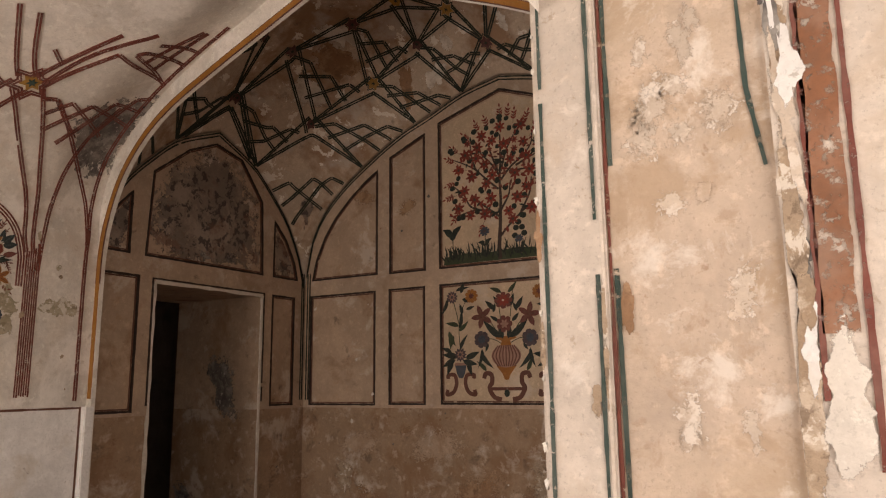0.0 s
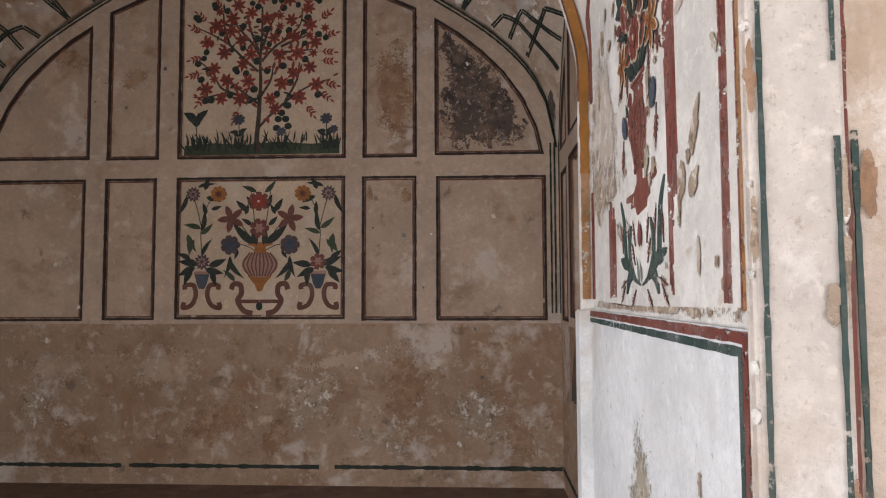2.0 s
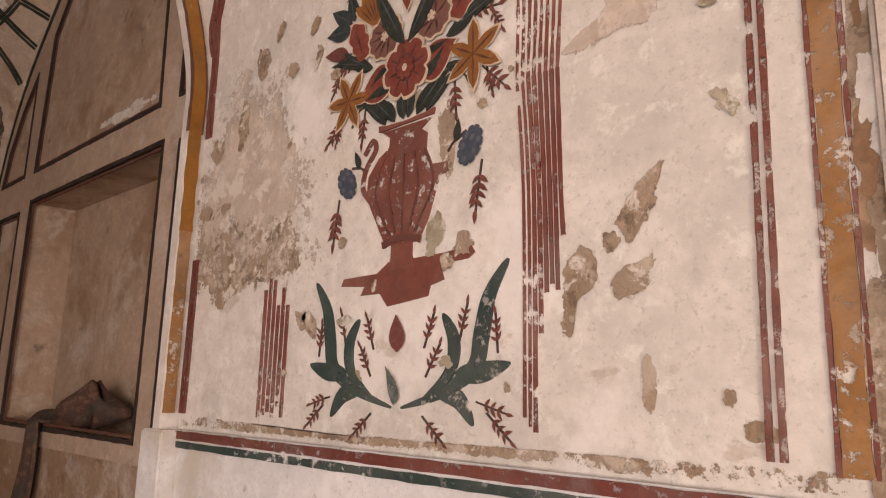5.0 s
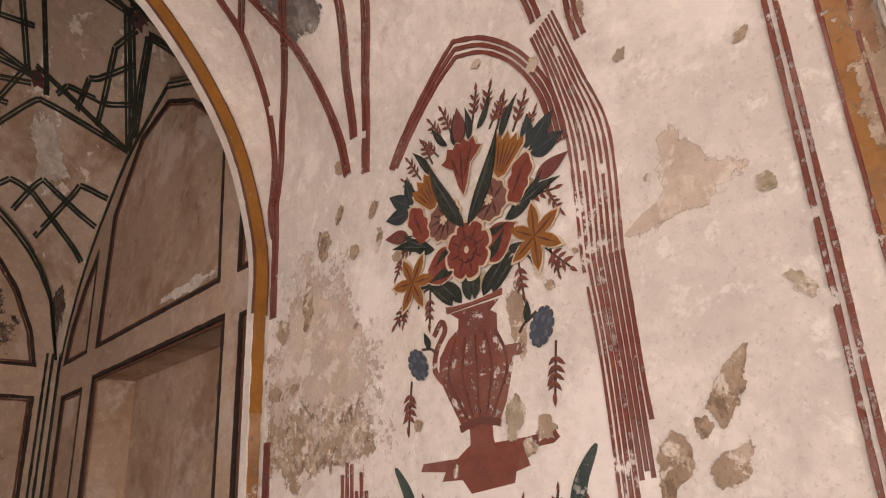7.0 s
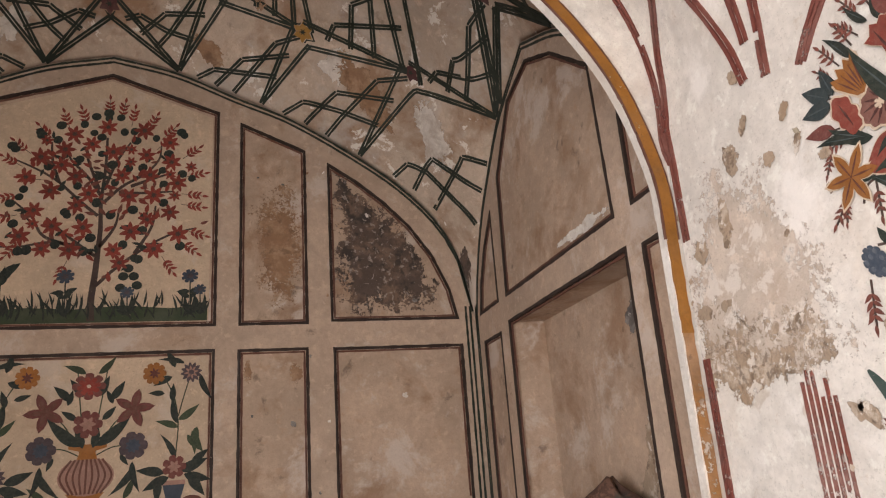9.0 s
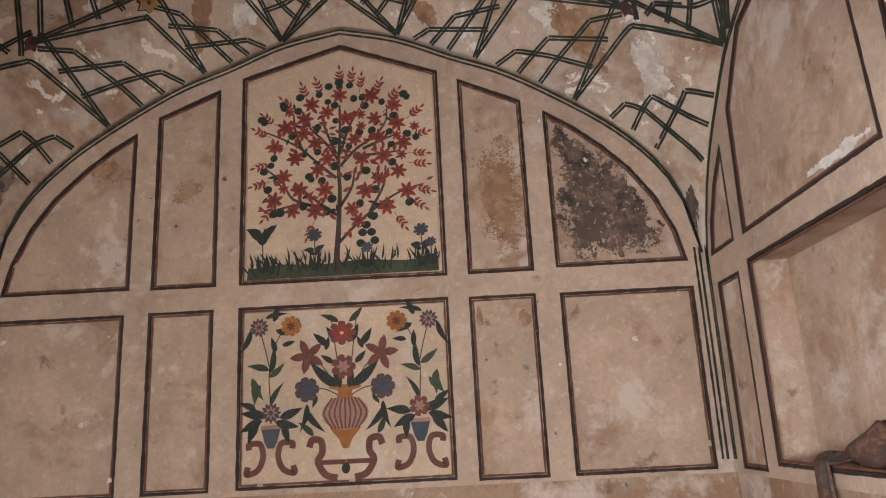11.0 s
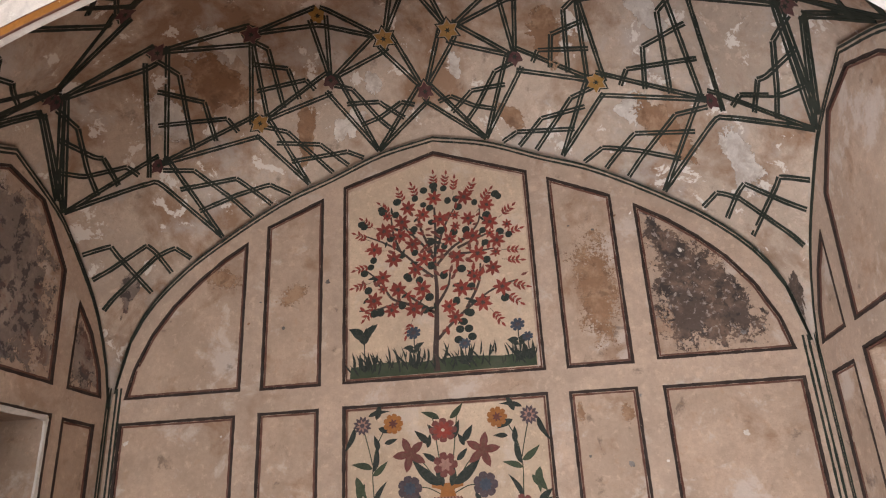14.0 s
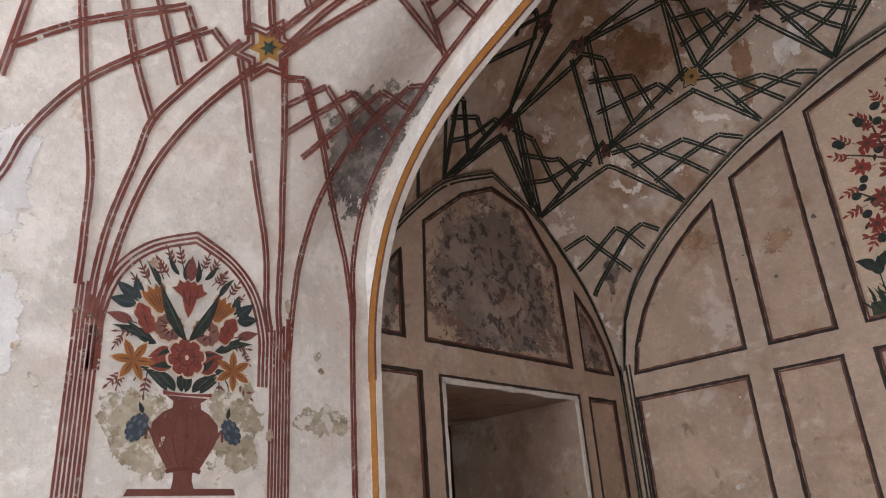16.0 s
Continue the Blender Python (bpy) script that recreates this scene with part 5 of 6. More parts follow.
ME_GRAPES = outline_mesh("grape", [(petals(11, 0.5, 0.42, 0, False), H, 0)] + [(ring(0.09, 8, (0.3 * math.cos(k * 1.05) * (k % 2 + 1) * 0.6, 0.33 * math.sin(k * 1.05))), H * 1.6, 1) for k in range(6)],
                         [C_BLUE, paint("grape_shine", (0.09, 0.11, 0.14), 0.2, UNDER, 0.2)])
ME_BLADE = outline_mesh("blade", [(leaf_loop(0.07, 0.2, 6), H, 0)], [C_LEAF])
ME_BLUEFLOWER = outline_mesh("flower", [(petals(8, 0.5, 0.32, 0, False), H, 0), (petals(7, 0.25, 0.1), H * 1.6, 1)], [C_BLUE, C_PURPLE])


def stamp(me, name, parent, place, u, v, size, turn=0.0, wide=1.0, lift=0.0, right=None):
    """A motif laid on a wall at (u, v); turn in degrees from the wall's rightward direction."""
    p, nm = place(u, v)
    up = Vector((0, 0, 1))
    up = (up - nm * up.dot(nm)).normalized()
    rt = up.cross(nm)
    a = radians(turn)
    x = rt * math.cos(a) + up * math.sin(a)
    y = nm.cross(x)
    flat = min(size, 0.12)
    m = Matrix((x * size, y * size * wide, nm * flat)).transposed().to_4x4()
    m.translation = p + nm * (0.0022 + lift)
    ob = new(name, me)
    ob.parent = parent
    ob.matrix_local = m
    return ob


def mural(name, label):
    ob = new(name)
    return tagged(ob, label, "mural")


def sprig(parent, place, u, v, turn, length, me, rng, pairs=3, leaf=0.3):
    a = radians(turn)
    d = Vector((math.cos(a), math.sin(a)))
    bm = bmesh.new()
    ribbon(bm, [(u, v), tuple(Vector((u, v)) + d * length)], 0.0026, place, 0.003, 0.05)
    part("stem", bm, C_BARK, parent)
    for i in range(pairs):
        p = Vector((u, v)) + d * length * (0.3 + 0.6 * i / pairs)
        for sd in (1, -1):
            stamp(me, "leaflet", parent, place, p.x, p.y, length * leaf * rng.uniform(0.85, 1.15), turn + sd * rng.uniform(38, 55), 1, 0.0006)
    p = Vector((u, v)) + d * length * 0.95
    stamp(me, "leaflet", parent, place, p.x, p.y, length * leaf, turn, 1, 0.0006)


def scroll(bm, place, pts, width, lift=0.004, mat=0):
    ribbon(bm, rounded(pts, 8), width, place, lift, 0.03, mat=mat)


def filled(name, parent, place, pts, mat, lift=0.003, label=""):
    bm = bmesh.new()
    plate(bm, pts, [], place, -0.001, lift)
    return part(name, bm, mat, parent, label)


# flowering tree, drawn on a field 100 wide and 100 high
tree = mural("flowering_tree_mural", "painted tree with red star flowers on cream ground")
TR = random.Random(11)


def tp(x, y):
    return (-0.556 + 1.108 * x / 100, 2.135 + 1.2 * (1 - y / 100))


filled("painted_ground", tree, on_north, [(-0.53, 2.155), (0.525, 2.15), (0.528, 3.3), (0.0, 3.495), (-0.535, 3.315)], M_CREAM, 0.0016)
BRANCHES = [
    [(47.5, 98), (47, 90), (48, 78), (48.5, 68), (49, 58), (48.5, 46), (49.5, 30), (49.5, 15)], [(47.5, 70), (39, 65.5), (28, 64), (16, 66), (7.5, 66)],
    [(47.5, 52), (39, 45), (29.5, 36.5), (20, 31), (11, 27)], [(48.5, 83), (57, 75), (69, 66), (80, 60), (91, 57)], [(49.5, 46), (57.5, 38), (67, 32), (73, 25), (74, 18)],
    [(49, 66), (55, 57), (56.5, 49)], [(30, 37), (26.5, 27), (25.5, 18)], [(48.5, 43), (42, 34), (35, 27), (32, 22)], [(47.5, 40), (42, 27), (40.5, 21)],
    [(49.5, 40), (54, 27), (60, 17)], [(56, 41), (67, 41), (80, 40)], [(46, 69), (35, 61), (26, 53)], [(64, 69), (71, 57), (72.5, 47)], [(35, 65), (25, 61), (20, 53), (12, 46)], [(61, 38), (71, 34), (80, 31)],
]
for i, pts in enumerate(BRANCHES):
    bm = bmesh.new()
    line = [tp(*p) for p in rounded(pts, 5)]
    n = len(line)
    for k in range(n - 1):
        w = (0.036 * (1 - 0.7 * k / n)) if i == 0 else 0.018 * (1 - 0.6 * k / n)
        ribbon(bm, [line[k], line[k + 1]], w, on_north, 0.0032, 0.2)
    part("trunk" if i == 0 else "branch", bm, C_BARK, tree)
FLOWERS = [(49.5, 10), (66, 11), (35, 14), (43, 18.5), (52.5, 22), (67.5, 23), (78, 16.5), (31.5, 21.5), (21.5, 25.5), (79, 26), (30.5, 29), (37, 34), (16, 35), (57, 33), (69.5, 32.5),
           (82, 36), (43, 42), (60.5, 43), (71.5, 42), (26.5, 41), (20.5, 50), (79, 50), (28.5, 57), (41.5, 57.5), (62, 59), (69, 53.5), (15.5, 61.5), (83, 60), (25, 67), (36.5, 67.5),
           (55, 67.5), (72.5, 67), (58, 73), (38, 47.5)]
for k, (x, y) in enumerate(FLOWERS):
    u, v = tp(x, y)
    stamp(ME_STAR, "flower", tree, on_north, u, v, TR.uniform(0.086, 0.102), TR.uniform(0, 50), 1, 0.0026)
for x, y in [(60.5, 20.5), (60.5, 26.5), (78.5, 32), (20.5, 56), (23.5, 17.5), (88, 28), (81, 42)]:
    stamp(ME_STAR, "flower", tree, on_north, *tp(x, y), 0.06, TR.uniform(0, 50), 1, 0.0026)
FRUITS = [(9, 20.5), (10.5, 22), (20, 13.5), (21, 15), (29, 10), (39, 9), (44, 5), (49.5, 3), (49.7, 5.5), (55, 5), (43.5, 13), (47, 15), (28, 17), (57, 12), (61.5, 11.5), (62.5, 16), (71.5, 14.5), (83, 11), (84.5, 12.5),
          (77.5, 22), (25, 29.5), (38, 26), (47.5, 23), (52.5, 28), (59.5, 29.5), (66, 29), (75, 30), (84, 31.5), (88.5, 33.5), (47, 33.5), (54, 36.5), (76, 36.5), (38, 38.5), (31, 39.5), (15.5, 40.5), (14, 44), (46.5, 46)]
FRUITS_LOW = [(40, 53), (33.5, 50.5), (34.5, 52), (53, 51.5), (62.5, 49), (76, 45.5), (12.5, 56), (45, 62), (15.5, 68), (19, 67.5), (30.5, 65), (67, 58.5), (59, 65), (84, 65.5), (42.5, 68), (66, 71.5), (64.5, 71), (10.5, 47)]
for x, y in FRUITS + FRUITS_LOW:
    stamp(ME_FRUIT, "fruit", tree, on_north, *tp(x, y), TR.uniform(0.04, 0.054), TR.uniform(0, 90), 1, 0.0018)
SPRIGS = [(50, 5), (55, 6), (40.5, 10), (33, 12), (26, 17), (17, 24), (60, 9), (67, 11), (74, 15), (84, 24), (14, 30), (15, 43), (14, 52), (17, 64), (85, 33), (84, 41), (84, 46), (86, 58), (76, 70), (36, 72), (84, 63), (72, 20), (23, 36), (20, 60)]
for x, y in SPRIGS:
    a = math.degrees(math.atan2(42 - y, x - 49))
    sprig(tree, on_north, *tp(x, y), a + TR.uniform(-12, 12), 0.11, ME_REDLEAF, TR, 3, 0.33)
for k in range(150):
    b = BRANCHES[1 + TR.randrange(len(BRANCHES) - 1)]
    j = TR.randrange(len(b) - 1)
    p = Vector(b[j]).lerp(Vector(b[j + 1]), TR.random())
    q = (p.x + TR.uniform(-4, 4), p.y + TR.uniform(-4, 4))
    stamp((ME_LEAF, ME_REDLEAF, ME_SPRIG)[k % 3], "leaf", tree, on_north, *tp(*q), TR.uniform(0.038, 0.06), TR.uniform(0, 360), 1, 0.001 + 0.000009 * k)
filled("grass", tree, on_north, [tp(2.5, 98.6), tp(97, 98.6), tp(97, 92), tp(80, 93), tp(60, 91.5), tp(40, 93), tp(20, 92), tp(3, 93.5)], C_MOSS, 0.002)
for k in range(120):
    x = TR.uniform(2.5, 96)
    stamp(ME_BLADE, "blade", tree, on_north, *tp(x, TR.uniform(91.5, 98)), TR.uniform(0.05, 0.1), 90 + TR.uniform(-35, 35), 1, 0.0008 + 0.00002 * k)
for x, top, fl, sizes in ((10, 78, None, 0.1), (36, 79, ME_BLUEFLOWER, 0.085), (62, 86, ME_BLUEFLOWER, 0.07), (89, 79, ME_BLUEFLOWER, 0.085), (93.5, 85, ME_BLUEFLOWER, 0.065)):
    bm = bmesh.new()
    ribbon(bm, [tp(x, top), tp(x + 0.5, 96)], 0.006, on_north, 0.003, 0.1)
    part("stem", bm, C_LEAF, tree)
    for k, turn in enumerate((25, 155, 50, 130, 75, 105) if fl is None else (15, 165, 40, 140)):
        stamp(ME_LEAF, "leaf", tree, on_north, *tp(x, top + (2.4 * (k // 2) if fl is None else 7 + 2.5 * (k // 2))), sizes * (1 if fl is None else 0.75), turn + TR.uniform(-10, 10), 1.25, 0.0012 + 0.00004 * k)
    for k, turn in enumerate((125, 60)):
        stamp((ME_LONGR, ME_LONG)[k], "leaf", tree, on_north, *tp(x + 0.5, 96), 0.11, turn, 1.1, 0.0016 + 0.00004 * k)
    if fl:
        stamp(fl, "flower", tree, on_north, *tp(x, top), sizes, 20, 0.85, 0.0028)
for x, y in ((60, 79), (64.5, 79), (62, 75.5), (59, 84), (66, 83)):
    stamp(ME_FRUIT, "fruit", tree, on_north, *tp(x, y), 0.05, 0, 1, 0.0019)

# vase with flowers and scrolls, drawn on a field 100 wide and 100 high
vase = mural("flower_vase_mural", "painted pink vase with flowers, potted plants and scrolls")


def vp(x, y):
    return (-0.556 + 1.106 * x / 100, 1.075 + 0.915 * (1 - y / 100))


filled("painted_ground", vase, on_north, [(-0.535, 1.095), (0.53, 1.095), (0.53, 1.97), (-0.535, 1.97)], M_CREAM, 0.0016)
body = [vp(50 + 11 * math.cos(t), 62 - 9.5 * math.sin(t)) for t in [2 * math.pi * k / 24 for k in range(24)]]
filled("vase_body", vase, on_north, body, C_PINK, 0.0034)
for k in range(-4, 5):
    bm = bmesh.new()
    scroll(bm, on_north, [vp(50 + k * 1.5, 53.5), vp(50 + k * 2.5, 62), vp(50 + k * 1.5, 70.5)], 0.009, 0.0046)
    part("vase_rib", bm, C_SCROLL, vase)
filled("vase_neck", vase, on_north, [vp(46, 53.5), vp(54, 53.5), vp(53, 49.5), vp(57.5, 48), vp(57.5, 46), vp(42.5, 46), vp(42.5, 48), vp(47, 49.5)], C_ORANGE, 0.0036)
filled("vase_foot", vase, on_north, [vp(42.5, 70), vp(57.5, 70), vp(53, 76.5), vp(51.5, 81), vp(50, 81.5), vp(48.5, 81), vp(47, 76.5)], C_ORANGE, 0.0030)
for sx in (1, -1):
    X = lambda x: 50 + sx * x
    bm = bmesh.new()
    scroll(bm, on_north, [vp(X(17), 80), vp(X(15.5), 76), vp(X(11.5), 77), vp(X(11), 83), vp(X(13), 88), vp(X(9.5), 95), vp(X(4), 97)], 0.034)
    part("scroll", bm, C_SCROLL, vase)
    bm = bmesh.new()
    scroll(bm, on_north, [vp(X(14), 88.5), vp(X(0.1), 88.5)], 0.024, 0.0036)
    part("scroll", bm, C_SCROLL, vase)
    for dx in (1, -1):
        bm = bmesh.new()
        scroll(bm, on_north, [vp(X(35 + dx * 10), 80), vp(X(35 + dx * 10), 77), vp(X(35 + dx * 5), 77), vp(X(35 + dx * 3.5), 84), vp(X(35 + dx * 6), 91), vp(X(35 + dx * 11), 93), vp(X(35 + dx * 10.5), 89)], 0.03, 0.004 + 0.0004 * dx)
        part("scroll", bm, C_SCROLL, vase)
    filled("pot", vase, on_north, [vp(X(30.5), 69), vp(X(39.5), 69), vp(X(38), 76), vp(X(36.5), 79.5), vp(X(33.5), 79.5), vp(X(32), 76)], C_BLUE, 0.0034)
    filled("pot_rim", vase, on_north, [vp(X(30.2), 69), vp(X(39.8), 69), vp(X(39.5), 66.8), vp(X(30.5), 66.8)], C_PINK, 0.0036)
    stems = [[(35, 66), (35.5, 52), (36, 38), (34, 24), (29, 12)], [(36, 34), (38, 24), (41, 11)], [(36, 38), (33, 28)], [(2, 52), (10, 36), (18, 28)], [(3, 52), (10, 48), (17, 48)], [(1, 50), (3, 36), (6, 8)]]
    for pts in stems:
        bm = bmesh.new()
        scroll(bm, on_north, [vp(X(x), y) for x, y in pts], 0.0055, 0.0028)
        part("stem", bm, C_MOSS, vase)
    for me, x, y, size, turn in [(ME_DAISY, 41, 11, 0.1, 10), (ME_MARIGOLD, 25.5, 11, 0.105, 0), (ME_REDLILY, 17.5, 29, 0.16, 60 if sx > 0 else 96), (ME_PURPLE, 18, 48, 0.125, 0),
                                 (ME_DAISY if sx < 0 else ME_PINKROSE, 35, 60, 0.105, 0)]:
        stamp(me, "flower", vase, on_north, *vp(X(x), y), size, turn, 1, 0.003)
    leaves = [(ME_LONG, 38, 6, 0.11, 150), (ME_LEAF, 34, 8, 0.09, 110), (ME_LEAF, 33, 13, 0.09, 200), (ME_LONG, 45, 12, 0.13, 275), (ME_LEAF, 33, 26, 0.08, 80), (ME_LEAF, 30, 22, 0.07, 170),
              (ME_MOSS, 36, 36, 0.11, 25), (ME_LONGR, 36, 38, 0.13, 120), (ME_MOSS, 36, 40, 0.1, 150), (ME_MOSS, 44, 40, 0.12, 255), (ME_MOSS, 42, 42, 0.11, 285), (ME_MOSS, 40, 44, 0.1, 300),
              (ME_LONG, 35, 56, 0.12, 100), (ME_LEAF, 37, 62, 0.13, 15), (ME_LEAF, 39, 64, 0.12, 340), (ME_LEAF, 31, 63, 0.12, 165), (ME_LEAF, 33, 65, 0.12, 200), (ME_LEAF, 41, 64, 0.12, 300),
              (ME_LEAF, 29, 66, 0.1, 260), (ME_LEAF, 42, 58, 0.09, 30), (ME_LONG, 3, 47, 0.2, 25), (ME_LONG, 4, 44, 0.16, 20), (ME_LEAF, 2, 48, 0.1, 75), (ME_LEAF, 3, 22, 0.1, 60),
              (ME_LEAF, 8, 24, 0.1, 50), (ME_LEAF, 9, 26, 0.07, 110), (ME_LEAF, 5, 34, 0.08, 40), (ME_LEAF, 13, 48, 0.07, 45), (ME_LEAF, 13, 52, 0.06, 300), (ME_LONGR, 19, 58, 0.15, 250),
              (ME_LONG, 18, 56, 0.13, 265), (ME_MOSS, 15, 74, 0.1, 55), (ME_MOSS, 2.5, 10, 0.1, 35)]
    for k, (me, x, y, size, turn) in enumerate(leaves):
        t = turn if sx > 0 else 180 - turn
        me2 = {ME_LONG.name: ME_LONGR, ME_LONGR.name: ME_LONG}.get(me.name, me) if sx < 0 else me
        stamp(me2, "leaf", vase, on_north, *vp(X(x), y), size * 1.08, t, 1.05, 0.0008 + 0.00005 * k)
stamp(ME_ROSETTE, "flower", vase, on_north, *vp(49, 16.5), 0.145, 0, 0.85, 0.0032)
stamp(ME_PINKROSE, "flower", vase, on_north, *vp(49.5, 36), 0.125, 0, 1, 0.0034)
stamp(ME_FRUIT, "bud", vase, on_north, *vp(50, 92), 0.055, 90, 0.9, 0.004)


# bouquet in a vase: flowers of their own shapes, each with a pale rim where it overlaps the next
C_PANSY = paint("faded_rose_petal", (0.2, 0.085, 0.065), 0.25, UNDER, 0.15, 0.1)
C_VEIN = paint("dark_vein", (0.07, 0.022, 0.018), 0.2, UNDER, 0.1)
C_OCHRE = paint("ochre_petal", (0.27, 0.1, 0.018), 0.25, UNDER, 0.12, 0.1)
C_RUST = paint("dull_red_petal", (0.2, 0.04, 0.026), 0.25, UNDER, 0.12, 0.12)
C_RIB = paint("leaf_vein", (0.055, 0.075, 0.08), 0.2, UNDER, 0.1)


def mirrored(half):
    return half + [(-x, y) for x, y in reversed(half) if abs(x) > 1e-6]


def vein(x0, y0, x1, y1, w=0.02):
    d = Vector((x1 - x0, y1 - y0))
    n = Vector((-d.y, d.x)).normalized() * w
    m = (x0 + x1) / 2, (y0 + y1) / 2
    return [(x0, y0), (m[0] + n.x, m[1] + n.y), (x1, y1), (m[0] - n.x, m[1] - n.y)]


def wavy(r, lobes, depth, n=44, squash=1.0, twin=0.0):
    return [((r + depth * math.cos(lobes * a) + twin * math.cos(2 * a)) * math.cos(a), (r + depth * math.cos(lobes * a) + twin * math.cos(2 * a)) * math.sin(a) * squash)
            for a in [2 * math.pi * k / n for k in range(n)]]


def motif(name, loops, mats, rim=1.12):
    body = loops[0][0]
    c = sum((Vector(p) for p in body), Vector((0, 0))) / len(body)
    halo = [tuple(c + (Vector(p) - c) * rim) for p in body]
    return outline_mesh(name, [(halo, H * 0.7, len(mats))] + loops, mats + [C_CREAM])


ME_BELL = motif("flower", [(mirrored([(0, -0.5), (0.1, -0.32), (0.2, 0.0), (0.36, 0.1), (0.48, 0.2), (0.36, 0.25), (0.31, 0.42), (0.18, 0.36), (0.1, 0.45), (0, 0.4)]), H, 0),
                           (vein(0, -0.35, 0, 0.3), H * 1.5, 1), (vein(0.05, -0.2, 0.26, 0.28), H * 1.5, 1), (vein(-0.05, -0.2, -0.26, 0.28), H * 1.5, 1)], [C_RUST, C_VEIN], 1.05)
ME_CUP = motif("flower", [([(0, -0.5), (0.17, -0.4), (0.27, -0.1), (0.42, 0.3), (0.38, 0.48), (0.25, 0.32), (0.16, 0.52), (0.04, 0.34), (-0.1, 0.54), (-0.18, 0.32), (-0.36, 0.46), (-0.38, 0.2), (-0.25, -0.15), (-0.15, -0.4)], H, 0)]
               + [(vein(x * 0.3, -0.38, x, 0.3, 0.022), H * 1.5, 1) for x in (-0.26, -0.1, 0.04, 0.16, 0.3)], [C_OCHRE, C_VASELINE])
ME_HEART = motif("flower", [(wavy(0.42, 11, 0.025, 44, 1.08), H, 0)] + [(vein(0.05 * math.cos(a), -0.1 + 0.05 * math.sin(a), 0.38 * math.cos(a), 0.4 * math.sin(a), 0.03), H * 1.5, 1) for a in (0.1, 0.7, 1.25, 1.9, 2.45, 3.05, 3.9, 5.5)]
                 + [(petals(5, 0.11, 0.04, 0.3, False), H * 2, 2)], [C_PANSY, C_VEIN, C_CREAM])
ME_LOBED = motif("flower", [(wavy(0.38, 7, 0.03, 40, 1.0, 0.1), H, 0), (vein(-0.3, 0.05, 0.3, -0.02, 0.03), H * 1.5, 1)], [C_RUST, C_VEIN])
ME_ROUND = motif("flower", [(petals(8, 0.52, 0.43, 0.2, False), H, 0)] + [(vein(0.16 * math.cos(a), 0.16 * math.sin(a), 0.44 * math.cos(a), 0.44 * math.sin(a), 0.018), H * 1.4, 1) for a in [0.2 + math.pi * k / 4 for k in range(8)]]
                 + [(petals(8, 0.24, 0.18, 0.5, False), H * 1.7, 1), (petals(8, 0.21, 0.16, 0.5, False), H * 2.0, 0), (ring(0.055, 8, (0, 0), 1.3), H * 2.4, 2)], [C_RUST, C_VEIN, C_CREAM])
ME_SIXFOLD = motif("flower", [(petals(6, 0.58, 0.2, 0.3), H, 0)] + [(vein(0, 0, 0.46 * math.cos(a), 0.46 * math.sin(a), 0.018), H * 1.5, 1) for a in [0.3 + math.pi * k / 3 for k in range(6)]], [C_OCHRE, C_VASELINE])
ME_CALYX = motif("bud", [(leaf_loop(0.3, 0.25, 10), H, 0), (leaf_loop(0.13, 0.3, 8, 0.7), H * 1.6, 1)], [C_RUST, C_LEAF])
ME_DUSK = motif("leaf", [(leaf_loop(0.21, 0.04, 8), H, 0), (vein(0.08, 0.0, 0.9, 0.03, 0.02), H * 1.5, 1)], [C_SLATE, C_RIB], 1.0)
ME_STRAP = outline_mesh("leaf", [(leaf_loop(0.13, 0.3, 12), H, 0), (vein(0.1, 0.01, 0.85, 0.2, 0.012), H * 1.5, 1)], [C_LEAF, C_RIB])
ME_STRAPR = outline_mesh("leaf", [(leaf_loop(0.13, -0.3, 12), H, 0), (vein(0.1, -0.01, 0.85, -0.2, 0.012), H * 1.5, 1)], [C_LEAF, C_RIB])


def frond(name, parent, place, pts, width, mat, lift=0.0034):
    """A painted leaf of swelling width along a bent line."""
    mid = rounded(pts, 5)
    n = len(mid)
    up, dn = [], []
    for k, p in enumerate(mid):
        t = (mid[min(n - 1, k + 1)] - mid[max(0, k - 1)]).normalized()
        w = width * (0.12 + 0.88 * math.sin(math.pi * min(1, k / (n - 1)) ** 0.8)) / 2
        up.append((p.x - t.y * w, p.y + t.x * w))
        dn.append((p.x + t.y * w, p.y - t.x * w))
    filled(name, parent, place, up + list(reversed(dn)), mat, lift)


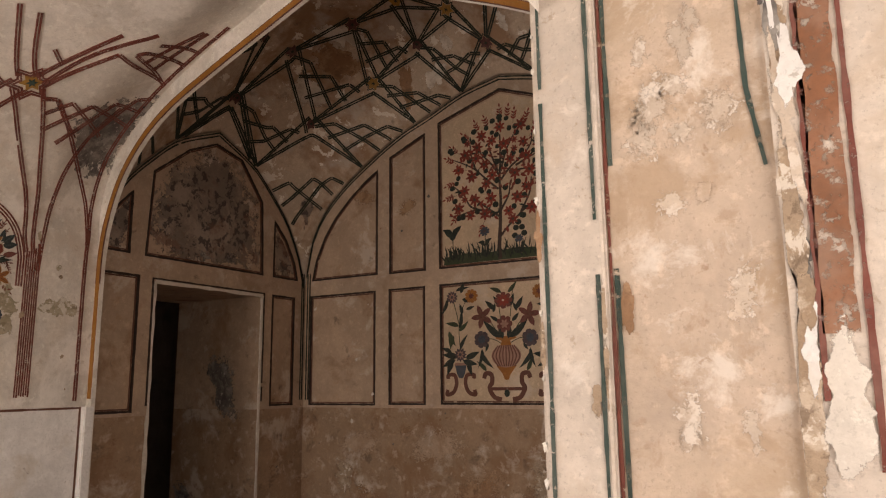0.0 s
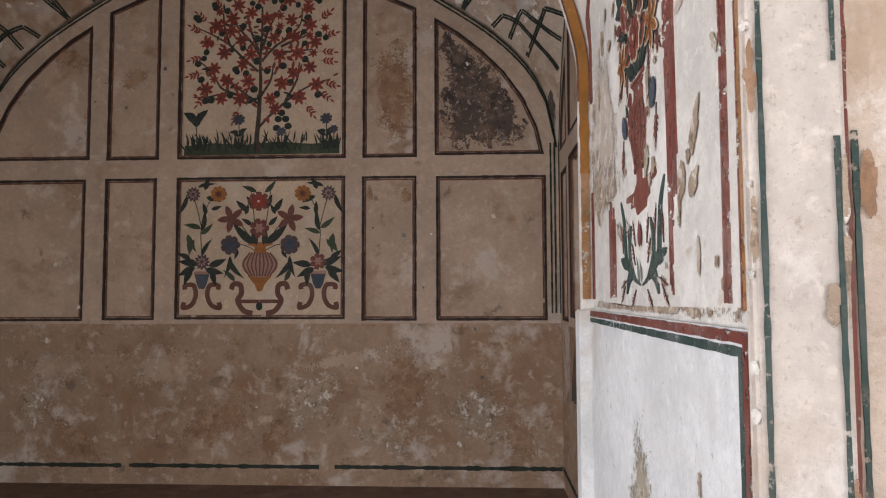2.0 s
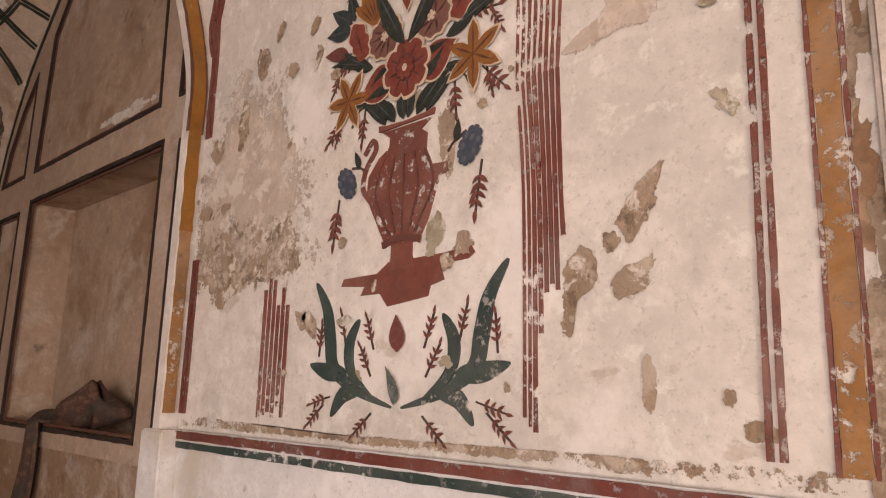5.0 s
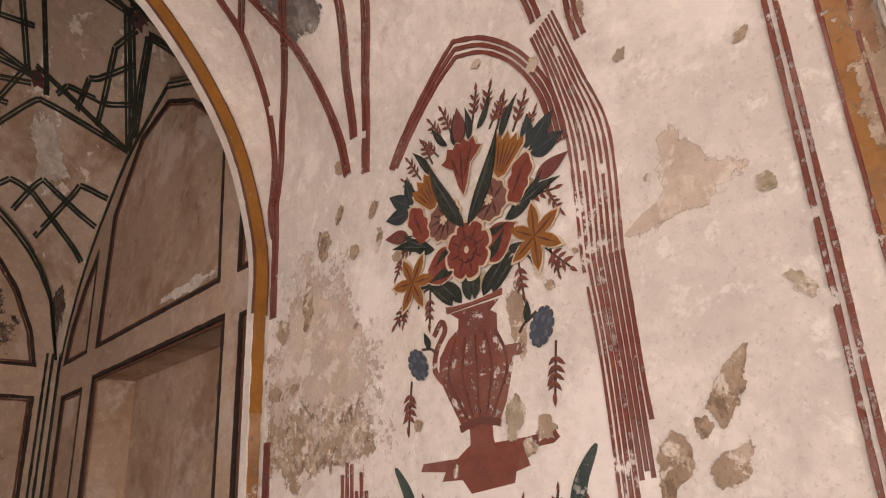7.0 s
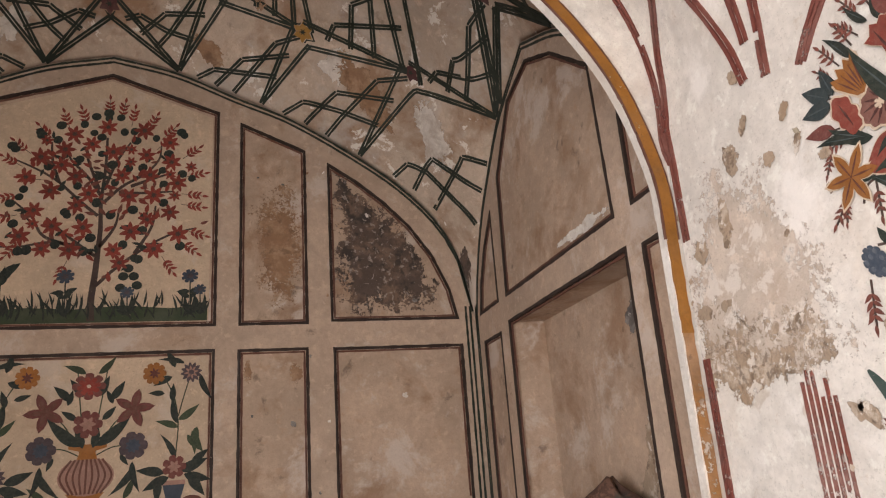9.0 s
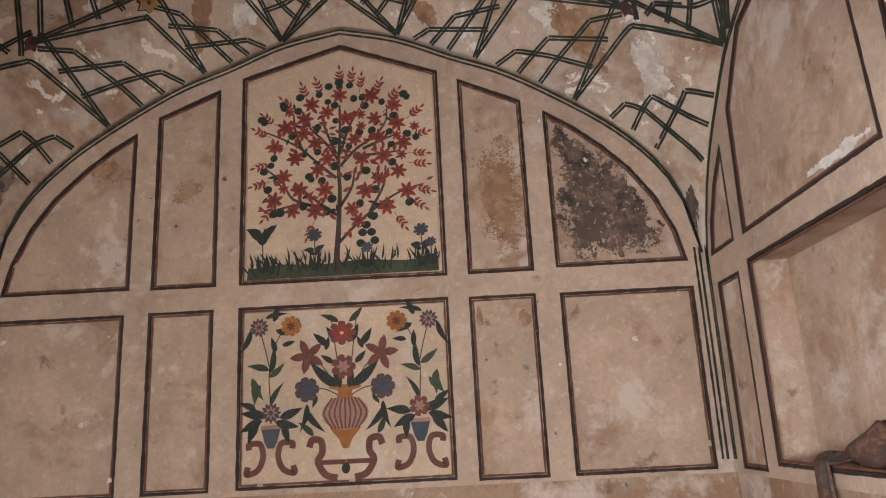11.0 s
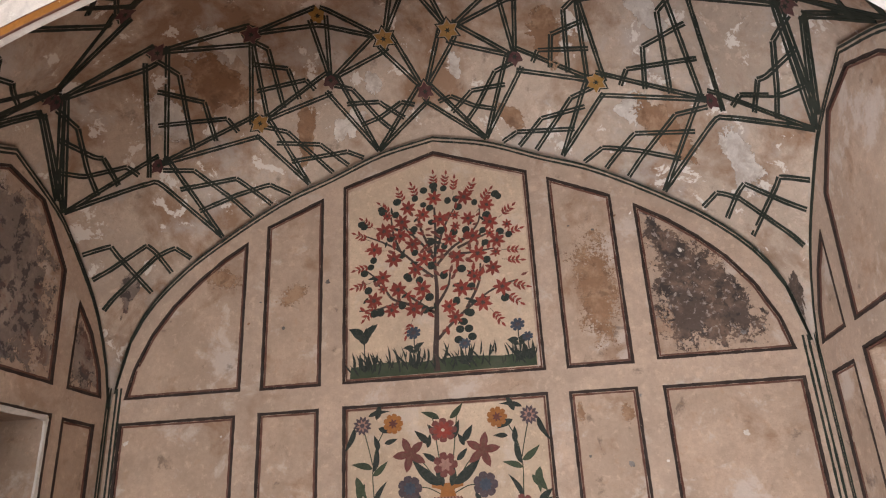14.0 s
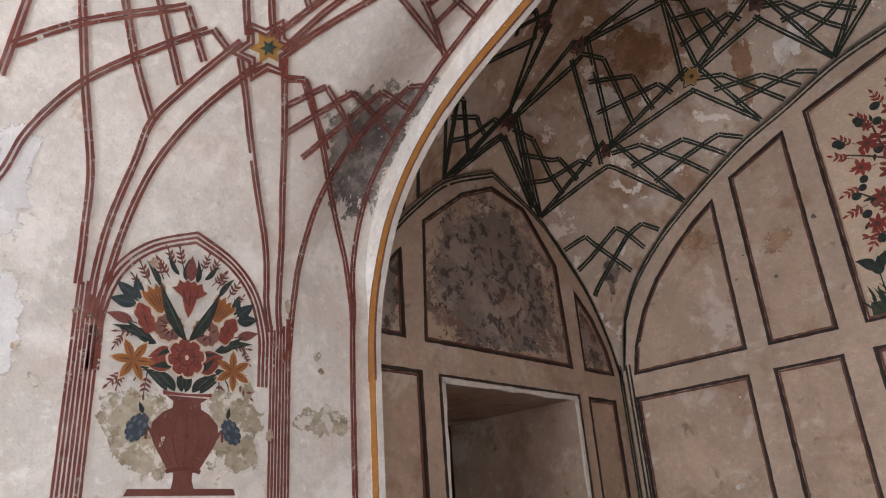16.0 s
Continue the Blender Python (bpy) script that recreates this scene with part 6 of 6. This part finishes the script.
def bouquet(place, rim, spread, rise, wide, deep, worn, label):
    """Flowers from the vase's rim upwards, the vase from there down; spread and rise stretch the flowers, wide and deep the vase."""
    ob = mural("vase_niche_mural", label)
    rng = random.Random(21)
    size = (spread + rise) / 2
    f = lambda x, y: (x * spread, rim + y * rise)
    w = lambda x, y: ((x + (0 if worn else 0.016)) * wide, rim + y * deep)
    clay = C_VASEWORN if worn else C_VASE
    flank = [(0.035, -0.245), (0.05, -0.24), (0.072, -0.205), (0.1, -0.16), (0.112, -0.13), (0.108, -0.098), (0.078, -0.066), (0.047, -0.05), (0.045, -0.03), (0.07, -0.014)]
    if worn:
        chipped = [(0.035, -0.245), (0.05, -0.24), (0.072, -0.205), (0.09, -0.155), (0.1, -0.13), (0.122, -0.125), (0.12, -0.108), (0.075, -0.105), (0.06, -0.075), (0.062, -0.04), (0.045, -0.03), (0.07, -0.014)]
    else:
        chipped = flank
    filled("vase_body", ob, place, [w(*p) for p in chipped] + [w(-x, y) for x, y in reversed(flank)], clay, 0.0034)
    filled("vase_rim", ob, place, [w(*p) for p in [(-0.08, -0.012), (0.08, -0.008), (0.082, 0.004), (0.06, 0.0), (0.0, -0.004), (-0.06, -0.002), (-0.082, 0.002)]], C_RUST if not worn else C_SPRIG, 0.0042)
    filled("vase_foot", ob, place, [w(*p) for p in [(-0.035, -0.292), (0.038, -0.292), (0.03, -0.268), (0.03, -0.244), (-0.03, -0.244), (-0.03, -0.268)]], C_SPRIG if worn else clay, 0.003)
    bm = bmesh.new()
    scroll(bm, place, [w(-0.056, -0.243), w(-0.03, -0.236), w(0, -0.233), w(0.03, -0.236), w(0.056, -0.243)], 0.012, 0.0046)
    part("vase_ring", bm, C_VASELINE, ob)
    for k in (-2.6, -1.3, 0, 1.3, 2.6):
        bm = bmesh.new()
        scroll(bm, place, [w(k * 0.014, -0.225), w(k * 0.032, -0.14), w(k * 0.022, -0.07)], 0.0035, 0.0044)
        part("vase_rib", bm, C_VASELINE, ob)
    if worn:
        slab = [(-0.155, 1.445), (-0.148, 1.458), (-0.06, 1.46), (-0.03, 1.478), (0.02, 1.478), (0.1, 1.48), (0.155, 1.486), (0.163, 1.474), (0.15, 1.466), (0.09, 1.462),
                (0.1, 1.437), (0.07, 1.43), (0.065, 1.413), (-0.03, 1.402), (-0.05, 1.425), (-0.1, 1.425), (-0.09, 1.44)]
        filled("plinth", ob, place, slab, clay, 0.0027)
    else:
        filled("plinth", ob, place, [w(*p) for p in [(-0.175, -0.312), (0.18, -0.312), (0.172, -0.292), (-0.165, -0.292)]], clay, 0.0036)
    for sx in (-1,) if worn else (1, -1):
        bm = bmesh.new()
        scroll(bm, place, [w(sx * 0.1, -0.15), w(sx * 0.126, -0.12), w(sx * 0.118, -0.08), w(sx * 0.09, -0.045), w(sx * 0.1, -0.025), w(sx * 0.125, -0.05)] if worn
               else [w(sx * 0.104, -0.14), w(sx * 0.122, -0.115), w(sx * 0.125, -0.15)], 0.009, 0.004)
        part("handle", bm, clay, ob)

    lift = 0.0012
    for sx in (1, -1):
        m = lambda turn: turn if sx > 0 else 180 - turn
        strap, strap_back = (ME_STRAP, ME_STRAPR) if sx > 0 else (ME_STRAPR, ME_STRAP)
        for me, x, y, length, turn, broad in [
                (strap, 0.006, 0.0, 0.1, 74, 1.3), (strap_back, 0.03, 0.0, 0.105, 62, 1.4), (strap_back, 0.055, 0.0, 0.1, 58, 1.2),
                (strap, 0.1, 0.145, 0.115, 14, 1.15), (strap_back, 0.11, 0.15, 0.13, 32, 1.0), (strap, 0.1, 0.085, 0.08, 330, 1.3),
                (strap, 0.045, 0.385, 0.075, 38, 1.0), (strap_back, 0.105, 0.335, 0.09, 72, 1.0), (strap, 0.018, 0.37, 0.075, 72, 1.2),
                (ME_DUSK, 0.165, 0.28, 0.075, 78, 1.2), (ME_DUSK, 0.175, 0.278, 0.085, 38, 1.2), (ME_DUSK, 0.175, 0.262, 0.085, 8, 1.3), (ME_ROSELEAF, 0.18, 0.205, 0.085, 14, 1.0)]:
            stamp(me, "leaf", ob, place, *f(sx * x, y), length * size, m(turn), broad, lift)
            lift += 0.00003
        for pts in ([(0.13, 0.24), (0.155, 0.265), (0.18, 0.28)], [(0.155, 0.2), (0.19, 0.206)], [(0.1, 0.06), (0.14, 0.055), (0.16, 0.02)]):
            bm = bmesh.new()
            scroll(bm, place, [f(sx * x, y) for x, y in pts], 0.0032, 0.0028)
            part("stem", bm, C_BARK, ob)
        stamp(ME_CUP, "flower", ob, place, *f(sx * 0.112, 0.288), 0.1 * size, m(-28) if sx > 0 else 28, 0.95, 0.002)
        stamp(ME_LOBED, "flower", ob, place, *f(sx * 0.143, 0.22), 0.105 * size, 62 if sx > 0 else 118, 0.85, 0.0024)
        stamp(ME_HEART, "flower", ob, place, *f(sx * 0.064, 0.203), 0.105 * size, 70 if sx > 0 else 110, 1.0, 0.003)
        stamp(ME_SIXFOLD, "flower", ob, place, *f(sx * 0.168, 0.084), 0.118 * size, 14 if sx > 0 else 40, 1.0, 0.0026)
        stamp(ME_CALYX, "bud", ob, place, *f(sx * 0.045, 0.075), 0.095 * size, m(18), 1.0, 0.0028)
        stamp(ME_CALYX, "bud", ob, place, *f(sx * 0.05, 0.13), 0.08 * size, m(-12), 0.8, 0.0027)
        stamp(strap, "leaf", ob, place, *f(sx * 0.004, 0.165), 0.205 * size, m(48), 0.8, 0.0052)
        for x, y, turn, length in [(0.03, 0.405, 72, 0.075), (0.055, 0.4, 60, 0.075), (0.075, 0.37, 52, 0.065), (0.095, 0.36, 66, 0.07), (0.135, 0.335, 58, 0.075), (0.15, 0.175, 355, 0.075), (0.2, 0.17, 300, 0.06),
                                   (0.185, 0.055, 315, 0.075), (0.12, 0.055, 275, 0.075), (0.195, 0.05, 285, 0.055), (0.155, 0.31, 48, 0.06)]:
            sprig(ob, place, *f(sx * x, y), m(turn), length * size, ME_SPRIG, rng, 3, 0.3)
        gx, gy = (sx * 0.178, -0.1 if sx < 0 else -0.09) if worn else (sx * 0.155 + 0.0, -0.117)
        stamp(ME_GRAPES, "grape", ob, place, *w(gx, gy), (0.078 if worn else 0.092) * size, 62 if (sx > 0) == worn else 125, 0.68, 0.002)
        bm = bmesh.new()
        scroll(bm, place, [w(sx * 0.12, -0.09), w(sx * 0.135, -0.075), w(gx - sx * 0.012, gy + 0.03)], 0.0045, 0.003)
        part("stem", bm, C_BARK, ob)
        stamp(ME_LEAF, "leaf", ob, place, *w(sx * 0.14, -0.075), 0.038, m(75), 1.2, 0.001)
        if worn:
            sprig(ob, place, *w(sx * 0.205, gy - 0.03), 262, 0.085, ME_SPRIG, rng, 4, 0.27)
            frond("acanthus", ob, place, [(sx * 0.228, 1.457), (sx * 0.193, 1.406), (sx * 0.179, 1.35), (sx * 0.165, 1.3), (sx * 0.1, 1.261), (sx * 0.012, 1.236)], 0.03, P_TEAL, 0.003)
            frond("acanthus", ob, place, [(sx * 0.1, 1.383), (sx * 0.124, 1.34), (sx * 0.114, 1.29), (sx * 0.06, 1.25)], 0.024, P_TEAL, 0.0034)
            frond("acanthus", ob, place, [(sx * 0.13, 1.29), (sx * 0.18, 1.293), (sx * 0.232, 1.306)], 0.032, P_TEAL, 0.0038)
            frond("acanthus", ob, place, [(sx * 0.09, 1.262), (sx * 0.135, 1.253), (sx * 0.165, 1.216)], 0.028, P_TEAL, 0.0042)
            for x, y, turn in [(0.21, 1.32, 95), (0.135, 1.34, 75), (0.06, 1.33, 70), (0.065, 1.285, 60), (0.17, 1.25, 345), (0.19, 1.235, 320), (0.06, 1.225, 320)]:
                sprig(ob, place, sx * x, y, m(turn), 0.06, ME_SPRIG, rng, 3, 0.26)
    stamp(ME_ROUND, "flower", ob, place, *f(0, 0.11), 0.118 * size, 0, 1, 0.0042)
    stamp(ME_BELL, "flower", ob, place, *f(-0.003, 0.312), 0.128 * size, 0, 1.05, 0.0032)
    stamp(ME_BUD, "bud", ob, place, *f(-0.004, 0.37), 0.09 * size, 92, 1.0, 0.0024)
    if worn:
        stamp(ME_ROSELEAF, "bud", ob, place, 0.0, 1.325, 0.062, 90, 1.5, 0.002)
        stamp(ME_ACANTHUS, "leaf", ob, place, 0.0, 1.24, 0.06, 85, 1.6, 0.0046)
    return ob


face_w = lambda a, v: on_side(-1, NICHE_W + a, v)
face_e = lambda a, v: on_side(1, NICHE_E - a, v)
bouquet(face_w, 1.758, 1.0, 1.0, 1.0, 1.0, False, "painted bouquet in a red vase, on damp-stained plaster")
bouquet(face_e, 1.729, 0.93, 0.85, 0.85, 0.91, True, "painted bouquet in a worn red vase above green acanthus")

# ---- loose things ----
M_CLOTH = surface("striped_cloth", (0.1, 0.05, 0.035), [((0.17, 0.09, 0.06), 30, 0.5, 0.6, 0.8), ((0.05, 0.05, 0.04), 9, 0.45, 0.6, 0.7)], rough=0.95, bump=0.6, lumps=40)
M_BUNDLE = surface("dark_bundle_cloth", (0.02, 0.02, 0.022), [((0.06, 0.06, 0.06), 20, 0.5, 0.65, 0.5)], rough=0.9)
M_TEALCLOTH = surface("teal_cloth", (0.03, 0.06, 0.06), [((0.015, 0.02, 0.02), 6, 0.45, 0.65, 0.7)], rough=0.9)


def sheet(name, fn, nu, nv, thick, mat, label, category):
    bm = bmesh.new()
    pts = [[Vector(fn(i / nu, j / nv)) for j in range(nv + 1)] for i in range(nu + 1)]
    lay = []
    for off in (0, 1):
        g = []
        for i in range(nu + 1):
            row = []
            for j in range(nv + 1):
                a = pts[min(nu, i + 1)][j] - pts[max(0, i - 1)][j]
                b = pts[i][min(nv, j + 1)] - pts[i][max(0, j - 1)]
                row.append(bm.verts.new(pts[i][j] + a.cross(b).normalized() * thick * (0.5 - off)))
            g.append(row)
        lay.append(g)
    for k, g in enumerate(lay):
        for i in range(nu):
            for j in range(nv):
                f = (g[i][j], g[i + 1][j], g[i + 1][j + 1], g[i][j + 1])
                bm.faces.new(f if k == 0 else f[::-1]).smooth = True
    a, b = lay
    for i in range(nu):
        for j in (0, nv):
            bm.faces.new((a[i][j], a[i + 1][j], b[i + 1][j], b[i][j]))
    for j in range(nv):
        for i in (0, nu):
            bm.faces.new((a[i][j], a[i][j + 1], b[i][j + 1], b[i][j]))
    return tagged(finish(name, bm, mat), label, category)


def hang(u, v):
    # u across the scarf, v from the shelf over its edge and down
    y = -0.88 - 0.16 * u + 0.012 * math.sin(9 * v)
    fold = 0.014 * math.sin(u * 11 + 2 * v) + 0.008 * math.sin(u * 23)
    if v < 0.3:
        return (2.07 - 0.36 * v / 1, y - 0.1 * (0.3 - v), 1.125 + fold * 0.6 + 0.02 * math.sin(math.pi * v / 0.3))
    d = (v - 0.3) / 0.7
    return (1.945 + fold - 0.012 * d, y + 0.02 * d, 1.13 - 0.03 * min(1, d * 8) - 0.43 * d)


scarf = sheet("scarf", hang, 18, 26, 0.012, M_CLOTH, "brown striped cloth hanging over the niche shelf edge", "cloth")


def crumple(u, v):
    a, r = 2 * math.pi * u, 0.085 + 0.03 * math.sin(5 * math.pi * u) + 0.02 * math.sin(13 * u + 5 * v)
    h = math.sin(math.pi * (0.08 + 0.84 * v))
    return (2.02 + r * 0.7 * h * math.cos(a), -1.22 + r * 1.9 * h * math.sin(a) - 0.05 * v, 1.106 + 0.13 * v * (1 + 0.25 * math.sin(a * 2 + 1)))


sheet("crumpled_cloth", crumple, 26, 10, 0.01, M_CLOTH, "crumpled brown and grey cloth lying on the niche shelf", "cloth")


def lump(name, at, size, mat, label, category, seed):
    bm = bmesh.new()
    bmesh.ops.create_icosphere(bm, subdivisions=3, radius=1)
    for v in bm.verts:
        k = 1 + 0.35 * noise.noise(v.co * 1.7 + Vector((seed, 0, 0))) + 0.12 * noise.noise(v.co * 5)
        v.co = Vector((v.co.x * size[0] * k, v.co.y * size[1] * k, max(-0.8, v.co.z * k) * size[2])) + Vector(at)
        v.co.z = max(v.co.z, 0.001)
    for f in bm.faces:
        f.smooth = True
    return tagged(finish(name, bm, mat), label, category)


lump("shoe_bundle", (-2.78, -0.66, 0.05), (0.13, 0.07, 0.06), M_BUNDLE, "black cloth bundle on the doorway floor", "bundle", 3)
lump("pebble", (-2.5, -0.62, 0.012), (0.022, 0.02, 0.014), M_BUNDLE, "small dark stone on the doorway floor", "stone", 5)


def drape(u, v):
    return (-3.6 + 0.05 * math.sin(14 * u), -0.95 - 0.75 * u, 0.02 + 0.92 * v + 0.03 * math.sin(8 * u) * v)


sheet("hanging_cloth", drape, 20, 6, 0.01, M_TEALCLOTH, "dark teal cloth standing in the unlit side chamber", "cloth")

# broken plaster along the arris of the jamb
arris_face = lambda u, v: (Vector((1.797, u, v)), Vector((-1, 0, 0)))
CH = random.Random(77)
for k in range(16):
    patch(band, "chipped_patch", (M_BARE, M_RUST, M_WHITE)[k % 3], oval(-3.674 + CH.uniform(-0.008, 0.012), 1.2 + k * 0.075 + CH.uniform(-0.03, 0.03), CH.uniform(0.008, 0.018), CH.uniform(0.03, 0.08)),
          on_east_pier, 0.003, 0.7, 200 + k, 40)
for k in range(14):
    z = 0.7 + k * 0.11 + CH.uniform(-0.04, 0.04)
    bm = bmesh.new()
    bmesh.ops.create_icosphere(bm, subdivisions=2, radius=1)
    r = CH.uniform(0.003, 0.006)
    for v in bm.verts:
        q = 1 + 0.9 * noise.noise(v.co * 2.3 + Vector((k, 0, 0)))
        v.co = Vector((v.co.x * r * q, v.co.y * r * q, v.co.z * r * q * CH.uniform(1.4, 1.7))) + Vector((1.8, JY - 0.018, z))
    part("plaster_lump", bm, M_WHITE, band)

# small chips over the worn walls
for pier, place, y0, y1, z0, z1, count, seed in ((pier_e, on_east_pier, -3.53, -2.22, 1.22, 2.2, 46, 5), (pier_w, on_west_pier, -3.6, -2.25, 1.2, 2.3, 24, 6)):
    rng = random.Random(seed)
    for k in range(count):
        y, z = rng.uniform(y0, y1), rng.uniform(z0, z1)
        r = rng.choice((0.006, 0.008, 0.012, 0.018))
        patch(pier, "plaster_chip", M_BARE if k % 4 else M_DAMP, oval(y, z, r, r * rng.uniform(0.6, 2.2), rng.uniform(0, 3)), place, 0.005, 0.8, 300 + k, 22)
for wall, place, u0, u1, z0, z1, count, seed in ((wall_north, on_north, -1.85, 1.85, 0.2, 3.0, 60, 8), (wall_west, on_west, -0.5, -0.05, 0.2, 2.4, 8, 9)):
    rng = random.Random(seed)
    for k in range(count):
        r = rng.choice((0.006, 0.009, 0.014))
        u, z = rng.uniform(u0, u1), rng.uniform(z0, z1)
        if abs(u) < 0.6 and z > 1.05:
            continue
        patch(wall, "plaster_chip", (M_RUST, M_SOOTGREY, M_WHITE)[k % 3], oval(u, z, r, r * rng.uniform(0.5, 1.6), rng.uniform(0, 3)), place, 0.016 if z > DADO else 0.004, 0.8, 400 + k, 20)
